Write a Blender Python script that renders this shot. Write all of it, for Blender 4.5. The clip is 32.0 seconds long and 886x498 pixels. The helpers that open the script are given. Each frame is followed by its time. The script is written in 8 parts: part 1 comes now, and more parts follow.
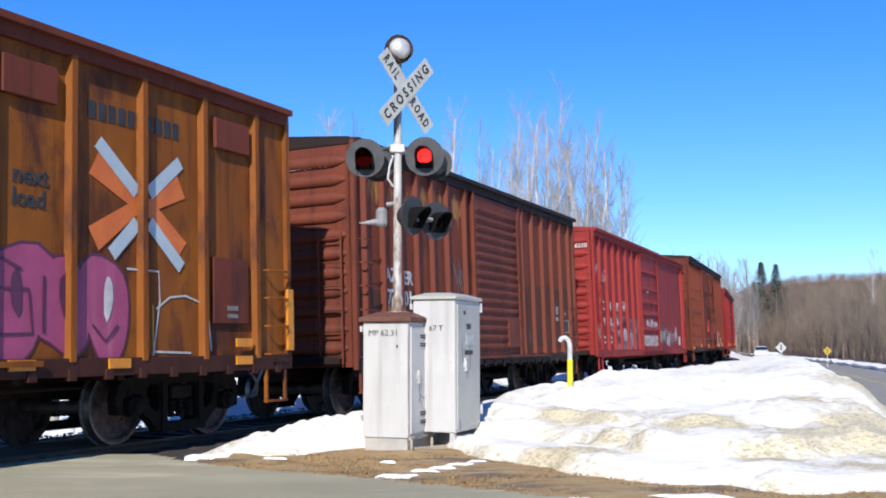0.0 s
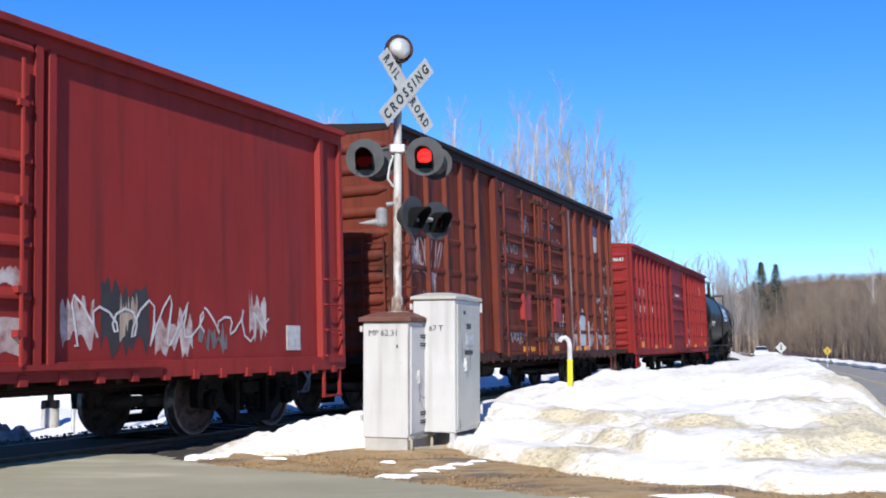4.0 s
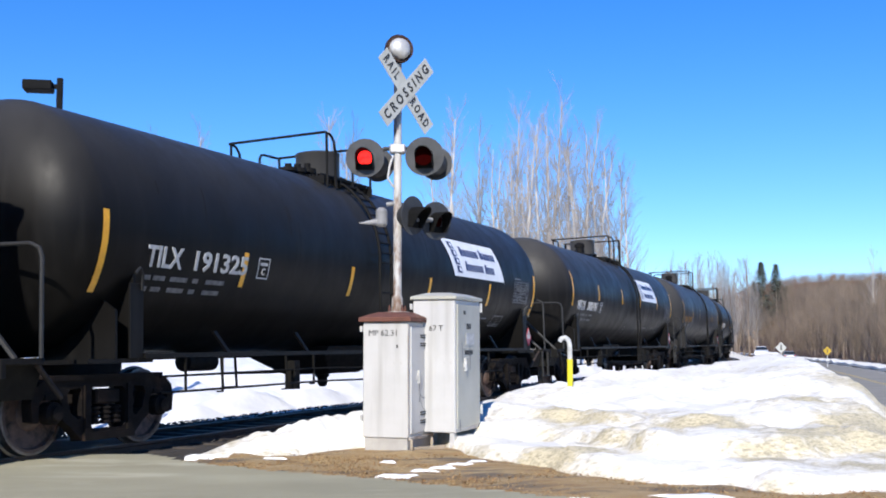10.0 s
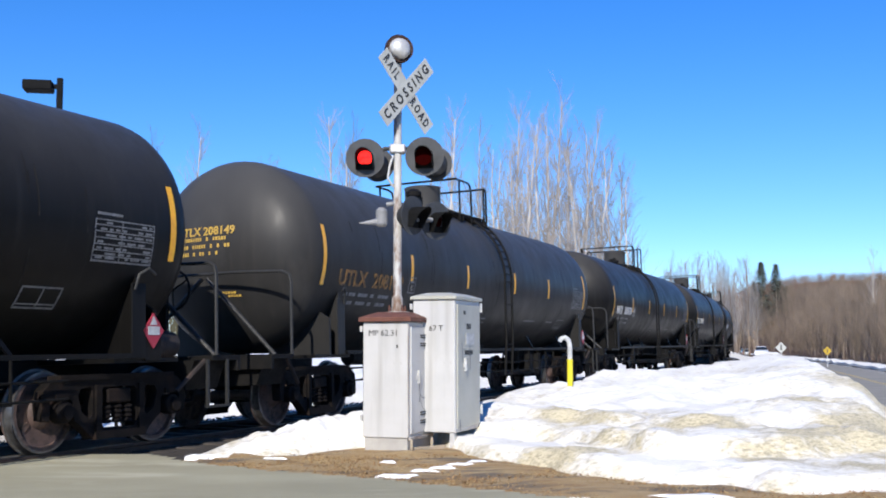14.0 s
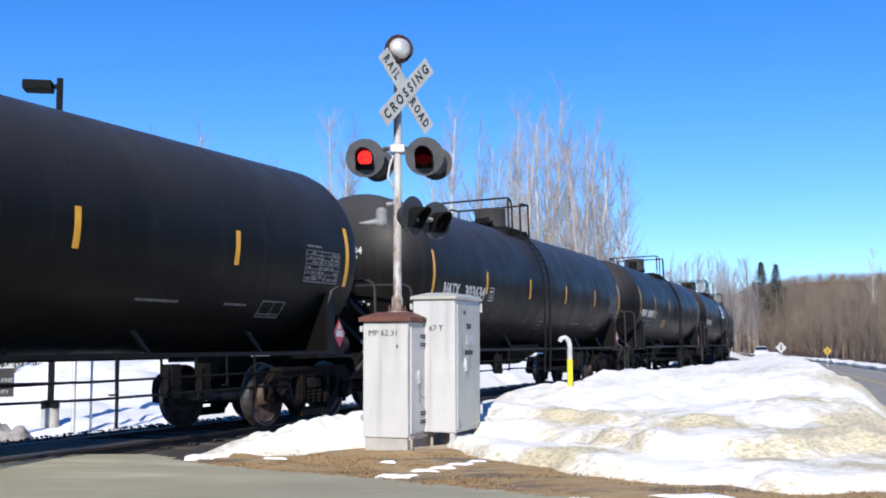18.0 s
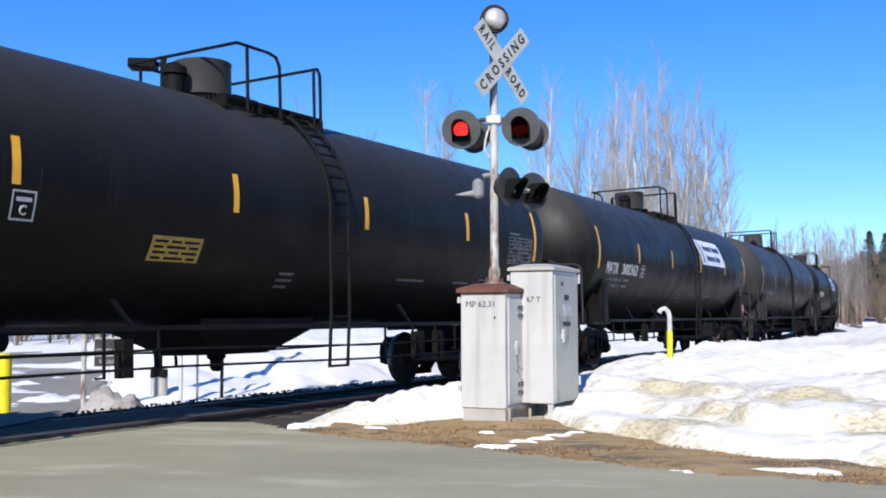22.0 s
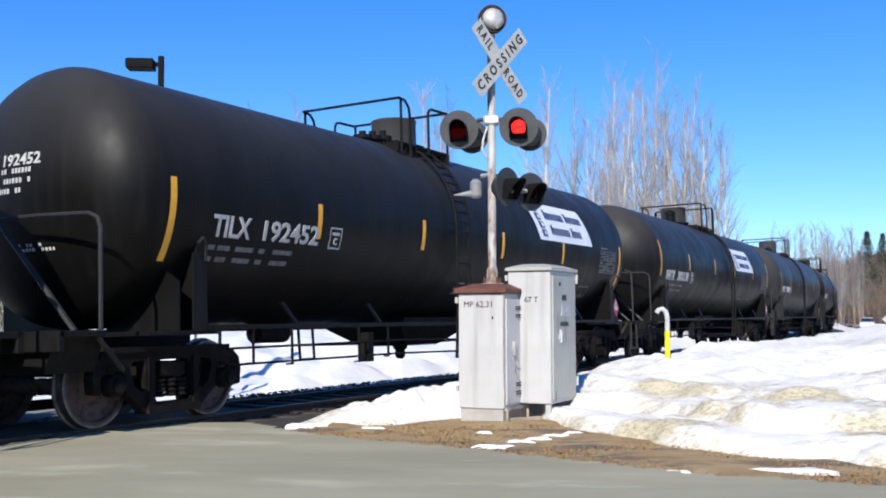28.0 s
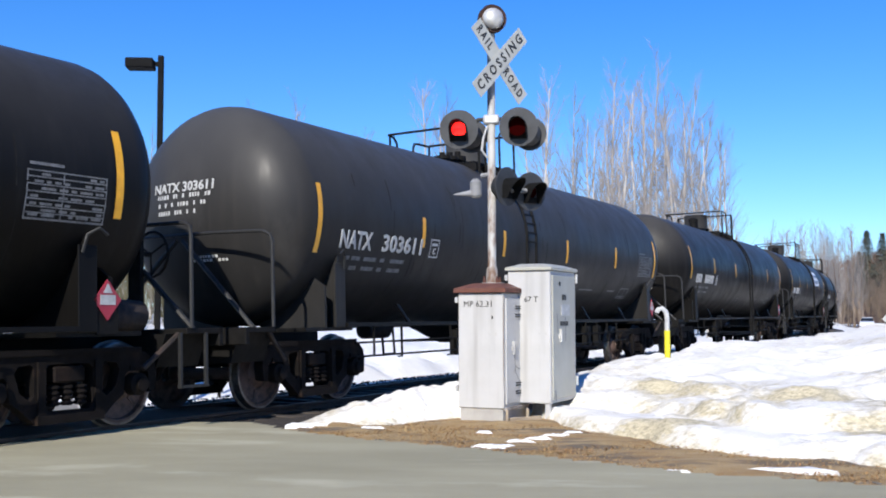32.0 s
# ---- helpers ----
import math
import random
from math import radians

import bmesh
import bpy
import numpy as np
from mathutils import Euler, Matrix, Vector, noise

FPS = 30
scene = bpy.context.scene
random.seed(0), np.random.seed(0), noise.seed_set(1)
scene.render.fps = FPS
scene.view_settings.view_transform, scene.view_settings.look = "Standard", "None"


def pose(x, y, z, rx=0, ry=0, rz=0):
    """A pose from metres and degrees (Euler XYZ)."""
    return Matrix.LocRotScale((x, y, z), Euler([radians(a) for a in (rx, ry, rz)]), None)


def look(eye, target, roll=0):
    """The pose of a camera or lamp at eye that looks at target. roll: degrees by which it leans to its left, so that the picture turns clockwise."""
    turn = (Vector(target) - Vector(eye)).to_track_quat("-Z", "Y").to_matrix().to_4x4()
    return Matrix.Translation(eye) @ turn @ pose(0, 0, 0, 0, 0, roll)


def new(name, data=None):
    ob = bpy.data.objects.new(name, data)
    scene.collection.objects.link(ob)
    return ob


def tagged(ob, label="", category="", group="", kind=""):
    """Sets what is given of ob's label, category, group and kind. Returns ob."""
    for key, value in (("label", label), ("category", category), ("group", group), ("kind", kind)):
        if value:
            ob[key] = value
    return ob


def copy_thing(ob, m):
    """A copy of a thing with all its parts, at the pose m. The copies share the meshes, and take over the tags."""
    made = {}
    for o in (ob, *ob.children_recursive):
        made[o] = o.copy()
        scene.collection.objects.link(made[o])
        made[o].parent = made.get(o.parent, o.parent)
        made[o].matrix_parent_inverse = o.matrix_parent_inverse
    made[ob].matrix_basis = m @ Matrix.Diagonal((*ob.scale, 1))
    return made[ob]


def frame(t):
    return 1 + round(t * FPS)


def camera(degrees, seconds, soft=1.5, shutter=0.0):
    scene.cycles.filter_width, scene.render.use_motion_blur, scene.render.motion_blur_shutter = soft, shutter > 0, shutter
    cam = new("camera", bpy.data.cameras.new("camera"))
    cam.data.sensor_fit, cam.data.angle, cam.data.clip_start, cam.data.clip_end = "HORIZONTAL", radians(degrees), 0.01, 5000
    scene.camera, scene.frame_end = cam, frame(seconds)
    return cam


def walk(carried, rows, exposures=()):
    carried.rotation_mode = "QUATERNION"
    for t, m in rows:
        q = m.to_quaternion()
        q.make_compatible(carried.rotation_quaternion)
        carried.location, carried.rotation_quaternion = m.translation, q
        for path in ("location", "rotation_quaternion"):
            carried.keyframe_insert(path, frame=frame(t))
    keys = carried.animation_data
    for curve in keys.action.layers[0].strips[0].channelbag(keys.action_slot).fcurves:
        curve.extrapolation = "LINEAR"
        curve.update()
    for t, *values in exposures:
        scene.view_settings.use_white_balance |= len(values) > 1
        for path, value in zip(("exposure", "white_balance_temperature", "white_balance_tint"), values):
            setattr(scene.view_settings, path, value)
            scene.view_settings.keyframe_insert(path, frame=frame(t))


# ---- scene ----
from itertools import product

# camera: it stands still on a roadside and turns a little to its left after 19.7 s
EYE_Z = 1.232
cam = camera(44.95, 32.0, soft=1.9)
TURNS = [(0, 0.0, 5.05), (19.4, 0.0, 5.05), (19.7, 0.0, 5.03), (19.8, 0.0, 4.1), (19.9, 0.05, 3.45), (20.0, 0.13, 3.36), (20.1, 1.2, 3.42),
         (20.2, 2.0, 3.5), (20.5, 2.1, 3.55), (20.6, 2.5, 3.52), (20.8, 3.65, 3.48), (21.0, 4.93, 3.47), (21.2, 5.12, 3.5), (22.0, 5.2, 3.53),
         (23.0, 5.155, 3.54), (25.0, 5.11, 3.52), (28.0, 5.08, 3.54), (32.0, 5.07, 3.52)]
walk(cam, [(t, pose(0, 0, EYE_Z, 90 + pitch, 0, yaw) @ pose(0, 0, 0, 0, 0, -0.13)) for t, yaw, pitch in TURNS], [(0, 0.37), (10.9, 0.37), (11.6, 0.30), (32.0, 0.30)])

# daylight: low early-spring sun behind the camera, clear sky
SUN_ELEVATION, SUN_AZIMUTH = 35.0, 188.5   # degrees; azimuth clockwise from +y
world = bpy.data.worlds.new("sky")
scene.world = world
world.use_nodes = True
wn = world.node_tree.nodes
sky = wn.new("ShaderNodeTexSky")
sky.sky_type, sky.sun_disc = "NISHITA", False
sky.sun_elevation, sky.sun_rotation = radians(SUN_ELEVATION), radians(SUN_AZIMUTH)
sky.air_density, sky.dust_density, sky.ozone_density, sky.altitude = 1.0, 0.0, 5.5, 200
rich = wn.new("ShaderNodeHueSaturation")
rich.inputs["Hue"].default_value, rich.inputs["Saturation"].default_value = 0.5125, 1.28
sc = wn.new("ShaderNodeTexCoord")
lift = wn.new("ShaderNodeVectorMath")
lift.operation = "MULTIPLY_ADD"
lift.inputs[1].default_value, lift.inputs[2].default_value = (1, 1, 0.955), (0, 0, 0.033)
world.node_tree.links.new(sc.outputs["Generated"], lift.inputs[0])
world.node_tree.links.new(lift.outputs[0], sky.inputs["Vector"])
world.node_tree.links.new(sky.outputs[0], rich.inputs["Color"])
world.node_tree.links.new(rich.outputs[0], wn["Background"].inputs[0])
wn["Background"].inputs[1].default_value = 0.153
sun = new("sun", bpy.data.lights.new("sun", "SUN"))
sun.data.energy, sun.data.angle, sun.data.color = 5.0, radians(0.55), (1.0, 0.95, 0.87)
az, el = radians(SUN_AZIMUTH), radians(SUN_ELEVATION)
SUN_WAY = Vector((math.sin(az) * math.cos(el), math.cos(az) * math.cos(el), math.sin(el)))
sun.matrix_world = look(SUN_WAY * 60, (0, 0, 0))


# ---- materials ----
def mat(name, c1, c2=None, scale=4.0, rough=0.7, metal=0.0, bump=0.0, spots=None, spot_scale=1.0, spot_from=0.55, stretch=(1, 1, 1), emit=0.0,
        fine=None, coat=0.0, spread=0.0, gloss=0.5, grime=None, island=0.0, streak=None, upper_tone=None):
    """Two colours mixed by noise, an optional third in patches, fine bump. spread: brightness change from object to object."""
    m = bpy.data.materials.new(name)
    m.use_nodes = True
    t = m.node_tree
    b = t.nodes["Principled BSDF"]
    b.inputs["Roughness"].default_value, b.inputs["Metallic"].default_value = rough, metal
    b.inputs["Coat Weight"].default_value, b.inputs["Specular IOR Level"].default_value = coat, gloss
    co = t.nodes.new("ShaderNodeTexCoord")
    mp = t.nodes.new("ShaderNodeMapping")
    mp.inputs["Scale"].default_value = stretch
    t.links.new(co.outputs["Object"], mp.inputs[0])

    def noise_at(sc, detail=6.0):
        n = t.nodes.new("ShaderNodeTexNoise")
        n.inputs["Scale"].default_value, n.inputs["Detail"].default_value = sc, detail
        n.inputs["Roughness"].default_value = 0.62
        t.links.new(mp.outputs[0], n.inputs["Vector"])
        return n

    def ramp(src, lo, hi):
        r = t.nodes.new("ShaderNodeMapRange")
        r.inputs["From Min"].default_value, r.inputs["From Max"].default_value = lo, hi
        t.links.new(src, r.inputs["Value"])
        return r.outputs[0]

    def mix(fac, a, bcol):
        x = t.nodes.new("ShaderNodeMix")
        x.data_type = "RGBA"
        t.links.new(fac, x.inputs[0])
        for k, v in ((6, a), (7, bcol)):
            if isinstance(v, tuple):
                x.inputs[k].default_value = (*v, 1)
            else:
                t.links.new(v, x.inputs[k])
        return x.outputs[2]

    col = mix(ramp(noise_at(scale).outputs[0], 0.35, 0.65), c1, c2 or tuple(0.8 * v for v in c1))
    if spots:
        col = mix(ramp(noise_at(spot_scale, 8).outputs[0], spot_from, spot_from + 0.12), col, spots)
    if streak:   # thin runs of dirt or rust down the sheet
        m2 = t.nodes.new("ShaderNodeMapping")
        m2.inputs["Scale"].default_value = (7, 7, 0.35)
        t.links.new(co.outputs["Object"], m2.inputs[0])
        sn = t.nodes.new("ShaderNodeTexNoise")
        sn.inputs["Scale"].default_value, sn.inputs["Detail"].default_value = 1.0, 5.0
        t.links.new(m2.outputs[0], sn.inputs["Vector"])
        sr = ramp(sn.outputs[0], 0.53, 0.75)
        sr.node.inputs["To Max"].default_value = 0.75
        col = mix(sr, col, streak)
    fn = noise_at(fine or scale * 12, 4)
    if upper_tone:   # paler towards the top: colour and the heights between which it comes in
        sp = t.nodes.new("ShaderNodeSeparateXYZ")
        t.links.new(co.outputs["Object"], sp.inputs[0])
        dr = ramp(sp.outputs["Z"], upper_tone[1], upper_tone[2])
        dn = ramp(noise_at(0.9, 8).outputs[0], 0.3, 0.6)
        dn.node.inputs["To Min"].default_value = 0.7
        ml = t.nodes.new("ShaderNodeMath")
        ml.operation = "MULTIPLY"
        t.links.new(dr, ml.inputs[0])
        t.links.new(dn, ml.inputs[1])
        col = mix(ml.outputs[0], col, upper_tone[0])
    if grime:   # dirt that the mesh carries as its own "grime" layer, broken up by noise
        at = t.nodes.new("ShaderNodeAttribute")
        at.attribute_name = "grime"
        ad = t.nodes.new("ShaderNodeMath")
        t.links.new(at.outputs["Fac"], ad.inputs[0])
        t.links.new(noise_at(9.0, 12).outputs[0], ad.inputs[1])
        col = mix(ramp(ad.outputs[0], 0.80, 1.14), col, mix(ramp(noise_at(22.0).outputs[0], 0.45, 0.62), grime, tuple(0.62 * v for v in grime)))
    if island:
        gi = t.nodes.new("ShaderNodeNewGeometry")
        hs = t.nodes.new("ShaderNodeHueSaturation")
        rv = ramp(gi.outputs["Random Per Island"], 0, 1)
        rv.node.inputs["To Min"].default_value, rv.node.inputs["To Max"].default_value = 1 - island, 1 + island
        t.links.new(rv, hs.inputs["Value"])
        t.links.new(col, hs.inputs["Color"])
        col = hs.outputs[0]
    if spread:
        oi = t.nodes.new("ShaderNodeObjectInfo")
        hs = t.nodes.new("ShaderNodeHueSaturation")
        t.links.new(ramp(oi.outputs["Random"], 0, 1), hs.inputs["Value"])
        r = hs.inputs["Value"].links[0].from_node
        r.inputs["To Min"].default_value, r.inputs["To Max"].default_value = 1 - spread, 1 + spread
        t.links.new(col, hs.inputs["Color"])
        col = hs.outputs[0]
    t.links.new(col, b.inputs["Base Color"])
    rr = ramp(noise_at(scale * 1.7).outputs[0], 0.3, 0.7)
    rr.node.inputs["To Min"].default_value, rr.node.inputs["To Max"].default_value = max(0.05, rough - 0.1), min(1, rough + 0.1)
    t.links.new(rr, b.inputs["Roughness"])
    if bump:
        bp = t.nodes.new("ShaderNodeBump")
        bp.inputs["Strength"].default_value, bp.inputs["Distance"].default_value = min(1.0, bump), 0.02 if bump <= 1 else 0.02 * bump
        t.links.new(fn.outputs[0], bp.inputs["Height"])
        t.links.new(bp.outputs[0], b.inputs["Normal"])
    if emit:
        t.links.new(col, b.inputs["Emission Color"])
        b.inputs["Emission Strength"].default_value = emit
    return m


M = dict(
    tank=mat("tank_paint", (0.0046, 0.0043, 0.0040), (0.0070, 0.0066, 0.0062), 1.2, 0.44, bump=0.03, spots=(0.013, 0.0122, 0.0112), spot_scale=0.7, spot_from=0.58, stretch=(1, 1, 0.5), spread=0.2, gloss=0.11, streak=(0.012, 0.0113, 0.0103), upper_tone=((0.050, 0.048, 0.046), 2.5, 4.15)),
    dusty=mat("dusty_tank_paint", (0.017, 0.0165, 0.016), (0.026, 0.025, 0.024), 1.0, 0.46, bump=0.04, spots=(0.042, 0.040, 0.038), spot_scale=0.8, spot_from=0.58, stretch=(1, 1, 0.5), gloss=0.13, streak=(0.030, 0.028, 0.026), upper_tone=((0.062, 0.060, 0.058), 2.3, 4.1)),
    dustrun=mat("dried_dirt_run", (0.03, 0.028, 0.026), (0.018, 0.017, 0.016), 8, 0.9, gloss=0.1),
    iron=mat("dark_steel", (0.005, 0.0048, 0.0045), (0.009, 0.008, 0.007), 5, 0.7, bump=0.25, gloss=0.15),
    truck=mat("truck_rust", (0.036, 0.028, 0.0245), (0.016, 0.013, 0.012), 5, 0.75, bump=0.4, spots=(0.06, 0.038, 0.028), spot_scale=4, gloss=0.3),
    sooty=mat("sooty_truck", (0.011, 0.0085, 0.0075), (0.006, 0.005, 0.0045), 5, 0.8, bump=0.4, spots=(0.02, 0.013, 0.01), spot_scale=4, gloss=0.12),
    tread=mat("wheel_tread", (0.22, 0.21, 0.20), (0.10, 0.09, 0.085), 9, 0.4, metal=0.8),
    wheel=mat("wheel_rust", (0.11, 0.068, 0.056), (0.05, 0.033, 0.028), 6, 0.65, bump=0.3, spots=(0.012, 0.010, 0.009), spot_scale=5, spot_from=0.52),
    grey=mat("dull_grey_paint", (0.25, 0.25, 0.25), (0.18, 0.18, 0.18), 6, 0.6, bump=0.1),
    grey2=mat("worn_black_steel", (0.014, 0.014, 0.014), (0.008, 0.008, 0.008), 7, 0.65, bump=0.1, spots=(0.03, 0.028, 0.026), spot_scale=6, spot_from=0.56),
    yellow=mat("reflective_yellow", (0.85, 0.42, 0.02), (0.7, 0.33, 0.02), 8, 0.4),
    white=mat("white_lettering", (0.52, 0.52, 0.50), (0.36, 0.36, 0.35), 14, 0.6),
    faded=mat("faded_lettering", (0.20, 0.20, 0.20), (0.09, 0.09, 0.09), 12, 0.7),
    dullgold=mat("worn_yellow_lettering", (0.035, 0.026, 0.012), (0.018, 0.014, 0.008), 12, 0.7),
    oldgold=mat("old_yellow_lettering", (0.22, 0.11, 0.022), (0.05, 0.032, 0.014), 9, 0.7),
    gold=mat("yellow_lettering", (0.5, 0.32, 0.05), (0.35, 0.22, 0.04), 10, 0.6),
    banner=mat("white_banner", (0.8, 0.8, 0.8), (0.72, 0.72, 0.73), 3, 0.45),
    navy=mat("navy_print", (0.02, 0.035, 0.12), (0.025, 0.045, 0.14), 6, 0.5),
    red=mat("red_placard", (0.38, 0.03, 0.05), (0.3, 0.025, 0.04), 6, 0.4),
    rail=mat("rail_steel", (0.06, 0.035, 0.025), (0.035, 0.023, 0.017), 6, 0.6, metal=0.3, bump=0.2),
    railtop=mat("rail_head", (0.13, 0.11, 0.095), (0.08, 0.065, 0.055), 4, 0.5, metal=0.6, stretch=(0.2, 4, 1)),
    tie=mat("creosote_tie", (0.035, 0.028, 0.022), (0.065, 0.053, 0.042), 3, 0.9, bump=0.6, spread=0.3),
    ballast=mat("ballast", (0.026, 0.021, 0.016), (0.05, 0.040, 0.031), 14, 0.95, bump=1.0, spots=(0.02, 0.016, 0.013), spot_scale=1.5, spot_from=0.55, fine=30),
    asphalt=mat("asphalt", (0.29, 0.268, 0.18), (0.36, 0.333, 0.228), 0.7, 0.9, bump=0.5, spots=(0.45, 0.42, 0.305), spot_scale=0.9, spot_from=0.56, fine=70, stretch=(0.45, 1.3, 1), gloss=0.3),
    snow=mat("snow", (0.82, 0.82, 0.815), (0.70, 0.70, 0.69), 1.1, 0.75, bump=0.8, fine=6, spots=(0.55, 0.54, 0.52), spot_scale=1.6, spot_from=0.63),
    dirtysnow=mat("dirty_snow", (0.83, 0.808, 0.752), (0.71, 0.68, 0.605), 2.2, 0.8, bump=1.0, fine=16, grime=(0.56, 0.49, 0.33), stretch=(0.8, 1.2, 1.6)),
    grass=mat("dead_grass", (0.295, 0.178, 0.07), (0.41, 0.30, 0.15), 2.6, 0.95, bump=0.9, spots=(0.14, 0.108, 0.074), spot_scale=1.7, spot_from=0.51, fine=45, stretch=(0.55, 1.2, 1)),
    bark=mat("grey_bark", (0.53, 0.49, 0.44), (0.35, 0.315, 0.275), 3, 0.9, spread=0.25),
    twig=mat("brown_twigs", (0.285, 0.26, 0.24), (0.20, 0.18, 0.165), 1, 0.9, spread=0.25),
    cabinet=mat("white_enamel", (0.50, 0.492, 0.472), (0.44, 0.432, 0.412), 1.6, 0.5, bump=0.05, spots=(0.27, 0.23, 0.18), spot_scale=2.6, spot_from=0.64, streak=(0.34, 0.325, 0.30)),
    cabinet2=mat("yellowed_enamel", (0.42, 0.41, 0.35), (0.36, 0.35, 0.295), 1.6, 0.5, bump=0.05, spots=(0.34, 0.30, 0.24), spot_scale=2.2, spot_from=0.64, streak=(0.40, 0.37, 0.30)),
    rustlid=mat("rusty_lid", (0.15, 0.055, 0.035), (0.085, 0.035, 0.025), 5, 0.8, bump=0.4),
    alu=mat("weathered_aluminium", (0.62, 0.61, 0.58), (0.45, 0.44, 0.42), 5, 0.45, metal=0.35, bump=0.1),
    rustpole=mat("peeling_pole_paint", (0.46, 0.45, 0.42), (0.33, 0.31, 0.28), 5, 0.6, bump=0.2, spots=(0.15, 0.085, 0.05), spot_scale=5, spot_from=0.49, stretch=(1, 1, 0.4)),
    plate=mat("weathered_black_plate", (0.045, 0.047, 0.05), (0.03, 0.031, 0.033), 5, 0.6, bump=0.05),
    black=mat("black_paint", (0.016, 0.017, 0.018), (0.03, 0.03, 0.03), 5, 0.55, bump=0.05),
    sign=mat("sign_white", (0.46, 0.46, 0.42), (0.38, 0.38, 0.34), 4, 0.5),
    ink=mat("sign_ink", (0.02, 0.02, 0.02), (0.035, 0.035, 0.035), 9, 0.6),
    lens=mat("red_lens", (0.02, 0.001, 0.001), (0.016, 0.001, 0.001), 9, 0.85, gloss=0.0),
    bulb=mat("lit_red_lens", (1.0, 0.012, 0.012), (1.0, 0.02, 0.015), 9, 0.3, emit=2.2),
    concrete=mat("concrete", (0.42, 0.40, 0.36), (0.34, 0.32, 0.29), 4, 0.9, bump=0.3),
)


# ---- mesh helpers ----
def box(bm, x0, x1, y0, y1, z0, z1):
    v = [bm.verts.new(p) for p in product((x0, x1), (y0, y1), (z0, z1))]
    for f in ((0, 1, 3, 2), (4, 6, 7, 5), (0, 4, 5, 1), (2, 3, 7, 6), (0, 2, 6, 4), (1, 5, 7, 3)):
        bm.faces.new([v[i] for i in f])
    return v


def ring(bm, c, u, w, r, n):
    return [bm.verts.new(c + (u * math.cos(a) + w * math.sin(a)) * r) for a in (2 * math.pi * k / n for k in range(n))]


def skin(bm, rings, caps=True):
    n = len(rings[0])
    for a, b in zip(rings, rings[1:]):
        for k in range(n):
            bm.faces.new((a[k], a[(k + 1) % n], b[(k + 1) % n], b[k]))
    if caps:
        bm.faces.new(rings[0][::-1])
        bm.faces.new(rings[-1])


def tube(bm, pts, r, n=6):
    """A round bar along a line of points; r is one radius or one for each point."""
    pts = [Vector(p) for p in pts]
    rs = r if isinstance(r, (list, tuple)) else [r] * len(pts)
    rings = []
    for i, p in enumerate(pts):
        d = (pts[min(i + 1, len(pts) - 1)] - pts[max(i - 1, 0)]).normalized()
        u = d.orthogonal().normalized() if not rings else (u - d * u.dot(d)).normalized()
        rings.append(ring(bm, p, u, d.cross(u), rs[i], n))
    skin(bm, rings)


def lathe(bm, axis0, axis, profile, n=24, start=None):
    """A turned body: profile is (distance along the axis, radius)."""
    a = Vector(axis).normalized()
    u = Vector(start) if start else a.orthogonal().normalized()
    w = a.cross(u)
    skin(bm, [ring(bm, Vector(axis0) + a * d, u, w, max(r, 0.001), n) for d, r in profile])


def plate(bm, pts, normal, thick):
    """A flat plate with that outline, thickened along normal."""
    nv = Vector(normal) * thick
    a = [bm.verts.new(Vector(p)) for p in pts]
    b = [bm.verts.new(Vector(p) + nv) for p in pts]
    bm.faces.new(a[::-1])
    bm.faces.new(b)
    for k in range(len(a)):
        j = (k + 1) % len(a)
        bm.faces.new((a[k], a[j], b[j], b[k]))


def finish(bm, name, smooth=False, bevel=0.0):
    if bevel:
        bmesh.ops.bevel(bm, geom=list(bm.edges), offset=bevel, segments=1, affect="EDGES", clamp_overlap=True)
    bmesh.ops.recalc_face_normals(bm, faces=bm.faces)
    me = bpy.data.meshes.new(name)
    bm.to_mesh(me)
    bm.free()
    if smooth:
        me.shade_smooth()
        me.set_sharp_from_angle(angle=radians(38))
    return me


def part(name, bm, material, parent=None, label="", smooth=False, bevel=0.0, at=None):
    me = bm if isinstance(bm, bpy.types.Mesh) else finish(bm, name, smooth, bevel)
    if not me.materials:
        for m in (material if isinstance(material, list) else [material]):
            me.materials.append(m)
    ob = new(name, me)
    ob.parent = parent
    if at is not None:
        ob.matrix_basis = at
    if label:
        ob["label"] = label
    return ob


def thing(name, label, category, group="", m=None):
    ob = new(name)
    ob.empty_display_size = 0.3
    if m is not None:
        ob.matrix_basis = m
    return tagged(ob, label, category, group)


def lettering(text, size, depth=0.004, bold=0.0):
    """Text as a flat mesh, centred on its origin, reading along +x, up +y."""
    cu = bpy.data.curves.new("lettering", "FONT")
    cu.body, cu.size, cu.extrude, cu.align_x, cu.align_y, cu.resolution_u = text, size, depth, "CENTER", "CENTER", 2
    cu.offset = bold
    ob = new("lettering", cu)
    dg = bpy.context.evaluated_depsgraph_get()
    me = bpy.data.meshes.new_from_object(ob.evaluated_get(dg))
    bpy.data.objects.remove(ob)
    bpy.data.curves.remove(cu)
    return me


# ---- the track's line: s metres along it from a point near the crossing, growing away from the camera ----
S_STEP = 0.5
TRACK_S = np.arange(-330, 431, S_STEP)


def heading(s):
    u = np.clip(s, -30, 150) / 100
    return 0.4153 - 0.106 * u - 0.1425 * u * u - np.maximum(s - 150, 0) * 0.0053 + 0.0016 * np.clip(6 - s, 0, 25)


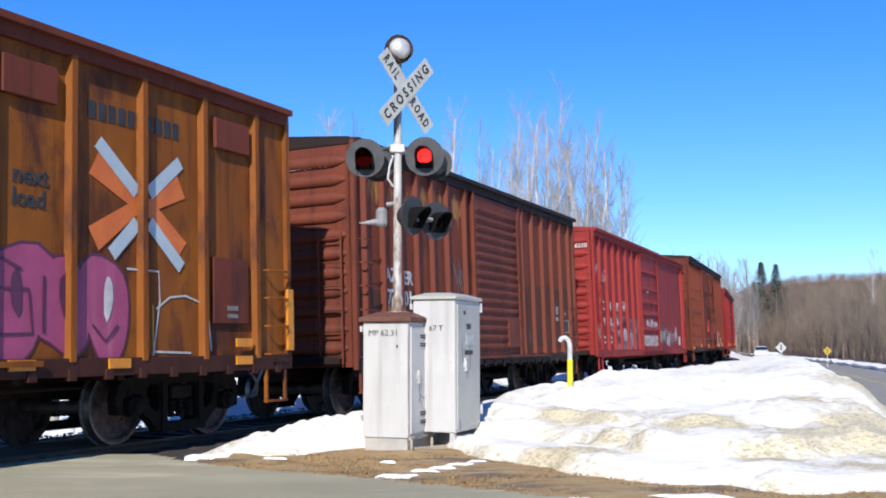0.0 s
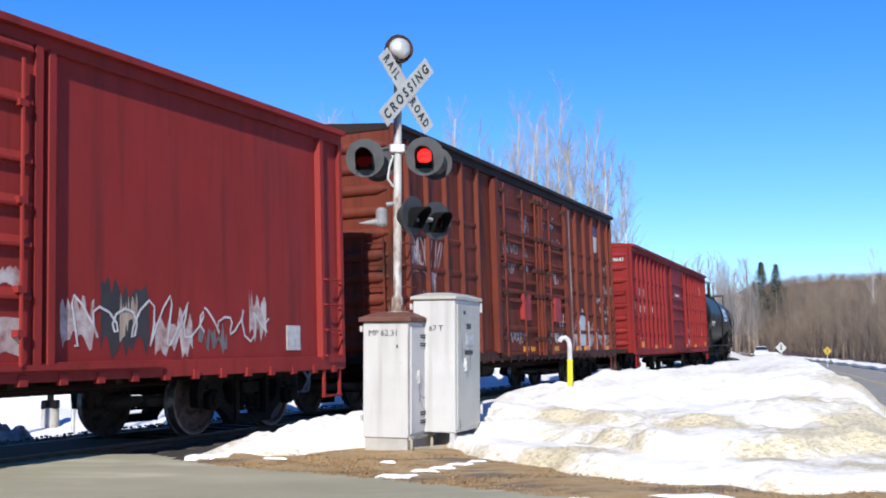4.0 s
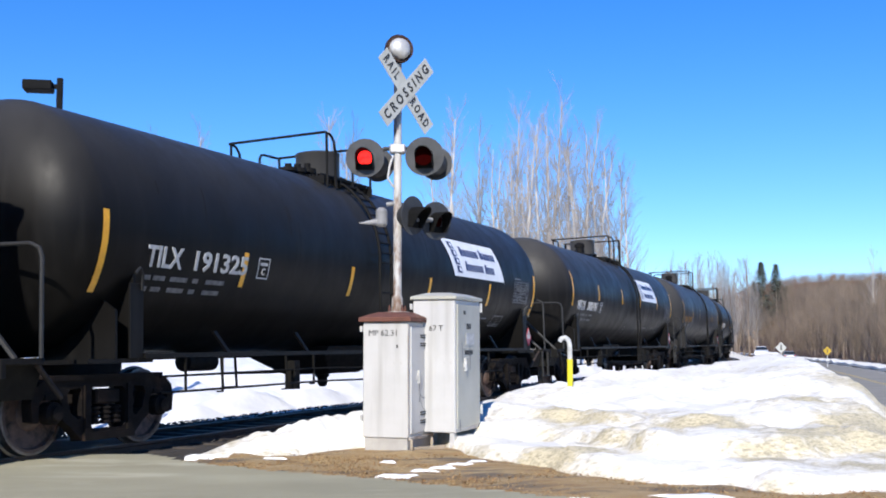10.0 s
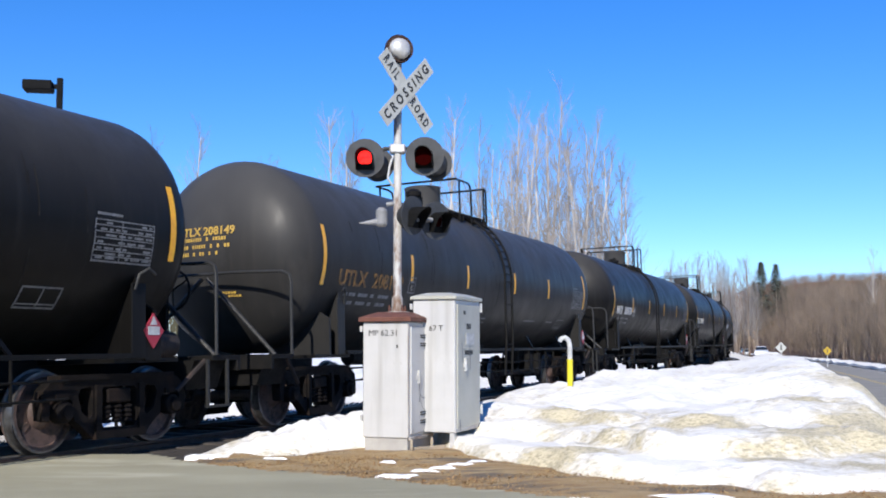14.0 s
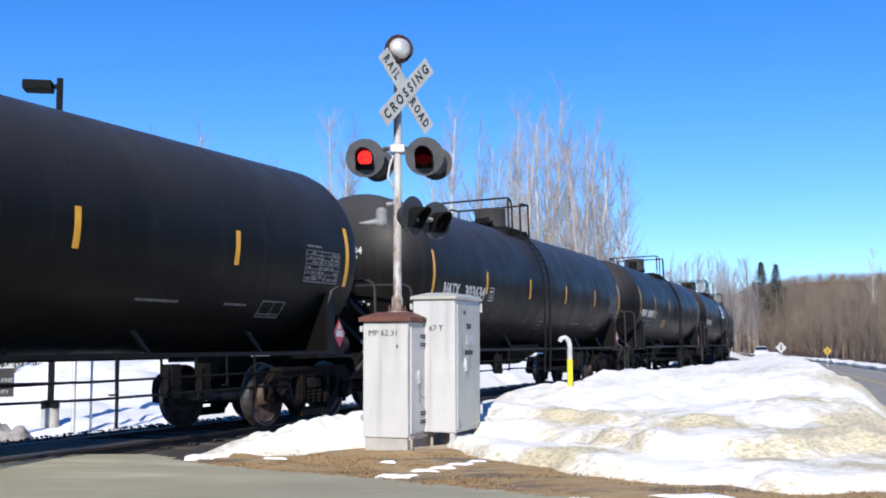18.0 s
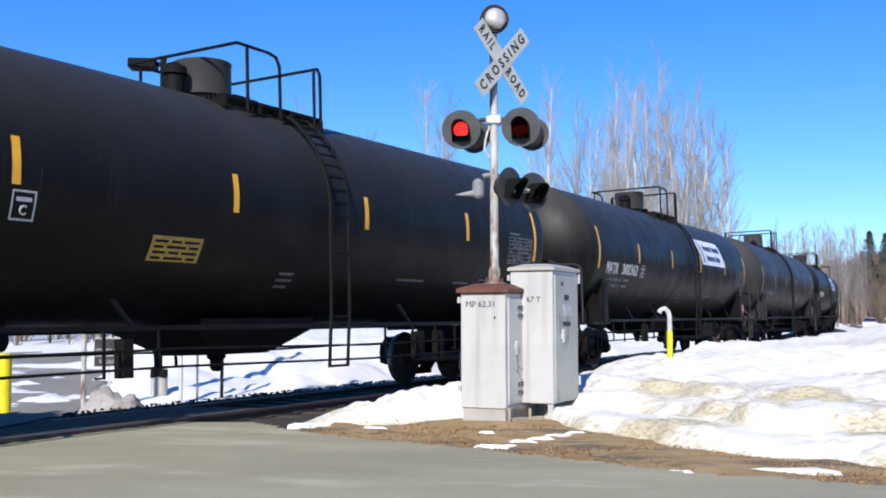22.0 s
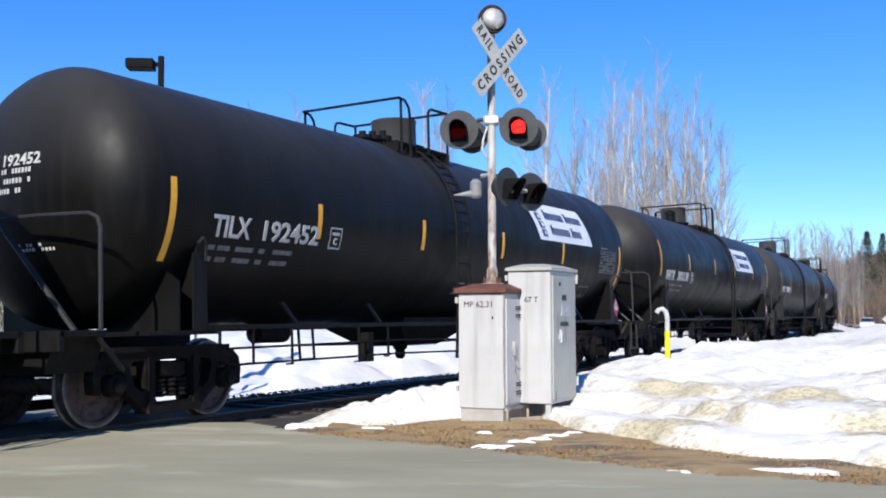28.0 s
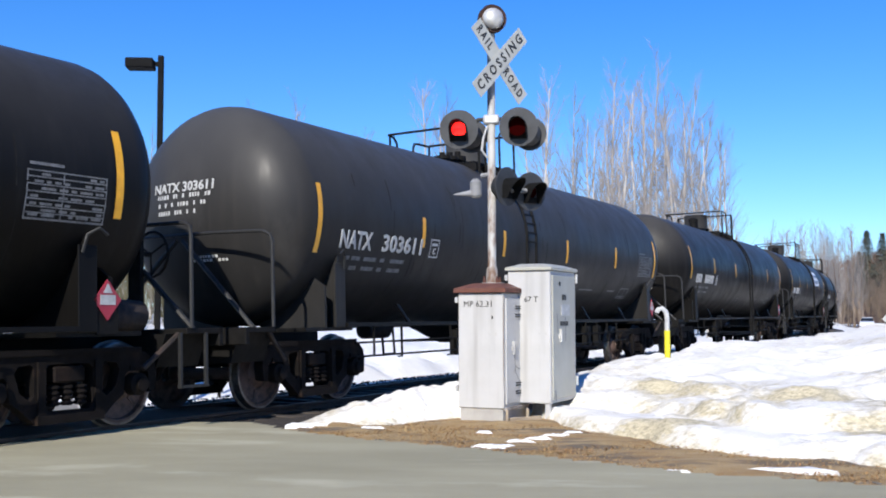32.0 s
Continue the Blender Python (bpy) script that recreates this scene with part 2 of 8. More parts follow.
TRACK_H = heading(TRACK_S)
_i0 = int(330 / S_STEP)
TRACK_X = np.concatenate([[0], np.cumsum((np.sin(TRACK_H[1:]) + np.sin(TRACK_H[:-1])) * S_STEP / 2)])
TRACK_Y = np.concatenate([[0], np.cumsum((np.cos(TRACK_H[1:]) + np.cos(TRACK_H[:-1])) * S_STEP / 2)])
TRACK_X += -4.303 - TRACK_X[_i0]
TRACK_Y += 14.184 - TRACK_Y[_i0]
CANT = 0.03


def on_track(s, n=0.0, z=0.0):
    """The place s along the track, n metres towards the camera's side of it."""
    x, y, h = (float(np.interp(s, TRACK_S, a)) for a in (TRACK_X, TRACK_Y, TRACK_H))
    return Vector((x + n * math.cos(h), y - n * math.sin(h), z))


def track_coords(x, y):
    """For arrays of places: how far along the track and how far to the camera's side."""
    x, y = np.asarray(x, float), np.asarray(y, float)
    s, n = np.empty(x.shape), np.empty(x.shape)
    for k in np.ndindex(x.shape[:1]):
        d = (x[k][..., None] - TRACK_X[::4]) ** 2 + (y[k][..., None] - TRACK_Y[::4]) ** 2
        j = d.argmin(-1) * 4
        dx, dy, h = x[k] - TRACK_X[j], y[k] - TRACK_Y[j], TRACK_H[j]
        s[k] = TRACK_S[j] + dx * np.sin(h) + dy * np.cos(h)
        n[k] = dx * np.cos(h) - dy * np.sin(h)
    return s, n


def car_pose(s, half):
    """The pose of a rail car whose middle is at s and whose trucks stand half metres from it; x forwards, y to the camera's side."""
    a, b = on_track(s - half), on_track(s + half)
    f = (a - b).normalized()
    left = Vector((0, 0, 1)).cross(f)
    m = Matrix((f, left, Vector((0, 0, 1)))).transposed().to_4x4()
    m.translation = (a + b) / 2
    return m @ Matrix.Rotation(CANT, 4, "X")


def travelled(t):
    """Metres that the train has gone, counted from 12 s."""
    return 7.914 * (t - 12) + 0.0101 * (t - 12) ** 2

# ---- rail cars: x forwards, y to the camera's side, z up from the rail ----
def truck_meshes():
    """The shared meshes of a two-axle truck."""
    out = {}
    bm = bmesh.new()   # one side frame: a casting with a spring window, two lightening holes and bearing horns
    right = [(0.46, 0.85), (0.80, 0.83), (1.04, 0.80), (1.16, 0.70), (1.19, 0.56), (1.17, 0.38), (1.08, 0.36), (1.07, 0.58), (0.98, 0.63), (0.82, 0.63), (0.74, 0.56), (0.72, 0.36), (0.60, 0.28), (0.45, 0.15), (0.34, 0.12)]
    loops = [right + [(-x, z) for x, z in right[::-1]]]
    loops.append([(0.25, 0.24), (0.30, 0.30), (0.30, 0.66), (0.25, 0.71), (-0.25, 0.71), (-0.30, 0.66), (-0.30, 0.30), (-0.25, 0.24)])
    for sx in (1, -1):
        loops.append([(sx * 0.43, 0.68), (sx * 0.47, 0.72), (sx * 0.62, 0.70), (sx * 0.66, 0.63), (sx * 0.60, 0.44), (sx * 0.48, 0.36), (sx * 0.43, 0.40)])
    edges = []
    for lp in loops:
        vs = [bm.verts.new((x, -0.07, z)) for x, z in lp]
        edges += [bm.edges.new((vs[k], vs[(k + 1) % len(vs)])) for k in range(len(vs))]
    bmesh.ops.triangle_fill(bm, use_beauty=True, edges=edges)
    back = bmesh.ops.extrude_face_region(bm, geom=list(bm.faces))
    bmesh.ops.translate(bm, verts=[v for v in back["geom"] if isinstance(v, bmesh.types.BMVert)], vec=(0, 0.14, 0))
    for sx in (1, -1):   # rim flanges round the window and the roof of each bearing horn
        box(bm, sx * 0.31, sx * 0.40, -0.10, 0.10, 0.20, 0.74)
        box(bm, sx * 0.80, sx * 1.0, -0.09, 0.09, 0.60, 0.66)
    box(bm, -0.42, 0.42, -0.11, 0.11, 0.12, 0.21)
    box(bm, -0.95, 0.95, -0.10, 0.10, 0.80, 0.86)
    out["side_frame"] = finish(bm, "side_frame")
    bm = bmesh.new()
    coils = [(0.055 * k + d, r) for k in range(4) for d, r in ((0, 0.045), (0.012, 0.07), (0.03, 0.07), (0.044, 0.045))]
    lathe(bm, (0, 0, 0.29), (0, 0, 1), coils, 8)
    out["spring"] = finish(bm, "spring", True)
    bm = bmesh.new()
    lathe(bm, (0, -0.08, 0), (0, 1, 0), [(0, 0.125), (0.13, 0.125), (0.15, 0.085), (0.19, 0.08), (0.195, 0.04)], 12)
    out["bearing_cap"] = finish(bm, "bearing_cap", True)
    bm = bmesh.new()
    box(bm, -0.2, 0.2, -1.10, 1.10, 0.52, 0.69)
    box(bm, -0.75, 0.75, -0.12, 0.12, 0.34, 0.46)
    for x in (-0.42, 0.42):
        box(bm, x - 0.05, x + 0.05, -0.8, 0.8, 0.36, 0.44)
    out["bolster"] = finish(bm, "truck", bevel=0.02)
    bm = bmesh.new()   # axle
    lathe(bm, (0, -1.0, 0), (0, 1, 0), [(0, 0.075), (0.3, 0.09), (0.5, 0.085), (1.0, 0.075), (1.5, 0.085), (1.7, 0.09), (2.0, 0.075)], 10)
    out["axle"] = finish(bm, "wheelset", True)
    bm = bmesh.new()   # wheel: dished plate with hub, rim and flange; +y is the outside face
    prof = [(-0.09, 0.10), (-0.09, 0.14), (-0.03, 0.18), (-0.02, 0.36), (-0.08, 0.38), (-0.08, 0.482), (-0.05, 0.487), (-0.045, 0.459), (0.055, 0.452), (0.058, 0.425), (0.06, 0.39),
            (0.02, 0.375), (0.01, 0.19), (0.07, 0.15), (0.09, 0.10)]
    lathe(bm, (0, 0, 0), (0, 1, 0), prof, 32)
    bm.faces.ensure_lookup_table()
    for f in bm.faces:
        r = max(math.hypot(v.co.x, v.co.z) for v in f.verts)
        lo = min(math.hypot(v.co.x, v.co.z) for v in f.verts)
        f.material_index = 1 if lo > 0.42 and f.calc_center_median().y > -0.06 else 0
    for a in range(3):   # grease streaks cast as three raised pads, so that the turning shows
        t = a * 2.094
        u, w = Vector((math.cos(t), 0, math.sin(t))), Vector((-math.sin(t), 0, math.cos(t)))
        plate(bm, [u * 0.22 - w * 0.03 + Vector((0, 0.012, 0)), u * 0.34 - w * 0.04 + Vector((0, 0.012, 0)), u * 0.34 + w * 0.04 + Vector((0, 0.012, 0)), u * 0.22 + w * 0.03 + Vector((0, 0.012, 0))], (0, 1, 0), 0.012)
    out["wheel"] = finish(bm, "wheel", True)
    return out


TRUCK = truck_meshes()


def add_truck(car, x, cast="truck"):
    tr = part("truck", TRUCK["bolster"], M[cast], car, "rusty two-axle cast steel truck" if cast == "truck" else "sooty two-axle cast steel truck", at=pose(x, 0, 0))
    for sgn in (1, -1):
        part("side_frame", TRUCK["side_frame"], M[cast], tr, at=pose(0, sgn * 1.02, 0))
        for dx in (-0.17, 0, 0.17):
            part("spring", TRUCK["spring"], M[cast], tr, at=pose(dx, sgn * 1.04, 0))
        for ax in (-0.9, 0.9):
            part("bearing_cap", TRUCK["bearing_cap"], M[cast], tr, at=pose(ax, sgn * 1.09, 0.457, 0, 0, 0 if sgn > 0 else 180))
    for ax in (-0.9, 0.9):
        me = TRUCK["axle"]
        if "done" not in TRUCK:
            bm = bmesh.new()   # axle and two wheels turn as one piece
            bm.from_mesh(TRUCK["axle"])
            k = len(bm.faces)
            for sgn in (1, -1):
                b2 = bmesh.new()
                b2.from_mesh(TRUCK["wheel"])
                bmesh.ops.transform(b2, matrix=pose(0, sgn * 0.765, 0, 0, 0, 0 if sgn > 0 else 180), verts=b2.verts)
                tmp = bpy.data.meshes.new("tmp")
                b2.to_mesh(tmp)
                bm.from_mesh(tmp)
                b2.free()
                bpy.data.meshes.remove(tmp)
            TRUCK["done"] = finish(bm, "wheelset", True)
        part("wheelset", TRUCK["done"], [M["wheel"], M["tread"]], tr, "steel wheelset with bright worn treads", at=pose(ax, 0, 0.457))
    return tr


def coupler_mesh():
    bm = bmesh.new()
    box(bm, -0.45, 0.1, -0.09, 0.09, 0.78, 0.94)
    box(bm, 0.1, 0.34, -0.16, 0.12, 0.74, 0.98)
    box(bm, 0.28, 0.42, 0.02, 0.16, 0.72, 1.0)
    return finish(bm, "coupler", bevel=0.02)


COUPLER = coupler_mesh()
TANK_R, TANK_Z = 1.52, 2.60


def tank_patch(x0, x1, z0, z1, off=0.004, nx=1, nz=8, skew=0.0):
    """A sheet that follows the tank's camera side between two lengths and two heights."""
    bm = bmesh.new()
    r = TANK_R + off
    a0, a1 = math.asin((z0 - TANK_Z) / TANK_R), math.asin((z1 - TANK_Z) / TANK_R)
    g = []
    for i in range(nx + 1):
        row = []
        for k in range(nz + 1):
            a = a0 + (a1 - a0) * k / nz
            row.append(bm.verts.new((x0 + (x1 - x0) * i / nx + skew * k / nz, r * math.cos(a), TANK_Z + r * math.sin(a))))
        g.append(row)
    for i in range(nx):
        for k in range(nz):
            bm.faces.new((g[i][k], g[i][k + 1], g[i + 1][k + 1], g[i + 1][k]))
    return bm


def on_tank(me, x, z, lift=0.006):
    """Bends a flat lettering (x right, y up, as read from the camera's side) round the tank."""
    a0 = math.asin((z - TANK_Z) / TANK_R)
    for v in me.vertices:
        a = a0 + v.co.y / TANK_R
        r = TANK_R + lift + v.co.z
        v.co = (x - v.co.x, r * math.cos(a), TANK_Z + r * math.sin(a))
    me.update()
    return me


def marks_mesh(widths, height, gap):
    """A row of plain upright bars, letter-sized, centred."""
    total = sum(widths) + gap * (len(widths) - 1)
    bm, x = bmesh.new(), -total / 2
    for w in widths:
        for x0 in (x, x + w * 0.66):   # two narrow bars for each letter
            box(bm, x0, x0 + w * 0.34, -height / 2, height / 2, -0.003, 0.003)
        x += w + gap
    return finish(bm, "marks")


def build_tank_car(kind_b=False):
    """Two makes: their domes, handrails and ladders differ."""
    car = thing("tank_car", "black tank car rolling on the curved track", "rail car", "train cars")
    bm = bmesh.new()
    hd, half = 0.74, 8.15
    prof = [(hd - hd * math.cos(a), TANK_R * math.sin(a)) for a in np.linspace(0.03, math.pi / 2, 12)]
    prof += [(x, TANK_R) for x in np.linspace(2, 2 * half - 2, 5)] + [(2 * half - d, r) for d, r in prof[::-1]]
    lathe(bm, (-half, 0, TANK_Z), (1, 0, 0), prof, 64)
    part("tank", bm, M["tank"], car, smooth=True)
    # stub sills, end platforms, side rods
    for sgn in (1, -1):
        bm = bmesh.new()
        box(bm, sgn * 5.6, sgn * 8.75, -0.22, 0.22, 0.72, 1.04)
        box(bm, sgn * 8.2, sgn * 8.78, -1.42, 1.42, 0.98, 1.05)
        box(bm, sgn * 8.72, sgn * 8.8, -1.42, 1.42, 0.84, 1.05)
        part("end_sill", bm, M["iron"], car, bevel=0.01)
        bm = bmesh.new()
        skin(bm, [[bm.verts.new((sgn * x, y, z)) for y, z in ((-1.25, 0.99), (-1.1, 0.62), (1.1, 0.62), (1.25, 0.99))] for x in (8.05, 8.7)])
        part("platform_bracing", bm, M["iron"], car)
        for y in (1.3, -1.3):
            bm = bmesh.new()
            tube(bm, [(sgn * 8.2, y, 0.99), (sgn * 7.75, y * 0.93, 0.62)], 0.03, 6)
            part("platform_strut", bm, M["truck"], car)
        part("coupler", COUPLER, M["truck"], car, at=pose(sgn * 8.75, 0, 0, 0, 0, 0 if sgn > 0 else 180))
        for x, top in ((6.80, 2.0), (7.12, 1.7)):   # cross webs of the saddle, cut to the tank's round
            for sy in (1, -1):
                bm = bmesh.new()
                edge = [(sy * TANK_R * math.cos(a), TANK_Z - TANK_R * math.sin(a)) for a in np.linspace(math.asin((TANK_Z - top) / TANK_R), 1.35, 7)]
                pts = [(sy * 1.42, 1.02), (sy * 1.42, top - 0.12)] + [(y * 1.01, z) for y, z in edge] + [(sy * 0.33, 1.02)]
                plate(bm, [(sgn * x - 0.02, y, z) for y, z in pts], (1, 0, 0), 0.04)
                part("saddle_web", bm, M["tank"], car)
        for sy in (1, -1):
            bm = bmesh.new()
            box(bm, sgn * 6.68, sgn * 6.92, sy * 1.422, sy * 1.45, 1.02, 1.9)
            part("saddle_flange", bm, M["tank"], car, bevel=0.008)
            bm = bmesh.new()   # lifting hook above it
            tube(bm, [(sgn * 6.72, sy * 1.46, 1.82), (sgn * 6.75, sy * 1.5, 2.0), (sgn * 6.86, sy * 1.55, 2.07), (sgn * 6.96, sy * 1.56, 2.0)], 0.018, 6)
            part("lifting_hook", bm, M["grey2"], car, smooth=True)
        bm = bmesh.new()
        box(bm, sgn * 6.45, sgn * 7.55, -1.4, 1.4, 0.98, 1.03)
        part("body_bolster", bm, M["tank"], car)
        bm = bmesh.new()
        tube(bm, [(sgn * 8.8, 0.3, 0.84), (sgn * 9.0, 0.32, 0.62), (sgn * 9.06, 0.26, 0.45), (sgn * 9.14, 0.12, 0.42), (sgn * 9.2, 0.0, 0.52)], 0.022, 6)
        part("air_hose", bm, M["iron"], car, "black rubber air hose", smooth=True)
        bm = bmesh.new()   # handrail bent across the end platform
        tube(bm, [(sgn * 8.27, 1.43, 1.05), (sgn * 8.27, 1.43, 2.1), (sgn * 8.28, 1.40, 2.2), (sgn * 8.3, 1.30, 2.25), (sgn * 8.36, 0.6, 2.27), (sgn * 8.36, -0.6, 2.27), (sgn * 8.3, -1.30, 2.25), (sgn * 8.28, -1.40, 2.2), (sgn * 8.27, -1.43, 2.1), (sgn * 8.27, -1.43, 1.05)], 0.024, 8)
        part("end_handrail", bm, M["grey2"], car, smooth=True)
        for y in (1.27, -1.27):
            bm = bmesh.new()   # diagonal brace
            tube(bm, [(sgn * 8.46, y, 1.04), (sgn * 8.36, y * 0.04, 2.2)], 0.032, 6)
            part("diagonal_brace", bm, M["grey2"], car)
        for y in (-1.42 * sgn,):
            bm = bmesh.new()   # stirrup step
            for x in (8.1, 8.5):
                box(bm, sgn * x - 0.016, sgn * x + 0.016, y - 0.02, y + 0.02, 0.42, 1.0)
            box(bm, sgn * 8.3 - 0.216, sgn * 8.3 + 0.216, y - 0.03, y + 0.03, 0.39, 0.42)
            part("stirrup_step", bm, M["grey2"], car)
        add_truck(car, sgn * 6.87)
    for y in (1.46, -1.46):
        bm = bmesh.new()
        box(bm, -6.68, 6.68, y - 0.025, y + 0.025, 1.03, 1.085)
        part("side_sill", bm, M["tank"], car)
        for x in (-4.9, -2.6, 3.0, 5.0):
            bm = bmesh.new()
            plate(bm, [(x - 0.03, y * 0.985, 1.08), (x + 0.03, y * 0.985, 1.08), (x + 0.25, y * 0.93, 1.36), (x + 0.17, y * 0.93, 1.36)], (0, 0.04 if y > 0 else -0.04, 0), 1)
            part("sill_brace", bm, M["tank"], car)
    # hanging brake rigging and pipes
    for y, z in ((1.15, 0.80), (1.15, 0.60), (-0.9, 0.75)):
        bm = bmesh.new()
        tube(bm, [(-6.0, y, z), (-2.0, y, z - 0.03), (2.0, y, z + 0.02), (6.0, y, z)], 0.016, 6)
        part("brake_rod", bm, M["iron"], car)
    for x, z0 in ((-5.2, 0.58), (-4.55, 0.66), (-3.9, 0.5), (-3.2, 0.58), (-2.4, 0.62), (2.3, 0.6), (3.1, 0.55), (4.7, 0.58), (5.5, 0.62)):
        bm = bmesh.new()   # a bent hanger strap
        box(bm, x - 0.011, x + 0.011, 1.135, 1.165, z0, 1.05)
        box(bm, x - 0.011, x + 0.12, 1.135, 1.165, z0 - 0.022, z0)
        part("rod_hanger", bm, M["iron"], car)
    for x, w in ((-3.55, 0.1), (-4.2, 0.07), (2.7, 0.08)):
        bm = bmesh.new()
        box(bm, x - w, x + w, 0.95, 1.1, 0.52, 0.95)
        part("brake_lever_guide", bm, M["iron"], car, bevel=0.01)
    bm = bmesh.new()
    lathe(bm, (3.6, 0.2, 0.98), (1, 0, 0), [(0, 0.07), (0.04, 0.14), (0.7, 0.14), (0.74, 0.07)], 16)
    part("air_reservoir", bm, M["iron"], car, smooth=True)
    bm = bmesh.new()   # bottom outlet with its skid
    skin(bm, [[bm.verts.new((0.05 + sx * w, sy * d, z)) for sx, sy in ((-1, -1), (1, -1), (1, 1), (-1, 1))] for w, d, z in ((1.15, 0.8, 1.18), (1.2, 0.75, 1.03), (0.66, 0.5, 0.76), (0.56, 0.42, 0.71))])
    lathe(bm, (0.05, 0, 0.48), (0, 0, 1), [(0, 0.05), (0.04, 0.09), (0.16, 0.09), (0.18, 0.13), (0.26, 0.13)], 12)
    part("outlet_skid", bm, M["iron"], car, bevel=0.008)
    # top fittings
    dome_x = 0.27 if not kind_b else 0.08
    bm = bmesh.new()
    lathe(bm, (dome_x, 0, 4.05), (0, 0, 1), [(0, 0.32), (0.13, 0.32), (0.135, 0.39), (0.19, 0.395), (0.56, 0.395), (0.575, 0.405), (0.60, 0.405), (0.615, 0.37)], 28)
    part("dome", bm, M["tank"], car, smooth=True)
    bm = bmesh.new()
    if not kind_b:
        lathe(bm, (0.86, 0.05, 4.08), (0, 0, 1), [(0, 0.13), (0.3, 0.13), (0.31, 0.17), (0.40, 0.17), (0.46, 0.08)], 14)
    else:
        for x, h in ((0.62, 0.34), (0.95, 0.28), (1.25, 0.24)):
            lathe(bm, (x, 0.1, 4.06), (0, 0, 1), [(0, 0.12), (h * 0.4, 0.12), (h * 0.45, 0.16), (h * 0.7, 0.16), (h * 0.75, 0.06), (h, 0.06)], 14)
    part("safety_valve", bm, M["iron"], car, smooth=True)
    bm = bmesh.new()
    lathe(bm, (dome_x - 0.72, 0, 4.05), (0, 0, 1), [(0, 0.26), (0.12, 0.26), (0.13, 0.3), (0.2, 0.3)], 18)
    box(bm, dome_x - 0.89, dome_x - 0.55, -0.1, 0.1, 4.25, 4.33)
    part("manway_cover", bm, M["iron"], car)
    slat = None
    wx0, wx1 = (-1.25, 0.85) if not kind_b else (-0.28, 1.45)
    for y in (0.55, -0.85):
        for x in np.linspace(wx0, wx1 - 0.05, 4):
            bm = bmesh.new()
            box(bm, x, x + 0.05, y - 0.02, y + 0.36, 3.86, 4.0)
            part("walkway_bracket", bm, M["iron"], car)
        for k in range(5):
            if slat is None:
                bm = bmesh.new()
                box(bm, wx0, wx1, 0, 0.035, 4.0, 4.04)
                slat = finish(bm, "walkway_slat")
            part("walkway_slat", slat, M["iron"], car, at=pose(0, y + 0.07 * k, 0))
    rails = []   # a hoop before and one behind the dome, each across the car with legs on both sides
    y = 0.95
    for sgn in (1, -1):
        if not kind_b:
            rails += [("side_rail", [(0.66, sgn * y, 4.72), (0.02, sgn * y, 4.72), (-0.14, sgn * y, 4.69), (-0.21, sgn * y, 4.58), (-0.22, sgn * y, 3.85)]), ("rail_post", [(0.46, sgn * y, 3.84), (0.46, sgn * y, 4.72)]),
                      ("rail_post", [(-1.14, sgn * y, 3.84), (-1.14, sgn * y, 4.64), (-1.09, sgn * y, 4.71), (-1.03, sgn * y, 4.71), (-0.99, sgn * y, 4.64), (-0.99, sgn * y, 3.84)])]
        else:
            rails += [("side_rail", [(1.46, sgn * y, 4.72), (1.27, sgn * y, 4.70), (1.16, sgn * y, 4.60), (1.13, sgn * y, 4.45), (1.13, sgn * y, 3.82)]), ("rail_post", [(1.41, sgn * y, 3.82), (1.41, sgn * y, 4.72)]),
                      ("side_rail", [(0.52, sgn * y, 3.82), (0.52, sgn * y, 4.60), (0.47, sgn * y, 4.68), (0.38, sgn * y, 4.70), (-0.14, sgn * y, 4.71)]), ("rail_post", [(-0.14, sgn * y, 3.82), (-0.14, sgn * y, 4.71)])]
    for x in (0.66, -1.08) if not kind_b else (1.46, -0.14):
        rails.append(("cross_rail", [(x, -y, 4.72), (x, y, 4.72)]))
    for nm, pts in rails:
        bm = bmesh.new()
        tube(bm, pts, 0.023, 8)
        part(nm, bm, M["iron"], car, smooth=True)
    rung = None
    lx = -0.40 if not kind_b else 0.86
    for sgn in (1, -1):
        bm = bmesh.new()
        arc = [(lx, sgn * 0.62, 4.02), (lx, sgn * 0.95, 3.9)] + [(lx, sgn * (TANK_R + 0.1) * math.cos(a), TANK_Z + (TANK_R + 0.1) * math.sin(a)) for a in np.linspace(0.95, -0.1, 9)] + [(lx, sgn * 1.6, 1.3), (lx, sgn * 1.55, 0.5)]
        tube(bm, arc, 0.026, 6)
        tube(bm, [(x - 0.42, y, z) for x, y, z in arc], 0.026, 6)
        lad = part("side_ladder", bm, M["iron"], car, smooth=True)
        L = len(arc)
        for u in np.linspace(0.6, L - 1.02, 15):
            i = int(u)
            p = Vector(arc[i]).lerp(Vector(arc[i + 1]), u - i)
            if rung is None:
                bm = bmesh.new()
                tube(bm, [(0, 0, 0), (-0.42, 0, 0)], 0.018, 6)
                rung = finish(bm, "rung")
            part("rung", rung, M["iron"], lad, at=Matrix.Translation(p))
    # small stencils: data table by the trailing end, panels under the number
    rt = random.Random(12)
    bm = tank_patch(-6.99, -6.02, 2.11, 2.13)
    cells = [(-6.99, -6.02, z, z + 0.014) for z in (2.17, 2.23, 2.30, 2.37, 2.44, 2.51, 2.57)] + [(x, x + 0.016, 2.11, 2.585) for x in (-6.99, -6.46, -6.036)] + [(-6.45, -6.05, 2.63, 2.66)]
    for z in (2.145, 2.19, 2.25, 2.32, 2.395, 2.46, 2.53):
        x = -6.95
        while x < -6.12:
            w = rt.uniform(0.05, 0.2)
            if rt.random() < 0.72:
                cells.append((x, min(x + w, -6.07), z, z + 0.026))
            x += w + 0.04
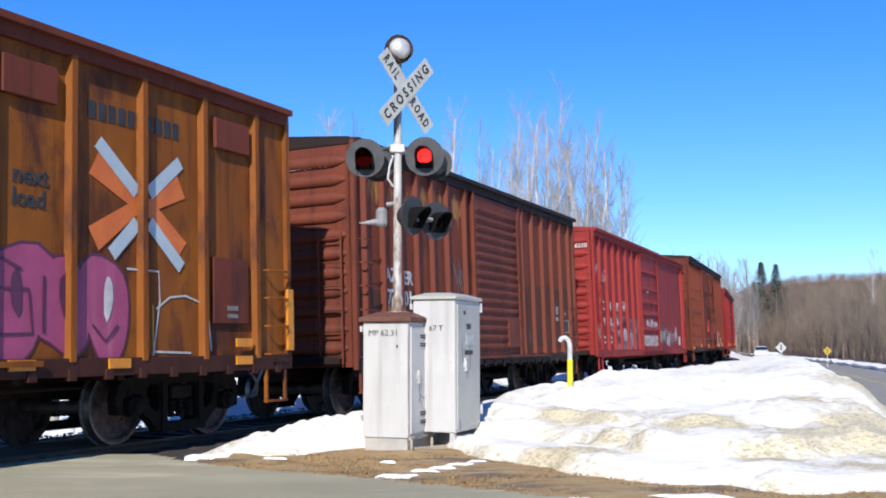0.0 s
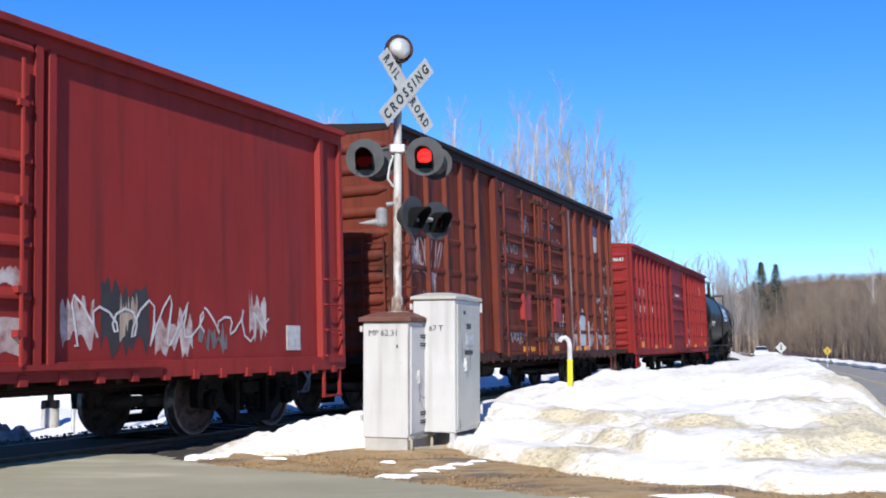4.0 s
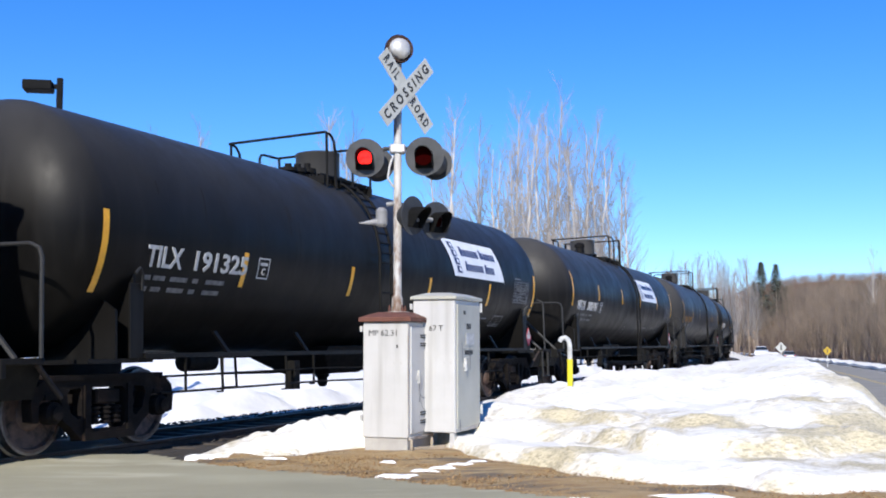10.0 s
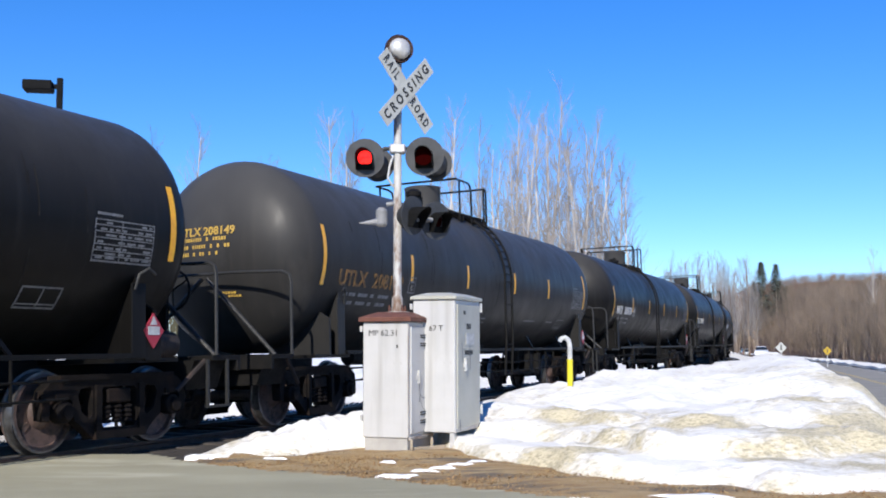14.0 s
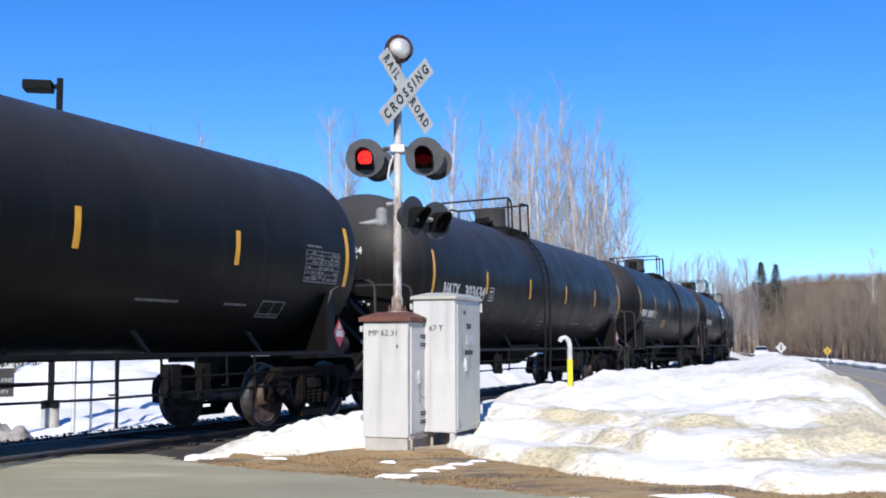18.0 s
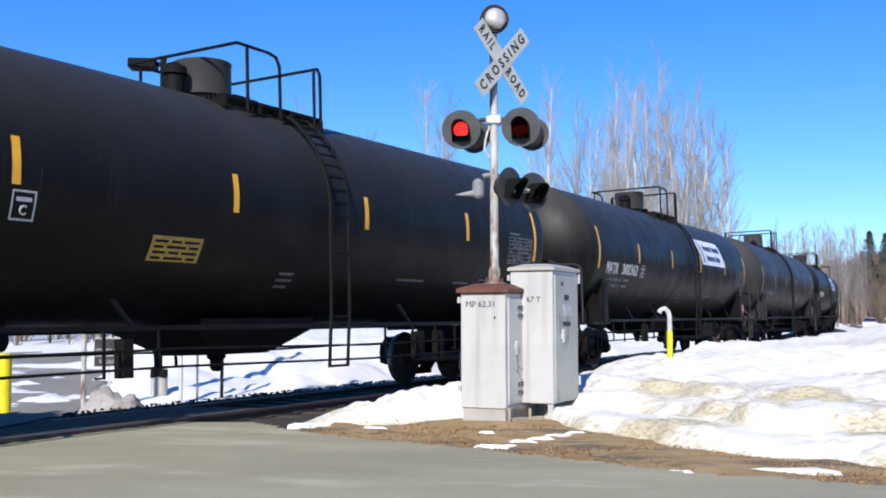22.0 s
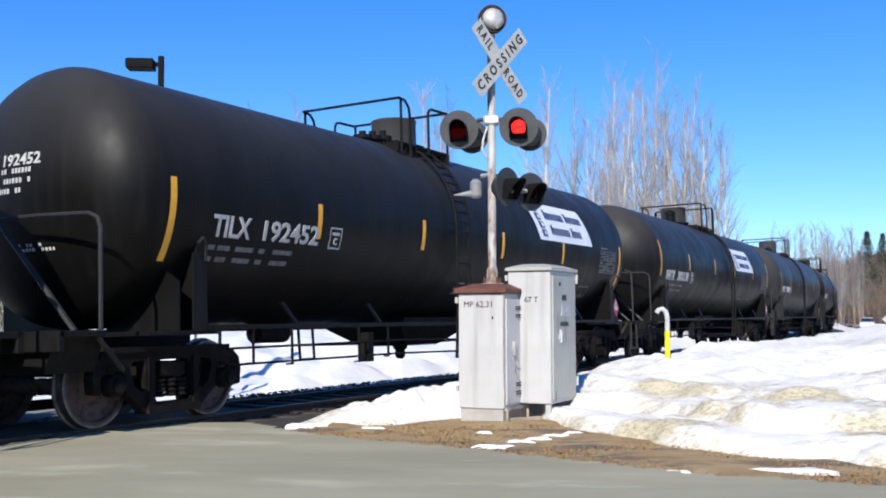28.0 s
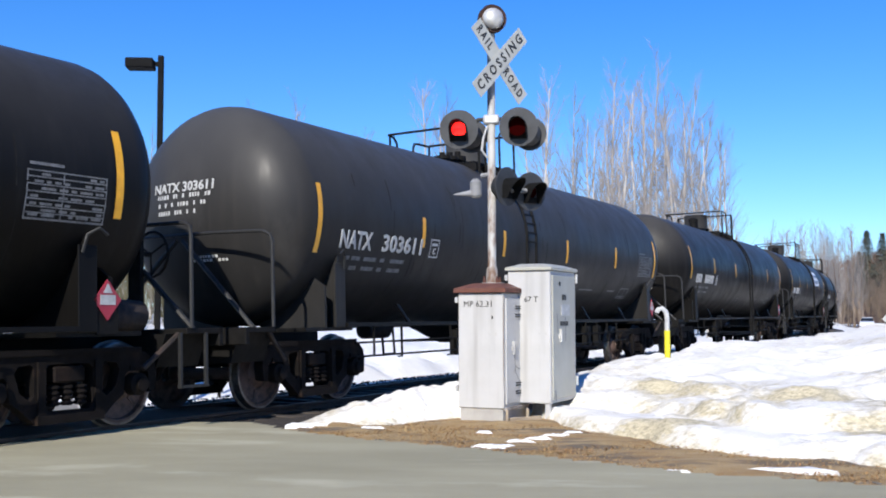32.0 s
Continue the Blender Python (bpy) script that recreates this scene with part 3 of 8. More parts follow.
    for x0, x1, z0, z1 in cells:
        tmp = finish(tank_patch(x0, x1, z0, z1, 0.004, 1, 2), "tmp")
        bm.from_mesh(tmp)
        bpy.data.meshes.remove(tmp)
    part("data_table", bm, M["faded"], car, "white stencilled data table")["kind"] = "stuff"
    bm = bmesh.new()
    for k, (x, z, w, h) in enumerate(((6.55, 1.96, 0.12, 0.055), (6.33, 1.96, 0.22, 0.055), (5.95, 1.96, 0.34, 0.055), (5.62, 1.96, 0.12, 0.055), (5.2, 1.96, 0.4, 0.055), (6.55, 1.83, 0.12, 0.055), (6.33, 1.83, 0.18, 0.055), (5.95, 1.83, 0.32, 0.055), (5.62, 1.83, 0.12, 0.055), (5.22, 1.83, 0.36, 0.055), (-3.0, 1.72, 0.8, 0.03), (-4.6, 1.72, 0.5, 0.03), (0.1, 1.72, 0.3, 0.03), (0.1, 1.64, 0.34, 0.03), (0.1, 1.56, 0.26, 0.03))):
        tmp = finish(tank_patch(x - w / 2, x + w / 2, z, z + h), "tmp")
        bm.from_mesh(tmp)
        bpy.data.meshes.remove(tmp)
    part("small_print", bm, M["faded"], car, "rows of small worn stencilling")["kind"] = "stuff"
    bm = bmesh.new()
    for x0, x1, z0, z1 in ((-5.78, -5.2, 1.58, 1.6), (-5.78, -5.2, 1.79, 1.81), (-5.78, -5.755, 1.58, 1.81), (-5.225, -5.2, 1.58, 1.81), (-5.52, -5.5, 1.60, 1.79), (-5.78, -5.2, 1.62, 1.635)):
        tmp = finish(tank_patch(x0, x1, z0, z1, nz=3), "tmp")
        bm.from_mesh(tmp)
        bpy.data.meshes.remove(tmp)
    part("stencil_frame", bm, M["faded"], car)
    rnd = random.Random(77)   # dried runs of dirt down the shell
    bm = bmesh.new()
    for k in range(34):
        x, z1 = rnd.uniform(-6.2, 6.6), rnd.uniform(1.9, 3.3)
        w = rnd.uniform(0.006, 0.022)
        tmp = finish(tank_patch(x, x + w, max(1.3, z1 - rnd.uniform(0.15, 0.7)), z1, 0.003, 1, 4, skew=rnd.uniform(-0.03, 0.03)), "tmp")
        bm.from_mesh(tmp)
        bpy.data.meshes.remove(tmp)
    part("dirt_run", bm, M["dustrun"], car, "dried runs of dirt")["kind"] = "stuff"
    bm = bmesh.new()   # warning placard behind the trailing saddle, on a plate above the platform
    plate(bm, [(-7.05, 1.44, 1.14), (-6.87, 1.44, 1.35), (-7.05, 1.44, 1.56), (-7.23, 1.44, 1.35)], (0, 1, 0), 0.01)
    pl = part("placard", bm, M["red"], car, "red diamond warning placard")
    bm = bmesh.new()
    box(bm, -7.15, -6.95, 1.452, 1.456, 1.30, 1.40)
    part("placard_panel", bm, M["white"], pl)
    bm = bmesh.new()
    plate(bm, [(-7.05, 1.452, 1.42), (-6.99, 1.452, 1.42), (-7.05, 1.452, 1.52), (-7.11, 1.452, 1.42)], (0, 1, 0), 0.004)
    part("placard_symbol", bm, M["white"], pl)
    bm = bmesh.new()
    box(bm, -7.20, -6.92, 1.41, 1.435, 1.0, 1.36)
    part("placard_bracket", bm, M["iron"], car)
    bm = bmesh.new()   # brake cylinder lying on the trailing platform
    lathe(bm, (-7.95, 0.95, 1.2), (1, 0, 0), [(0, 0.05), (0.02, 0.17), (0.5, 0.19), (0.54, 0.1), (0.7, 0.05)], 18)
    part("brake_cylinder", bm, M["truck"], car, smooth=True)
    bm = bmesh.new()   # hand brake wheel at the trailing end
    wheel = [(-8.62, 0.45 + 0.27 * math.cos(a), 1.95 + 0.27 * math.sin(a)) for a in np.linspace(0, 6.2832, 19)]
    tube(bm, wheel, 0.018, 6)
    for a in (0.5, 2.6, 4.7):
        tube(bm, [(-8.6, 0.45, 1.95), (-8.62, 0.45 + 0.26 * math.cos(a), 1.95 + 0.26 * math.sin(a))], 0.012, 5)
    tube(bm, [(-8.36, 0.45, 1.95), (-8.6, 0.45, 1.95)], 0.03, 8)
    box(bm, -8.4, -8.34, 0.35, 0.55, 1.05, 2.1)
    part("hand_brake", bm, M["iron"], car, "black hand brake wheel", smooth=True)
    return car


# mark and digits, make B, banner shift or None, letter colour, stripe places and heights, offset of the number, dust
STRIPES_A = [(7.40, 2.66), (4.50, 2.65), (1.38, 2.64), (-1.42, 2.63), (-4.44, 2.65), (-7.22, 2.65)]
STRIPES_B = [(7.40, 2.48), (4.55, 2.46), (1.62, 2.46), (-1.38, 2.46), (-4.32, 2.47), (-7.22, 2.55)]
STRIPES_C = [(7.29, 2.26), (4.52, 2.43), (1.75, 2.43), (-1.10, 2.43), (-3.90, 2.44), (-7.25, 2.27)]
STRIPES_LOW = [(7.40, 2.24), (4.62, 2.19), (1.60, 2.19), (-1.44, 2.18), (-4.50, 2.22), (-7.38, 2.32)]
STRIPES_OLD = [(7.40, 2.55), (4.22, 2.54), (1.52, 2.53), (-1.34, 2.54), (-3.88, 2.53), (-7.10, 2.58)]


def moved(stripes, at):
    """The same stripes, some of them at another length along the car."""
    return [(at.get(k, x), z) for k, (x, z) in enumerate(stripes)]


TANKS = [
    ("TILX 191325", True, -0.90, "white", STRIPES_LOW, 0.0, False), ("NATX 302107", False, 0.0, "white", moved(STRIPES_A, {5: -7.33}), 0.0, False), ("UTLX 208149", False, None, "oldgold", STRIPES_OLD, 0.0, True),
    ("NATX 303636", True, None, "white", STRIPES_B, 0.1, False), ("NATX 303634", True, None, "white", STRIPES_B, 0.06, False), ("DBUX 302592", False, None, "white", moved(STRIPES_A, {5: -7.11}), 0.22, False),
    ("NATX 302362", False, 0.0, "white", moved(STRIPES_A, {0: 7.30, 1: 4.45, 2: 1.55}), -0.06, False), ("CITX 220094", True, None, "faded", STRIPES_B, 0.02, True), ("TILX 192452", True, -1.08, "white", STRIPES_C, -0.05, False),
    ("NATX 302138", False, 0.0, "white", moved(STRIPES_A, {5: -7.16}), 0.0, False), ("NATX 303611", True, None, "white", moved(STRIPES_B, {0: 7.34}), 0.0, True),
    ("", False, None, "white", STRIPES_A, 0.0, False), ("", False, 0.0, "white", STRIPES_A, 0.0, False), ("", True, None, "white", STRIPES_B, 0.0, False)]


def fitted(text, width, height):
    """Flat lettering scaled to that width and height, centred."""
    me = lettering(text, height * 1.4, 0.004, height * 0.03)
    xs, ys = [v.co.x for v in me.vertices], [v.co.y for v in me.vertices]
    me.transform(Matrix.Diagonal((width / (max(xs) - min(xs)), height / (max(ys) - min(ys)), 1, 1)) @ Matrix.Translation((-(max(xs) + min(xs)) / 2, -(max(ys) + min(ys)) / 2, 0)))
    return me


def dress_tank_car(car, words, shift, ink, stripes, off):
    m = M[ink]
    for k, (x, z) in enumerate(stripes):
        h = 0.92 if k in (0, 5) else 0.46
        part("reflective_stripe", tank_patch(x - 0.05, x + 0.05, z - h / 2, z + h / 2), M["yellow"], car, "faded yellow reflective stripe")
    z = 1.95 if ink == "faded" else 2.235
    mark, digits = words.split() if words else ("", "")
    if words:
        wide = 0.95 if mark == "UTLX" else 0.85 if mark == "DBUX" else 0.68 if mark == "TILX" else 0.80
        part("reporting_mark", on_tank(fitted(mark, wide, 0.26), 6.41 + off - (0.1 if mark == "TILX" else 0), z), m, car)
        part("car_number", on_tank(fitted(digits, 1.15, 0.26), 5.14 + off, z), m, car)
    else:
        part("reporting_mark", on_tank(marks_mesh([0.13, 0.13, 0.11, 0.13], 0.25, 0.055), 6.42, z), m, car, "painted letter-sized marks")
        part("car_number", on_tank(marks_mesh([0.13] * 6, 0.25, 0.06), 5.13, z), m, car)
    bm = bmesh.new()
    for x0, x1, z0, z1 in ((4.03, 4.31, 2.09, 2.11), (4.03, 4.31, 2.355, 2.375), (4.03, 4.05, 2.09, 2.375), (4.29, 4.31, 2.09, 2.375), (4.08, 4.26, 2.27, 2.31)):
        tmp = finish(tank_patch(x0 + off, x1 + off, z0, z1, nz=2), "tmp")
        bm.from_mesh(tmp)
        bpy.data.meshes.remove(tmp)
    part("stencil_box", bm, M["faded"] if ink == "oldgold" else m, car)
    part("stencil_letter", on_tank(fitted("C", 0.08, 0.10), 4.17 + off, 2.19), M["faded"] if ink == "oldgold" else m, car)
    # marks on the leading head: a number row and three rows of small print
    hm = M["gold"] if ink == "oldgold" else M["white"]

    def hx(yy, zz):
        q = min(0.999, math.hypot(yy, zz - TANK_Z) / TANK_R)
        return 8.15 - 0.74 + 0.74 * math.sqrt(1 - q * q) + 0.008
    if words:
        me = fitted(words, 1.07, 0.135)
        for v in me.vertices:
            yy, zz = -0.16 + v.co.x, 2.95 + v.co.y
            v.co = (hx(yy, zz) + v.co.z, yy, zz)
        part("head_number", me, hm, car)
    rnd = random.Random(digits)
    bm = bmesh.new()
    rows = [(y0, ln, z, 0.056) for y0, ln, z in ((-0.62, 0.92, 2.80), (-0.60, 0.86, 2.69), (-0.60, 0.68, 2.58))] + [(0.0, 0.35, 1.98, 0.035), (0.0, 0.5, 1.93, 0.035)]
    for y0, ln, z, h in rows:
        y = y0
        while y < y0 + ln:
            wd = rnd.uniform(0.024, 0.042) if h > 0.05 else rnd.uniform(0.02, 0.05)
            bm.faces.new([bm.verts.new((hx(a, b), a, b)) for a, b in ((y, z), (y + wd, z), (y + wd, z + h), (y, z + h))])
            y += wd + (0.016 if rnd.random() < 0.75 else 0.09)
    part("head_stencil", bm, hm, car, "stencilled marks on the tank head")["kind"] = "stuff"
    if digits in ("302592", "302107"):   # a yellow stencilled notice of four lines
        nx, nz = (1.85, 1.80) if digits == "302592" else (4.13, 1.76)
        bm = tank_patch(nx, nx + 0.80, nz, nz + 0.27, 0.005, 2, 3)
        note = part("yellow_notice", bm, M["gold"] if digits == "302592" else M["dullgold"], car, "yellow stencilled notice")
        bm = bmesh.new()
        for k in range(4):
            for x0, x1 in ((0.05, 0.3), (0.34, 0.5), (0.55, 0.75)) if k % 2 else ((0.05, 0.2), (0.25, 0.55), (0.6, 0.75)):
                tmp = finish(tank_patch(nx + x0, nx + x1, nz + 0.02 + 0.06 * k, nz + 0.05 + 0.06 * k, 0.007, 1, 2), "tmp")
                bm.from_mesh(tmp)
                bpy.data.meshes.remove(tmp)
        part("notice_print", bm, M["tank"], note)["kind"] = "stuff"
    if shift is not None:
        low = 0.12 if digits == "191325" else 0.0
        b = part("banner", tank_patch(-1.66 + shift, -4.42 + shift, 2.64 - low, 3.37 - low, 0.010, 6, 8, skew=0.40), M["banner"], car, "white company banner with navy print")
        for z, x0, ws in ((3.06 - low, -2.06, (9, 8)), (2.77 - low, -2.25, (9, 5))):
            x = x0 + shift
            for n in ws:
                bm = bmesh.new()
                for k in range(n):
                    tmp = finish(tank_patch(x, x - (0.085 if k else 0.10), z, z + (0.14 if k else 0.19), 0.016, 1, 2, skew=0.05), "tmp")
                    bm.from_mesh(tmp)
                    bpy.data.meshes.remove(tmp)
                    x -= 0.108 if k else 0.122
                part("banner_word", bm, M["navy"], b)["kind"] = "stuff"
                x -= 0.08
        for k in range(4):
            em = part("banner_emblem", tank_patch(-1.54 - 0.09 * k + shift, -1.77 - 0.09 * k + shift, 3.18 - 0.155 * k - low, 3.31 - 0.155 * k - low, 0.016, 2, 3, skew=0.06), M["navy"], b)
            part("emblem_dot", tank_patch(-1.62 - 0.09 * k + shift, -1.71 - 0.09 * k + shift, 3.21 - 0.155 * k - low, 3.28 - 0.155 * k - low, 0.02, 1, 2, skew=0.03), M["banner"], em)
    return car


# ---- boxcars ----
def box_paint(name, c1, c2, spots, at=0.6):
    return mat(name, *(tuple(0.76 * v for v in c) for c in (c1, c2)), 1.3, 0.68, bump=0.2, spots=spots, spot_scale=1.6, spot_from=at, stretch=(1, 1, 0.4), gloss=0.2, streak=tuple(0.75 * v for v in spots))


P = dict(
    orange=box_paint("ochre_boxcar_paint", (0.34, 0.112, 0.0135), (0.21, 0.059, 0.0125), (0.075, 0.024, 0.012), 0.5),
    brown=box_paint("oxide_brown_paint", (0.195, 0.048, 0.025), (0.145, 0.037, 0.022), (0.07, 0.022, 0.015), 0.57),
    brownlow=box_paint("worn_brown_paint", (0.225, 0.054, 0.025), (0.165, 0.042, 0.022), (0.08, 0.024, 0.016), 0.55),
    red=box_paint("mineral_red_paint", (0.33, 0.032, 0.027), (0.27, 0.028, 0.023), (0.16, 0.024, 0.02), 0.62),
    rust=box_paint("rusty_red_paint", (0.185, 0.036, 0.017), (0.125, 0.026, 0.014), (0.045, 0.015, 0.011), 0.54),
    deepred=box_paint("deep_red_paint", (0.275, 0.0175, 0.016), (0.205, 0.015, 0.014), (0.10, 0.0125, 0.0115), 0.6),
    greyed=box_paint("greyed_brown_paint", (0.115, 0.043, 0.027), (0.088, 0.037, 0.024), (0.13, 0.036, 0.019), 0.6),
    sprayblack=mat("black_spray_paint", (0.02, 0.018, 0.018), (0.035, 0.03, 0.03), 3, 0.6),
    crimson=mat("crimson_spray_paint", (0.26, 0.004, 0.012), (0.16, 0.004, 0.01), 5, 0.5),
    plumred=mat("dark_red_spray_paint", (0.085, 0.008, 0.012), (0.05, 0.006, 0.009), 3, 0.6),
    sprayworn=mat("worn_white_spray_paint", (0.52, 0.48, 0.46), (0.30, 0.16, 0.14), 5, 0.7, spots=(0.25, 0.05, 0.045), spot_scale=4, spot_from=0.56),
    spraygreen=mat("dull_green_spray_paint", (0.10, 0.14, 0.09), (0.16, 0.19, 0.15), 3, 0.6),
    wornyellow=mat("flaked_yellow_paint", (0.48, 0.24, 0.03), (0.15, 0.04, 0.022), 3, 0.7, spots=(0.14, 0.038, 0.02), spot_scale=2.2, spot_from=0.47, stretch=(1.5, 1, 0.4), streak=(0.13, 0.035, 0.02)),
    cream=mat("peeled_cream_paint", (0.42, 0.36, 0.27), (0.22, 0.10, 0.06), 3, 0.7, stretch=(1, 1, 0.3)),
    placardred=mat("faded_red_placard", (0.27, 0.012, 0.014), (0.20, 0.012, 0.012), 3, 0.6),
    brownsill=box_paint("sooty_brown_sill", (0.07, 0.022, 0.014), (0.045, 0.016, 0.012), (0.025, 0.012, 0.01)),
    frame=box_paint("dark_underframe", (0.03, 0.016, 0.012), (0.02, 0.012, 0.01), (0.012, 0.009, 0.008)),
    pink=mat("pink_spray_paint", (0.34, 0.06, 0.145), (0.25, 0.045, 0.105), 2, 0.6, streak=(0.40, 0.11, 0.18)),
    plum=mat("plum_spray_paint", (0.10, 0.02, 0.06), (0.07, 0.015, 0.04), 3, 0.5),
    sprayw=mat("white_spray_paint", (0.62, 0.62, 0.60), (0.40, 0.38, 0.36), 4, 0.6),
    spraydark=mat("grey_spray_paint", (0.16, 0.15, 0.15), (0.09, 0.085, 0.085), 3, 0.6),
    sprayred=mat("bright_red_spray_paint", (0.42, 0.02, 0.02), (0.33, 0.018, 0.018), 3, 0.5),
    pale=mat("pale_blue_spray_paint", (0.40, 0.48, 0.52), (0.33, 0.40, 0.44), 3, 0.6),
    flame=mat("orange_spray_paint", (0.62, 0.15, 0.025), (0.5, 0.11, 0.02), 3, 0.5),
    tag=mat("yellow_reflector", (0.62, 0.24, 0.012), (0.48, 0.17, 0.012), 6, 0.45),
    roof=mat("bleached_roof_paint", (0.40, 0.30, 0.22), (0.22, 0.10, 0.07), 1.2, 0.7, bump=0.1),
)
SIDE = 1.55   # half width of a car body


def stroke(bm, pts, w, y):
    """A flat painted stroke on the car's side through points (x, z)."""
    pts = [Vector((p[0], 0, p[1])) for p in pts]
    prev = None
    for i, p in enumerate(pts):
        d = pts[min(i + 1, len(pts) - 1)] - pts[max(i - 1, 0)]
        nrm = Vector((-d.z, 0, d.x)).normalized() * w / 2
        pair = (bm.verts.new(p + nrm + Vector((0, y, 0))), bm.verts.new(p - nrm + Vector((0, y, 0))))
        if prev:
            bm.faces.new((prev[0], pair[0], pair[1], prev[1]))
        prev = pair


def scrawl(rnd, x, z, w, h, loops):
    """A wandering hand-drawn line inside a rectangle."""
    pts, n = [], loops * 7
    a, b = rnd.uniform(1.2, 2.4), rnd.uniform(0, 6)
    for k in range(n + 1):
        u = k / n
        pts.append((x - w * u + 0.16 * h * math.sin(a * 7 * u * loops / 2 + b), z + h * (0.5 + 0.46 * math.sin(6.28 * loops * u + b) * (0.7 + 0.3 * math.sin(9 * u + a)))))
    return pts


def blob(bm, x, z, rx, rz, y, rnd, n=18):
    vs = []
    ph = rnd.uniform(0, 6)
    for k in range(n):
        a = 6.283 * k / n
        r = 1 + 0.13 * math.sin(2 * a + ph) + 0.09 * math.sin(3 * a + 2 * ph)
        vs.append(bm.verts.new((x + rx * r * math.cos(a), y, z + rz * r * math.sin(a))))
    bm.faces.new(vs)


def build_boxcar(label, half, top, paint, low=None, roof=None, posts=(), door=None, door_style="panel", rows=(), end_ribs=9, sill=0.86, post_w=0.10, roof_mat=None, ladder_x=True, door_ribs=(1.45, 2.1, 2.55, 3.0, 3.45), sill_mat=None):
    """A boxcar: shell, posts, door, ends, roof, sill, ladders and trucks. posts: places along it; rows: heights of the side's horizontal joints."""
    car = thing("boxcar", label, "rail car", "train cars")
    eave = top - 0.10
    bm = bmesh.new()   # shell as two long sides and a floor, open nowhere
    box(bm, -half, half, SIDE - 0.10, SIDE - 0.04, sill, eave)
    part("side_wall", bm, low or paint, car, at=pose(0, 0, 0))
    bm = bmesh.new()
    box(bm, -half, half, -SIDE + 0.04, -SIDE + 0.10, sill, eave)
    part("side_wall", bm, paint, car)
    bm = bmesh.new()
    box(bm, -half + 0.05, half - 0.05, -SIDE + 0.1, SIDE - 0.1, sill + 0.12, sill + 0.24)
    part("floor_pan", bm, P["frame"], car)
    # roof: shallow gable with cross seams
    bm = bmesh.new()
    prof = [(-SIDE - 0.12, eave + 0.02), (-SIDE - 0.12, eave + 0.10), (0, top + 0.16), (SIDE + 0.12, eave + 0.10), (SIDE + 0.12, eave + 0.02)]
    skin(bm, [[bm.verts.new((x, y, z)) for y, z in prof] for x in (-half - 0.02, half + 0.02)])
    rf = part("roof", bm, roof_mat or paint, car)
    x = -half + 0.8
    while x < half:
        for sg in (1, -1):
            bm = bmesh.new()
            a, b = Vector((x, sg * (SIDE - 0.12), eave + 0.10 + 0.24 * (top + 0.06 - eave) / (SIDE + 0.12))), Vector((x, 0, top + 0.16))
            tube(bm, [a + Vector((0, 0, 0.015)), b + Vector((0, 0, 0.015))], 0.03, 4)
            part("roof_seam", bm, roof_mat or paint, rf)
        x += 1.45
    bm = bmesh.new()
    box(bm, -half - 0.01, half + 0.01, SIDE - 0.04, SIDE + 0.03, eave - 0.12, eave + 0.02)
    part("top_chord", bm, roof_mat or paint, car)
    bm = bmesh.new()
    box(bm, -half, half, SIDE - 0.04, SIDE + 0.03, sill - 0.06, sill + 0.14)
    x = -half + 0.3
    while x < half - 0.3:
        box(bm, x - 0.06, x + 0.06, SIDE - 0.02, SIDE + 0.05, sill - 0.1, sill + 0.02)
        x += 0.55
    part("side_sill", bm, sill_mat or low or paint, car, bevel=0.006)
    post = None
    for x in posts:
        if post is None:
            bm = bmesh.new()
            v = [(-post_w / 2, SIDE - 0.04), (-post_w * 0.32, SIDE + 0.045), (post_w * 0.32, SIDE + 0.045), (post_w / 2, SIDE - 0.04)]
            skin(bm, [[bm.verts.new((px, py, z)) for px, py in v] for z in (sill + 0.1, eave - 0.1)])
            post = finish(bm, "side_post")
        part("side_post", post, paint, car, at=pose(x, 0, 0))
    xs = sorted([-half, *posts, half])
    for z in rows:
        for x0, x1 in zip(xs, xs[1:]):
            if door and min(x1, door[1]) - max(x0, door[0]) > 0.2:
                continue
            if x1 - x0 < 0.25:
                continue
            bm = bmesh.new()
            skin(bm, [[bm.verts.new((px, py, pz)) for py, pz in ((SIDE - 0.045, z - 0.07), (SIDE - 0.01, z - 0.03), (SIDE - 0.01, z + 0.03), (SIDE - 0.045, z + 0.05))] for px in (x0 + post_w / 2, x1 - post_w / 2)])
            part("panel_rib", bm, paint, car)
    if door:
        d0, d1 = door
        bm = bmesh.new()
        box(bm, d0, d1, SIDE - 0.04, SIDE + 0.02, sill + 0.12, eave - 0.14)
        dr = part("sliding_door", bm, paint, car, bevel=0.01)
        if door_style == "ribbed":
            z = sill + 0.3
            while z < eave - 0.35:
                bm = bmesh.new()
                skin(bm, [[bm.verts.new((px, py, z + dz)) for py, dz in ((SIDE + 0.02, -0.06), (SIDE + 0.06, -0.02), (SIDE + 0.06, 0.02), (SIDE + 0.02, 0.06))] for px in (d0 + 0.12, d1 - 0.12)])
                part("door_rib", bm, paint, dr)
                z += 0.19
        else:
            for z in door_ribs:   # pressed ledge: long slope above, undercut below
                bm = bmesh.new()
                skin(bm, [[bm.verts.new((px, py, z + dz)) for py, dz in ((SIDE + 0.018, -0.02), (SIDE + 0.075, 0.0), (SIDE + 0.075, 0.03), (SIDE + 0.018, 0.12))] for px in (d0 + 0.1, d1 - 0.1)])
                part("door_rib", bm, paint, dr)
        for x in (d0, d1):
            bm = bmesh.new()
            box(bm, x - 0.05, x + 0.05, SIDE + 0.02, SIDE + 0.06, sill + 0.1, eave - 0.1)
            part("door_edge", bm, paint, dr)
        bm = bmesh.new()
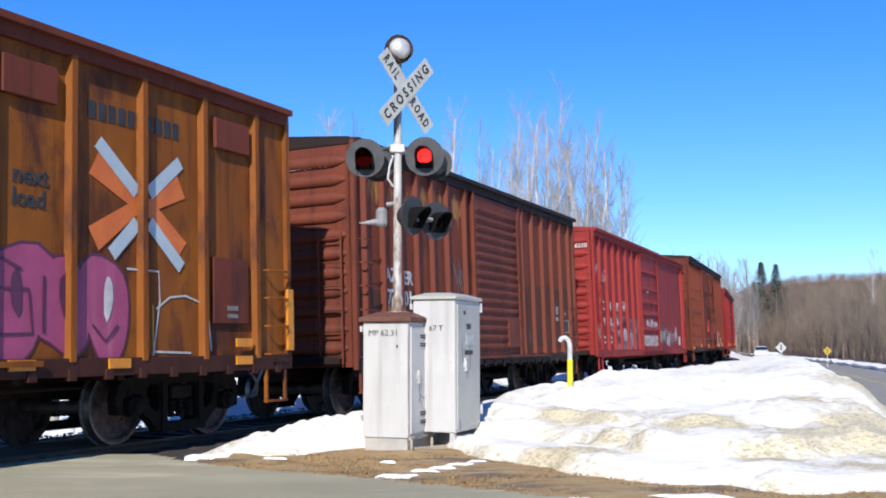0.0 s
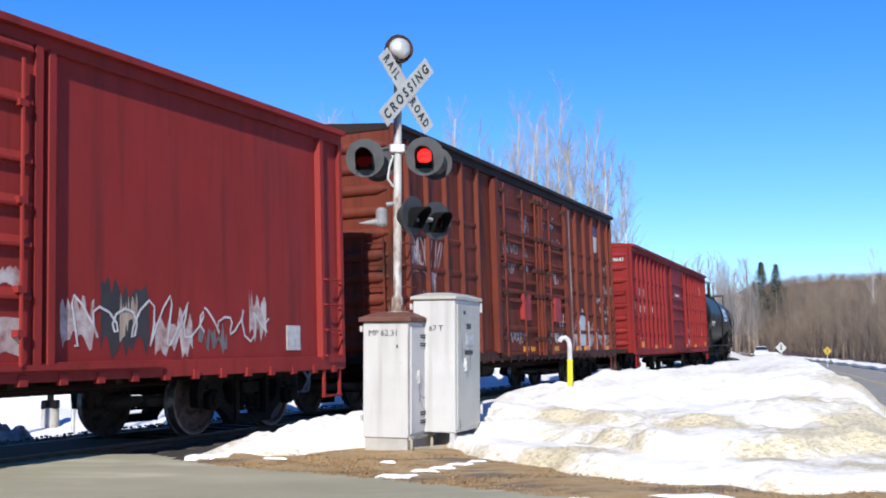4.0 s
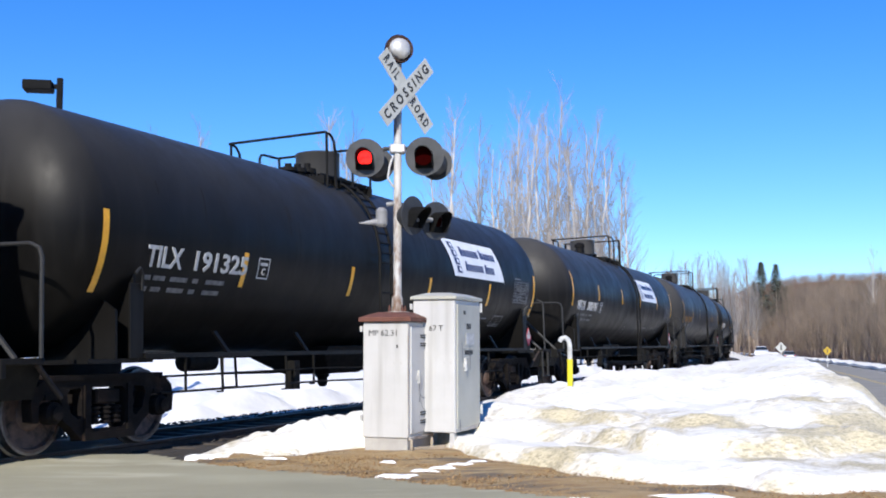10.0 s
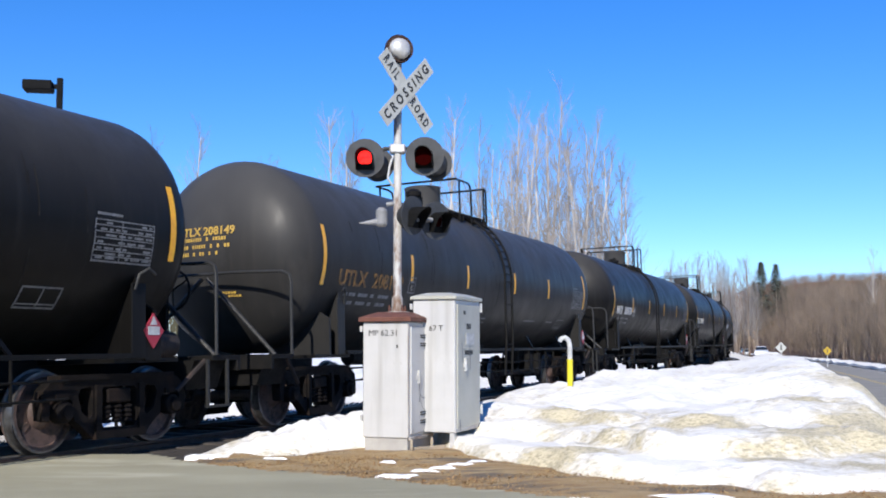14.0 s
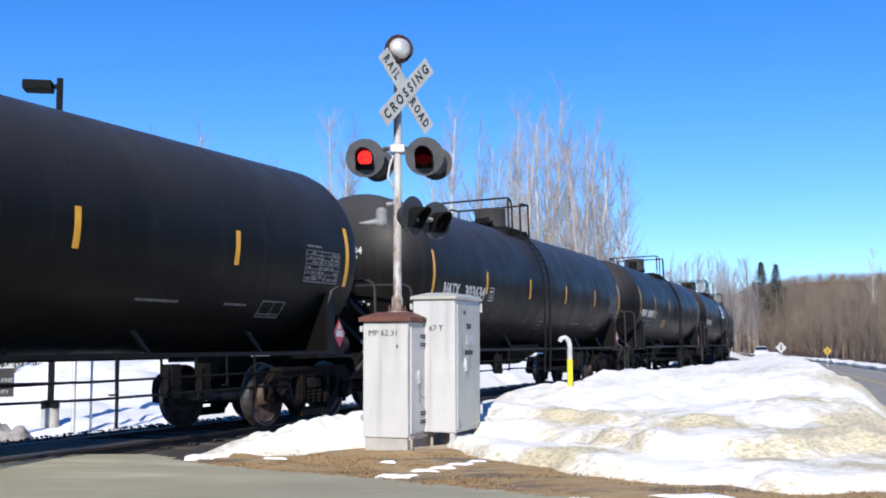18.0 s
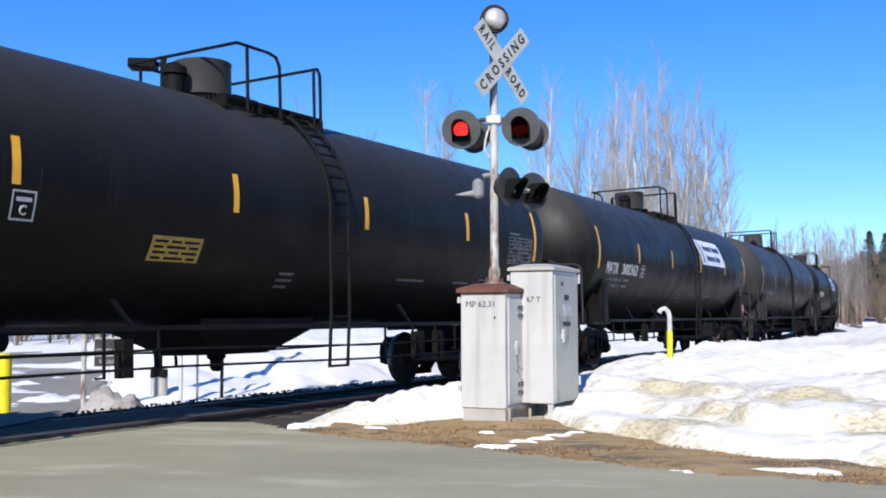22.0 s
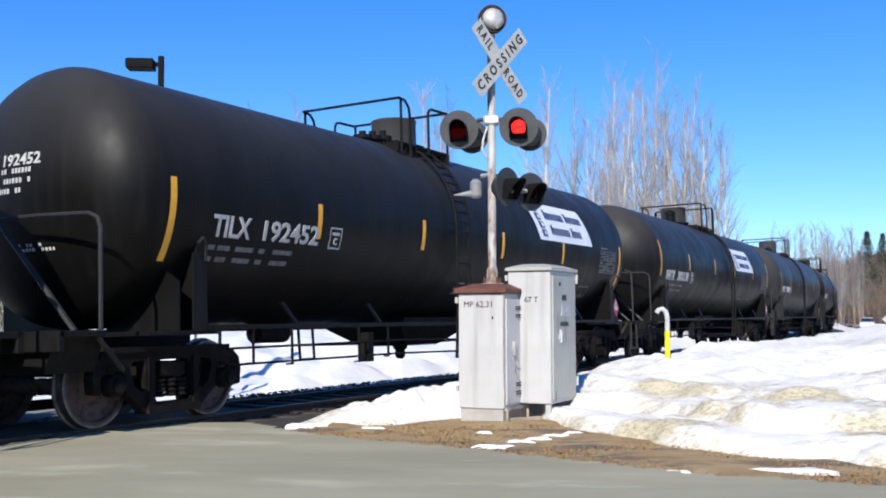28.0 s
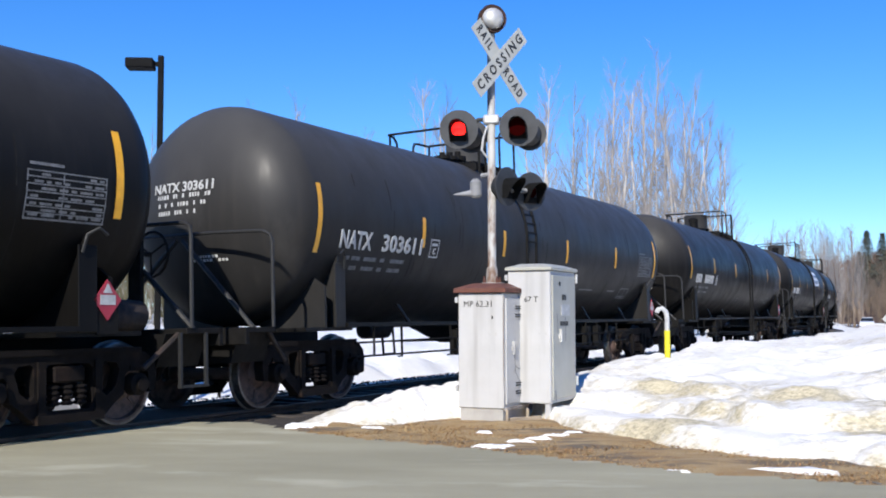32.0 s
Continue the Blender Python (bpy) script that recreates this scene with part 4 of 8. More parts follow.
        tube(bm, [(d0 + 0.25, SIDE + 0.09, sill + 0.1), (d0 + 0.25, SIDE + 0.09, eave - 0.3)], 0.022, 6)
        for z in (sill + 0.4, 1.7, 2.6, 3.6):
            box(bm, d0 + 0.19, d0 + 0.31, SIDE + 0.02, SIDE + 0.11, z, z + 0.07)
        part("lock_rod", bm, paint, dr)
        bm = bmesh.new()
        box(bm, d0 - 1.9, d1 + 0.1, SIDE + 0.02, SIDE + 0.09, sill + 0.06, sill + 0.12)
        part("door_track", bm, paint, car)
    for sgn in (1, -1):
        bm = bmesh.new()   # corrugated end
        box(bm, sgn * half - 0.06, sgn * half, -SIDE + 0.04, SIDE - 0.04, sill, top)
        en = part("end_wall", bm, paint, car)
        for k in range(end_ribs):
            z = sill + 0.3 + (top - sill - 0.65) * k / (end_ribs - 1)
            bm = bmesh.new()
            rs = []
            for y, r in ((-1.4, 0.01), (-1.2, 0.09), (1.2, 0.09), (1.4, 0.01)):
                rs.append([bm.verts.new((sgn * half + sgn * r * math.sin(a) * 0.8, y, z + max(r, 0.03) * 1.1 * math.cos(a))) for a in np.linspace(0.0, math.pi, 6)])
            skin(bm, rs)
            part("end_rib", bm, paint, en, smooth=True)
        for y in (SIDE - 0.02, -SIDE + 0.02):
            bm = bmesh.new()
            box(bm, sgn * half - 0.07, sgn * half + 0.03, y - 0.04, y + 0.04, sill - 0.05, top - 0.02)
            part("corner_post", bm, paint, car, bevel=0.008)
        # ladders: one on the side by each end, one on the end
        x0 = sgn * (half - 0.12)
        x1 = sgn * (half - 0.58)
        for k in range(6 if sgn > 0 else 4):
            z = sill + 0.15 + 0.38 * k
            bm = bmesh.new()
            tube(bm, [(x0, SIDE + 0.0, z), (x0, SIDE + 0.09, z), (x1, SIDE + 0.09, z), (x1, SIDE + 0.0, z)], 0.014, 5)
            part("grab_iron", bm, paint, car)
        bm = bmesh.new()
        for k in range(6):
            z = sill + 0.15 + 0.38 * k
            tube(bm, [(sgn * half, SIDE - 0.2, z), (sgn * (half + 0.13), SIDE - 0.2, z), (sgn * (half + 0.13), SIDE - 0.62, z), (sgn * half, SIDE - 0.62, z)], 0.014, 5)
        for y in (SIDE - 0.2, SIDE - 0.62):
            tube(bm, [(sgn * (half + 0.11), y, sill + 0.05), (sgn * (half + 0.11), y, sill + 2.15)], 0.02, 5)
        part("end_ladder", bm, paint, car)
        bm = bmesh.new()
        for x in (0.1, 0.55):
            box(bm, sgn * (half - x) - 0.02, sgn * (half - x) + 0.02, SIDE - 0.02, SIDE + 0.02, 0.42, sill)
        box(bm, sgn * (half - 0.32) - 0.25, sgn * (half - 0.32) + 0.25, SIDE - 0.03, SIDE + 0.03, 0.40, 0.43)
        part("stirrup_step", bm, paint, car)
        bm = bmesh.new()
        box(bm, sgn * half, sgn * (half + 0.95), -0.2, 0.2, 0.72, 1.05)
        box(bm, sgn * half - 0.05, sgn * (half + 0.16), -1.3, 1.3, 0.86, 1.0)
        part("draft_gear", bm, P["frame"], car, bevel=0.02)
        part("coupler", COUPLER, M["truck"], car, at=pose(sgn * (half + 0.82), 0, 0, 0, 0, 0 if sgn > 0 else 180))
        bm = bmesh.new()
        tube(bm, [(sgn * (half + 0.8), 0.3, 0.84), (sgn * (half + 1.0), 0.32, 0.62), (sgn * (half + 1.05), 0.26, 0.45), (sgn * (half + 1.12), 0.12, 0.42)], 0.024, 6)
        part("air_hose", bm, M["grey"], car, "grey rubber air hose", smooth=True)
        add_truck(car, sgn * (half - 1.75), "sooty")
    bm = bmesh.new()   # centre sill, cross-bearers and brake gear
    box(bm, -half, half, -0.2, 0.2, 0.62, sill + 0.1)
    part("centre_sill", bm, P["frame"], car)
    for k in range(7):
        x = -half + 3.2 + (2 * half - 6.4) * k / 6
        bm = bmesh.new()
        box(bm, x - 0.05, x + 0.05, -1.4, 1.4, sill - 0.12, sill + 0.1)
        part("cross_bearer", bm, P["frame"], car)
    bm = bmesh.new()
    tube(bm, [(-half + 3, 0.7, 0.7), (half - 3, 0.7, 0.7)], 0.02, 6)
    part("brake_rod", bm, P["frame"], car)
    bm = bmesh.new()
    lathe(bm, (0.8, 0.6, 0.62), (1, 0, 0), [(0, 0.08), (0.03, 0.17), (0.8, 0.17), (0.83, 0.08)], 14)
    part("air_reservoir", bm, P["frame"], car)
    return car


def tags(car, places, z=1.02, w=0.24, h=0.11):
    for x in places:
        bm = bmesh.new()
        box(bm, x - w / 2, x + w / 2, SIDE + 0.030, SIDE + 0.054, z, z + h)
        part("reflector", bm, P["tag"], car, "yellow reflector patch")


def side_marks(car, rows, ink, y=SIDE - 0.034):
    """Lettering on the side. Rows: what (digits to be lettered, or a number of plain bars), place x of its middle, height z, size."""
    for what, x, z, size in rows:
        if isinstance(what, str):
            me = lettering(what, size * 1.4, 0.004, size * 0.03)
            me.transform(Matrix(((-1, 0, 0, x), (0, 0, 1, y), (0, 1, 0, z), (0, 0, 0, 1))))
            part("car_number", me, ink, car)
        else:
            w = size * 0.55
            small = bmesh.new() if size < 0.12 else None
            for k in range(what):
                bm = small or bmesh.new()
                xx = x + (what - 1) * w * 0.72 - k * w * 1.44
                box(bm, xx - w / 2, xx + w / 2, y - 0.004, y + 0.004, z - size / 2, z + size / 2)
                if not small:
                    part("letter_mark", bm, ink, car, "plain letter-sized painted mark")
            if small:
                part("small_print", small, ink, car, "row of tiny painted marks")["kind"] = "stuff"


def end_marks(car, words, half, z, ink, y=0.75, size=0.13):
    """Number row across the top of the leading end; words may begin with a count of plain bars."""
    x = half + 0.034
    bars, text = words
    w = size * 0.6
    if bars:
        bm = bmesh.new()
        for k in range(bars):
            yy = y - size * 2.2 - (bars - k) * w * 1.25
            box(bm, x - 0.004, x + 0.004, yy, yy + w, z - size / 2, z + size / 2)
        part("letter_mark", bm, ink, car, "plain painted letter marks")["kind"] = "stuff"
    me = lettering(text, size * 1.4, 0.004, size * 0.03)
    me.transform(Matrix(((0, 0, 1, x), (1, 0, 0, y), (0, 1, 0, z), (0, 0, 0, 1))))
    part("end_number", me, ink, car)


def graffiti(car, seed, ink, spots, width, y=SIDE - 0.033, label="scrawled spray paint"):
    """Hand-drawn spray lines. Spots: x, z of a lower corner, width, height, loops."""
    rnd = random.Random(seed)
    for x, z, w, h, loops in spots:
        bm = bmesh.new()
        stroke(bm, scrawl(rnd, x, z, w, h, loops), width, y)
        part("spray_paint", bm, ink, car, label)


def block_tags(car, seed, ink, spots, width, y=SIDE - 0.033, label="worn spray-painted block letters"):
    """Rows of unreadable upright block letters: x, z of the middle, width, height, how many."""
    rnd = random.Random(seed)
    bm = bmesh.new()
    for x, z, w, h, n in spots:
        for k in range(n):
            a, b = x + w / 2 - w * (k + 0.12) / n, x + w / 2 - w * (k + 0.88) / n
            lo, hi = z - h / 2 * rnd.uniform(0.85, 1.1), z + h / 2 * rnd.uniform(0.85, 1.1)
            mid = z + h * rnd.uniform(-0.1, 0.12)
            stroke(bm, [(a, lo), (a, hi)], width, y)
            shape = rnd.randrange(4)
            stroke(bm, [(a, hi), (b, (hi + mid) / 2), (a, mid)] if shape < 2 else [(a, hi), (b, mid if shape == 2 else lo)], width, y + 0.0015)
            stroke(bm, [(a, mid), (b, lo)] if shape != 3 else [(b, lo), (b, hi)], width, y + 0.003)
    part("graffiti", bm, ink, car, label)["kind"] = "stuff"


def fat_letters(car, shapes, fill, edge, y, w=0.16, rim=0.05):
    """Graffiti letters: thick bent strokes on a wider outline. Shapes: lists of (x, z)."""
    for k, pts in enumerate(shapes):
        bm = bmesh.new()
        stroke(bm, pts, w + 2 * rim, y + 0.0006 * k)
        part("graffiti_outline", bm, edge, car)
        bm = bmesh.new()
        stroke(bm, pts, w, y + 0.003 + 0.0006 * k)
        part("graffiti_letter", bm, fill, car, "thick spray-painted letter stroke")


def drips(car, seed, x0, x1, z, longest, ink, y, n=26):
    """Runs of thin paint below a graffiti."""
    rnd = random.Random(seed)
    bm = bmesh.new()
    for k in range(n):
        x = x0 + (x1 - x0) * (k + rnd.random()) / n
        ln = longest * rnd.uniform(0.25, 1)
        w = rnd.uniform(0.02, 0.06)
        bm.faces.new([bm.verts.new((x + q * w, y, zz)) for q, zz in ((-1, z), (1, z), (0.25, z - ln), (-0.25, z - ln))])
    part("paint_run", bm, ink, car, "runs of spray paint")["kind"] = "stuff"


def torn_patch(car, seed, x0, x1, z0, z1, ink, y, jag=0.12, label="blocky spray-painted patch"):
    """A filled area with a ragged outline."""
    rnd = random.Random(seed)
    n = 14
    top = [(x0 + (x1 - x0) * k / n, z1 - rnd.uniform(0, jag)) for k in range(n + 1)]
    low = [(x0 + (x1 - x0) * k / n, z0 + rnd.uniform(0, jag)) for k in range(n + 1)]
    bm = bmesh.new()
    for k in range(n):
        bm.faces.new([bm.verts.new((x, y, z)) for x, z in (low[k], low[k + 1], top[k + 1], top[k])])
    part("graffiti_patch", bm, ink, car, label)


def over_posts(car, places, z0, z1, ink, w=0.05):
    """Spray paint that runs on over the side posts."""
    for x in places:
        bm = bmesh.new()
        box(bm, x - w, x + w, SIDE + 0.043, SIDE + 0.0475, z0, z1)
        part("post_paint", bm, ink, car)


def fill_between(a, b, n):
    return [a + (b - a) * k / (n - 1) for k in range(n)]


def build_boxcars():
    """The five boxcars at the head of the seen part; returns them with their middle places at 12 s and truck spacing."""
    out = []
    # 1: ochre car with a big X
    half = 7.8
    c = build_boxcar("ochre and rust boxcar with a big painted X and pink graffiti", half, 4.52, P["orange"], posts=[-7.04, -5.92, -4.79, -3.66, -2.53, -1.4, 2.0, 3.1, 4.2, 5.3, 6.4, 7.3], door=(-1.3, 1.9), sill=0.90, post_w=0.13, roof_mat=P["brown"], sill_mat=P["brownsill"])
    y = SIDE - 0.030
    for ink, pts, w in ((P["flame"], [(-4.02, 3.2), (-4.72, 2.8), (-4.02, 2.35)], 0.30), (P["flame"], [(-5.52, 3.12), (-4.95, 2.8), (-5.52, 2.32)], 0.30),
                        (P["pale"], [(-4.08, 3.45), (-4.72, 2.95)], 0.17), (P["pale"], [(-5.5, 3.42), (-4.93, 2.97)], 0.17), (P["pale"], [(-4.30, 2.2), (-4.73, 2.6)], 0.17), (P["pale"], [(-5.52, 2.12), (-4.93, 2.62)], 0.17),
                        (P["pale"], [(-4.80, 3.05), (-4.86, 2.5)], 0.12)):
        bm = bmesh.new()
        stroke(bm, pts, w, y if ink is P["flame"] else y + 0.005)
        part("painted_x", bm, ink, c, "pale blue and orange painted X")
    rnd = random.Random(4)
    for x, z, rx, rz in ((-0.2, 1.62, 0.55, 0.6), (-1.1, 1.62, 0.58, 0.62), (-2.05, 1.62, 0.58, 0.62), (-2.9, 1.62, 0.56, 0.60), (-3.55, 1.60, 0.40, 0.56), (-4.2, 1.6, 0.38, 0.60)):
        bm = bmesh.new()
        blob(bm, x, z, rx + 0.035, rz + 0.035, y + 0.003 + 0.0008 * x, random.Random(int(-x * 100)))
        part("bubble_letter_edge", bm, P["plum"], c)
        bm = bmesh.new()
        blob(bm, x, z, rx, rz, y + 0.007 + 0.0008 * x, random.Random(int(-x * 100)))
        part("bubble_letter", bm, P["pink"], c, "pink graffiti bubble shape")
        bm = bmesh.new()
        blob(bm, x - 0.04, z + 0.1, 0.07, rz * 0.45, y + 0.012, rnd, 10)
        part("bubble_letter_eye", bm, P["sprayw"] if x < -4 else P["plum"], c)
    for pts in ([(-1.8, 2.0), (-1.8, 1.5), (-2.3, 1.5), (-2.3, 1.1)], [(-2.6, 2.1), (-2.55, 1.75), (-3.1, 1.75), (-3.15, 1.3), (-2.6, 1.28)], [(-3.3, 1.9), (-3.3, 1.3)], [(-3.6, 1.95), (-3.75, 1.6), (-3.65, 1.2)], [(-2.4, 1.95), (-2.75, 2.05), (-3.0, 1.95)], [(-0.9, 2.0), (-1.0, 1.4), (-1.35, 1.3)], [(-4.0, 1.4), (-4.2, 1.22), (-4.4, 1.4)]):
        bm = bmesh.new()
        stroke(bm, pts, 0.035, y + 0.014)
        part("bubble_letter_line", bm, P["plum"], c, "dark plum graffiti line")
    for pts, ink in (([(-4.55, 2.05), (-5.1, 2.05), (-5.12, 1.7), (-5.0, 1.05)], "white"), ([(-5.05, 1.6), (-5.3, 1.75), (-5.6, 1.78), (-5.9, 1.7), (-6.05, 1.5), (-6.1, 1.1)], "white"), ([(-5.0, 1.65), (-5.0, 1.15)], "gold"), ([(-5.0, 1.1), (-5.7, 1.08)], "white")):
        bm = bmesh.new()
        stroke(bm, pts, 0.025, y)
        part("spray_paint", bm, M[ink], c, "scrawled spray paint line")
    side_marks(c, [(10, -4.7, 3.80, 0.2), ("next", -3.12, 2.92, 0.19), ("load", -3.1, 2.68, 0.19)], M["ink"])
    for ob, pt in zip([o for o in c.children if o.name.startswith("post")], ("orange", "brownlow", "rust", "brownlow", "orange", "brownlow") * 3):
        ob.data = ob.data.copy()
        ob.data.materials.clear()
        ob.data.materials.append(P["wornyellow"] if pt == "orange" else P[pt])
    bm = bmesh.new()
    box(bm, -6.85, -6.1, SIDE - 0.03, SIDE + 0.01, 1.45, 2.3)
    part("patch_panel", bm, P["brown"], c, "brown repainted side panel", bevel=0.008)
    side_marks(c, [(6, -6.5, 1.55, 0.05), (5, -6.5, 1.65, 0.06)], M["faded"], SIDE + 0.012)
    bm = bmesh.new()
    box(bm, -7.86, -7.72, SIDE + 0.022, SIDE + 0.06, 1.1, 1.95)
    part("yellow_grab_strip", bm, P["tag"], c, "yellow painted ladder edge")
    for x in (-3.06, -6.52):
        bm = bmesh.new()
        box(bm, x - 0.37, x + 0.37, SIDE - 0.03, SIDE + 0.03, 3.72, 4.12)
        part("routing_board", bm, P["brown"], c, "blank rusty routing board", bevel=0.01)
    tags(c, (-6.7, -4.36, -2.96, 0.5, 4.0), 0.92, 0.34)
    tags(c, (-6.7,), 1.15, 0.34)
    out.append((c, -91.75 - half, half - 1.75))
    # 2: oxide brown, short
    half = 6.25
    c = build_boxcar("weathered oxide brown boxcar with a ribbed door", half, 4.50, P["brown"], low=P["brownlow"], posts=[5.9, 5.23, 4.55, 3.85, 3.15, 2.43, 1.51, -2.0, -2.75, -3.5, -4.25, -5.0, -5.75], door=(-1.71, 1.1), door_style="ribbed", sill=0.82, post_w=0.11, end_ribs=11, sill_mat=P["frame"], roof_mat=P["frame"])
    side_marks(c, [("AZ", 4.89, 2.35, 0.24), ("ER", 4.2, 2.33, 0.24), ("77", 4.87, 1.97, 0.26), ("01", 4.2, 1.97, 0.26), ("4", 3.55, 1.97, 0.26), (5, 4.87, 1.52, 0.06), (5, 4.87, 1.37, 0.06), (5, 4.2, 1.5, 0.06), (4, 3.5, 1.37, 0.06), (2, 2.8, 1.7, 0.08), (6, -0.4, 2.55, 0.07), (6, -0.4, 2.42, 0.07)], M["white"])
    bm = bmesh.new()
    for x0, x1, z0, z1 in ((-5.68, -5.18, 1.46, 1.475), (-5.68, -5.18, 1.765, 1.78), (-5.68, -5.665, 1.46, 1.78), (-5.195, -5.18, 1.46, 1.78)):
        box(bm, x0, x1, SIDE - 0.042, SIDE - 0.032, z0, z1)
    part("stencil_frame", bm, M["white"], c, "white stencil frame")
    bm = bmesh.new()
    box(bm, -5.66, -5.2, SIDE - 0.042, SIDE - 0.034, 1.48, 1.76)
    part("stencil_panel", bm, M["ink"], c, "black stencil panel")
    bm = bmesh.new()
    box(bm, -1.55, -0.75, SIDE + 0.02, SIDE + 0.085, 1.1, 1.75)
    part("door_panel", bm, P["brown"], c, "square panel on the door", bevel=0.01)
    side_marks(c, [(3, -4.69, 2.06, 0.1), (3, -4.69, 1.95, 0.1), (3, -4.69, 1.8, 0.1), (2, -5.4, 1.95, 0.08)], M["faded"])
    for x0, x1, seed in ((-1.95, -6.2, 5), (1.2, 6.2, 6)):   # greyed lower half of the side
        torn_patch(c, seed, x0, x1, 0.98, 2.66 if x0 < 0 else 2.2, P["greyed"], SIDE - 0.0385, 0.16, "greyed weathered lower side")
    graffiti(c, 9, M["faded"], [(2.0, 2.1, 0.4, 0.8, 4), (-2.4, 1.0, 0.7, 0.7, 2)], 0.02)
    for k, (x0, x1) in enumerate(((5.83, 5.3), (5.15, 4.62), (4.47, 3.92), (3.77, 3.22), (3.07, 2.5), (2.33, 1.6))):
        torn_patch(c, 90 + k, x0, x1, 3.45 - 0.1 * (k % 2), 4.15, P["wornyellow"], SIDE - 0.037, 0.5, "worn yellow lettering remains")
    end_marks(c, (0, "AZER 77014"), half, 4.12, M["white"], 0.62)
    out.append((c, -83.5, half - 1.75))
    # 3: mineral red
    half = 7.88
    c = build_boxcar("mineral red boxcar with smooth panels and graffiti", half, 4.50, P["red"], posts=[7.22, 6.36, 5.46, 4.6, 3.6, 2.64, 1.75, -1.9, -7.3], door=(-1.70, 1.36), sill=0.86, end_ribs=9, post_w=0.15, door_ribs=(1.64, 2.17, 2.58, 3.03, 3.64, 4.2))
    side_marks(c, [("C", 6.78, 2.28, 0.27), ("N", 5.92, 2.28, 0.27), ("W", 4.98, 2.28, 0.27), ("71", 6.78, 1.82, 0.22), ("62", 5.9, 1.82, 0.22), ("10", 5.0, 1.82, 0.22), (5, 6.78, 1.36, 0.06), (5, 5.9, 1.36, 0.06), (5, 6.78, 1.22, 0.06), (5, 5.9, 1.22, 0.06)], M["white"])
    bm = bmesh.new()
    for x0, x1, z0, z1 in ((3.8, 4.08, 2.22, 2.235), (3.8, 4.08, 2.485, 2.5), (3.8, 3.815, 2.22, 2.5), (4.065, 4.08, 2.22, 2.5), (3.88, 4.0, 2.27, 2.37)):
        box(bm, x0, x1, SIDE - 0.042, SIDE - 0.032, z0, z1)
    part("stencil_box", bm, M["white"], c)
    y = SIDE - 0.0375
    torn_patch(c, 3, 5.45, 2.5, 0.88, 1.35, P["spraydark"], y, 0.25)
    torn_patch(c, 4, 3.2, 1.75, 1.0, 2.1, P["plumred"], y + 0.0005, 0.3)
    for x, z, rx, rz, ink, lift in ((4.90, 1.42, 0.52, 0.58, "spraygreen", 0.001), (4.84, 1.42, 0.47, 0.53, "sprayblack", 0.0016), (4.83, 1.42, 0.42, 0.47, "crimson", 0.0022), (4.74, 1.45, 0.24, 0.26, "plumred", 0.003), (3.95, 1.5, 0.62, 0.58, "spraygreen", 0.0013), (3.90, 1.5, 0.57, 0.53, "sprayblack", 0.0019), (3.89, 1.5, 0.51, 0.46, "crimson", 0.0025), (3.88, 1.44, 0.36, 0.17, "sprayw", 0.0035), (3.88, 1.44, 0.30, 0.13, "pale", 0.004), (3.75, 1.80, 0.32, 0.09, "plumred", 0.0033)):
        bm = bmesh.new()
        blob(bm, x, z, rx, rz, y + lift, random.Random(int(x * 100)), 22)
        part("graffiti_letter", bm, P[ink], c, "rounded spray-painted letter shape")
    fat_letters(c, [[(3.2, 1.0), (3.12, 1.5), (2.95, 1.98)], [(2.95, 1.98), (2.86, 1.4), (2.78, 1.02)], [(2.5, 1.0), (2.5, 1.95)], [(2.25, 1.05), (2.05, 1.6), (1.9, 1.95)]], P["plumred"], P["sprayw"], y + 0.003, 0.12, 0.03)
    fat_letters(c, [[(4.35, 0.95), (4.2, 1.2), (3.9, 1.05), (3.6, 1.2), (3.4, 1.0)], [(3.05, 1.15), (2.9, 1.45), (2.7, 1.2), (2.6, 1.5)]], P["spraydark"], P["sprayw"], y + 0.005, 0.10, 0.025)
    graffiti(c, 25, P["sprayblack"], [(5.1, 1.2, 0.6, 0.5, 6), (4.2, 1.62, 0.7, 0.3, 6), (4.1, 1.05, 0.6, 0.25, 5), (3.2, 1.1, 1.2, 0.8, 8)], 0.03, y=y + 0.0075)
    graffiti(c, 26, P["sprayworn"], [(5.15, 0.92, 2.3, 0.3, 12), (3.3, 0.95, 1.0, 0.7, 6), (4.3, 1.1, 0.5, 0.5, 4)], 0.045, y=y + 0.007)
    drips(c, 5, 5.3, 2.7, 1.0, 0.16, P["sprayw"], y + 0.008, 30)
    over_posts(c, (4.6, 3.6), 0.98, 1.95, P["plumred"], 0.045)
    over_posts(c, (2.64,), 1.0, 2.0, P["spraydark"], 0.045)
    graffiti(c, 21, P["sprayw"], [(7.75, 3.15, 0.35, 0.4, 3), (6.75, 2.9, 0.45, 0.5, 3), (7.6, 1.2, 0.6, 0.6, 4), (5.9, 1.5, 0.5, 0.35, 5), (5.0, 1.35, 0.5, 0.3, 5), (3.3, 1.2, 0.6, 0.4, 4)], 0.028, y=SIDE - 0.029)
    yd = SIDE + 0.0235
    for k, (x0, x1, z0, z1) in enumerate(((0.55, 0.2, 1.74, 2.02), (0.12, -0.1, 1.72, 1.92), (-0.2, -0.62, 1.70, 2.06), (-0.75, -1.1, 1.72, 2.0), (-1.15, -1.5, 1.74, 1.98), (1.1, -1.5, 1.06, 1.5))):
        torn_patch(c, 30 + k, x0, x1, z0, z1, P["sprayworn"], yd, 0.07)
    graffiti(c, 23, P["spraydark"], [(0.9, 1.12, 0.8, 0.3, 5), (-0.1, 1.12, 1.1, 0.3, 6)], 0.022, y=yd + 0.002)
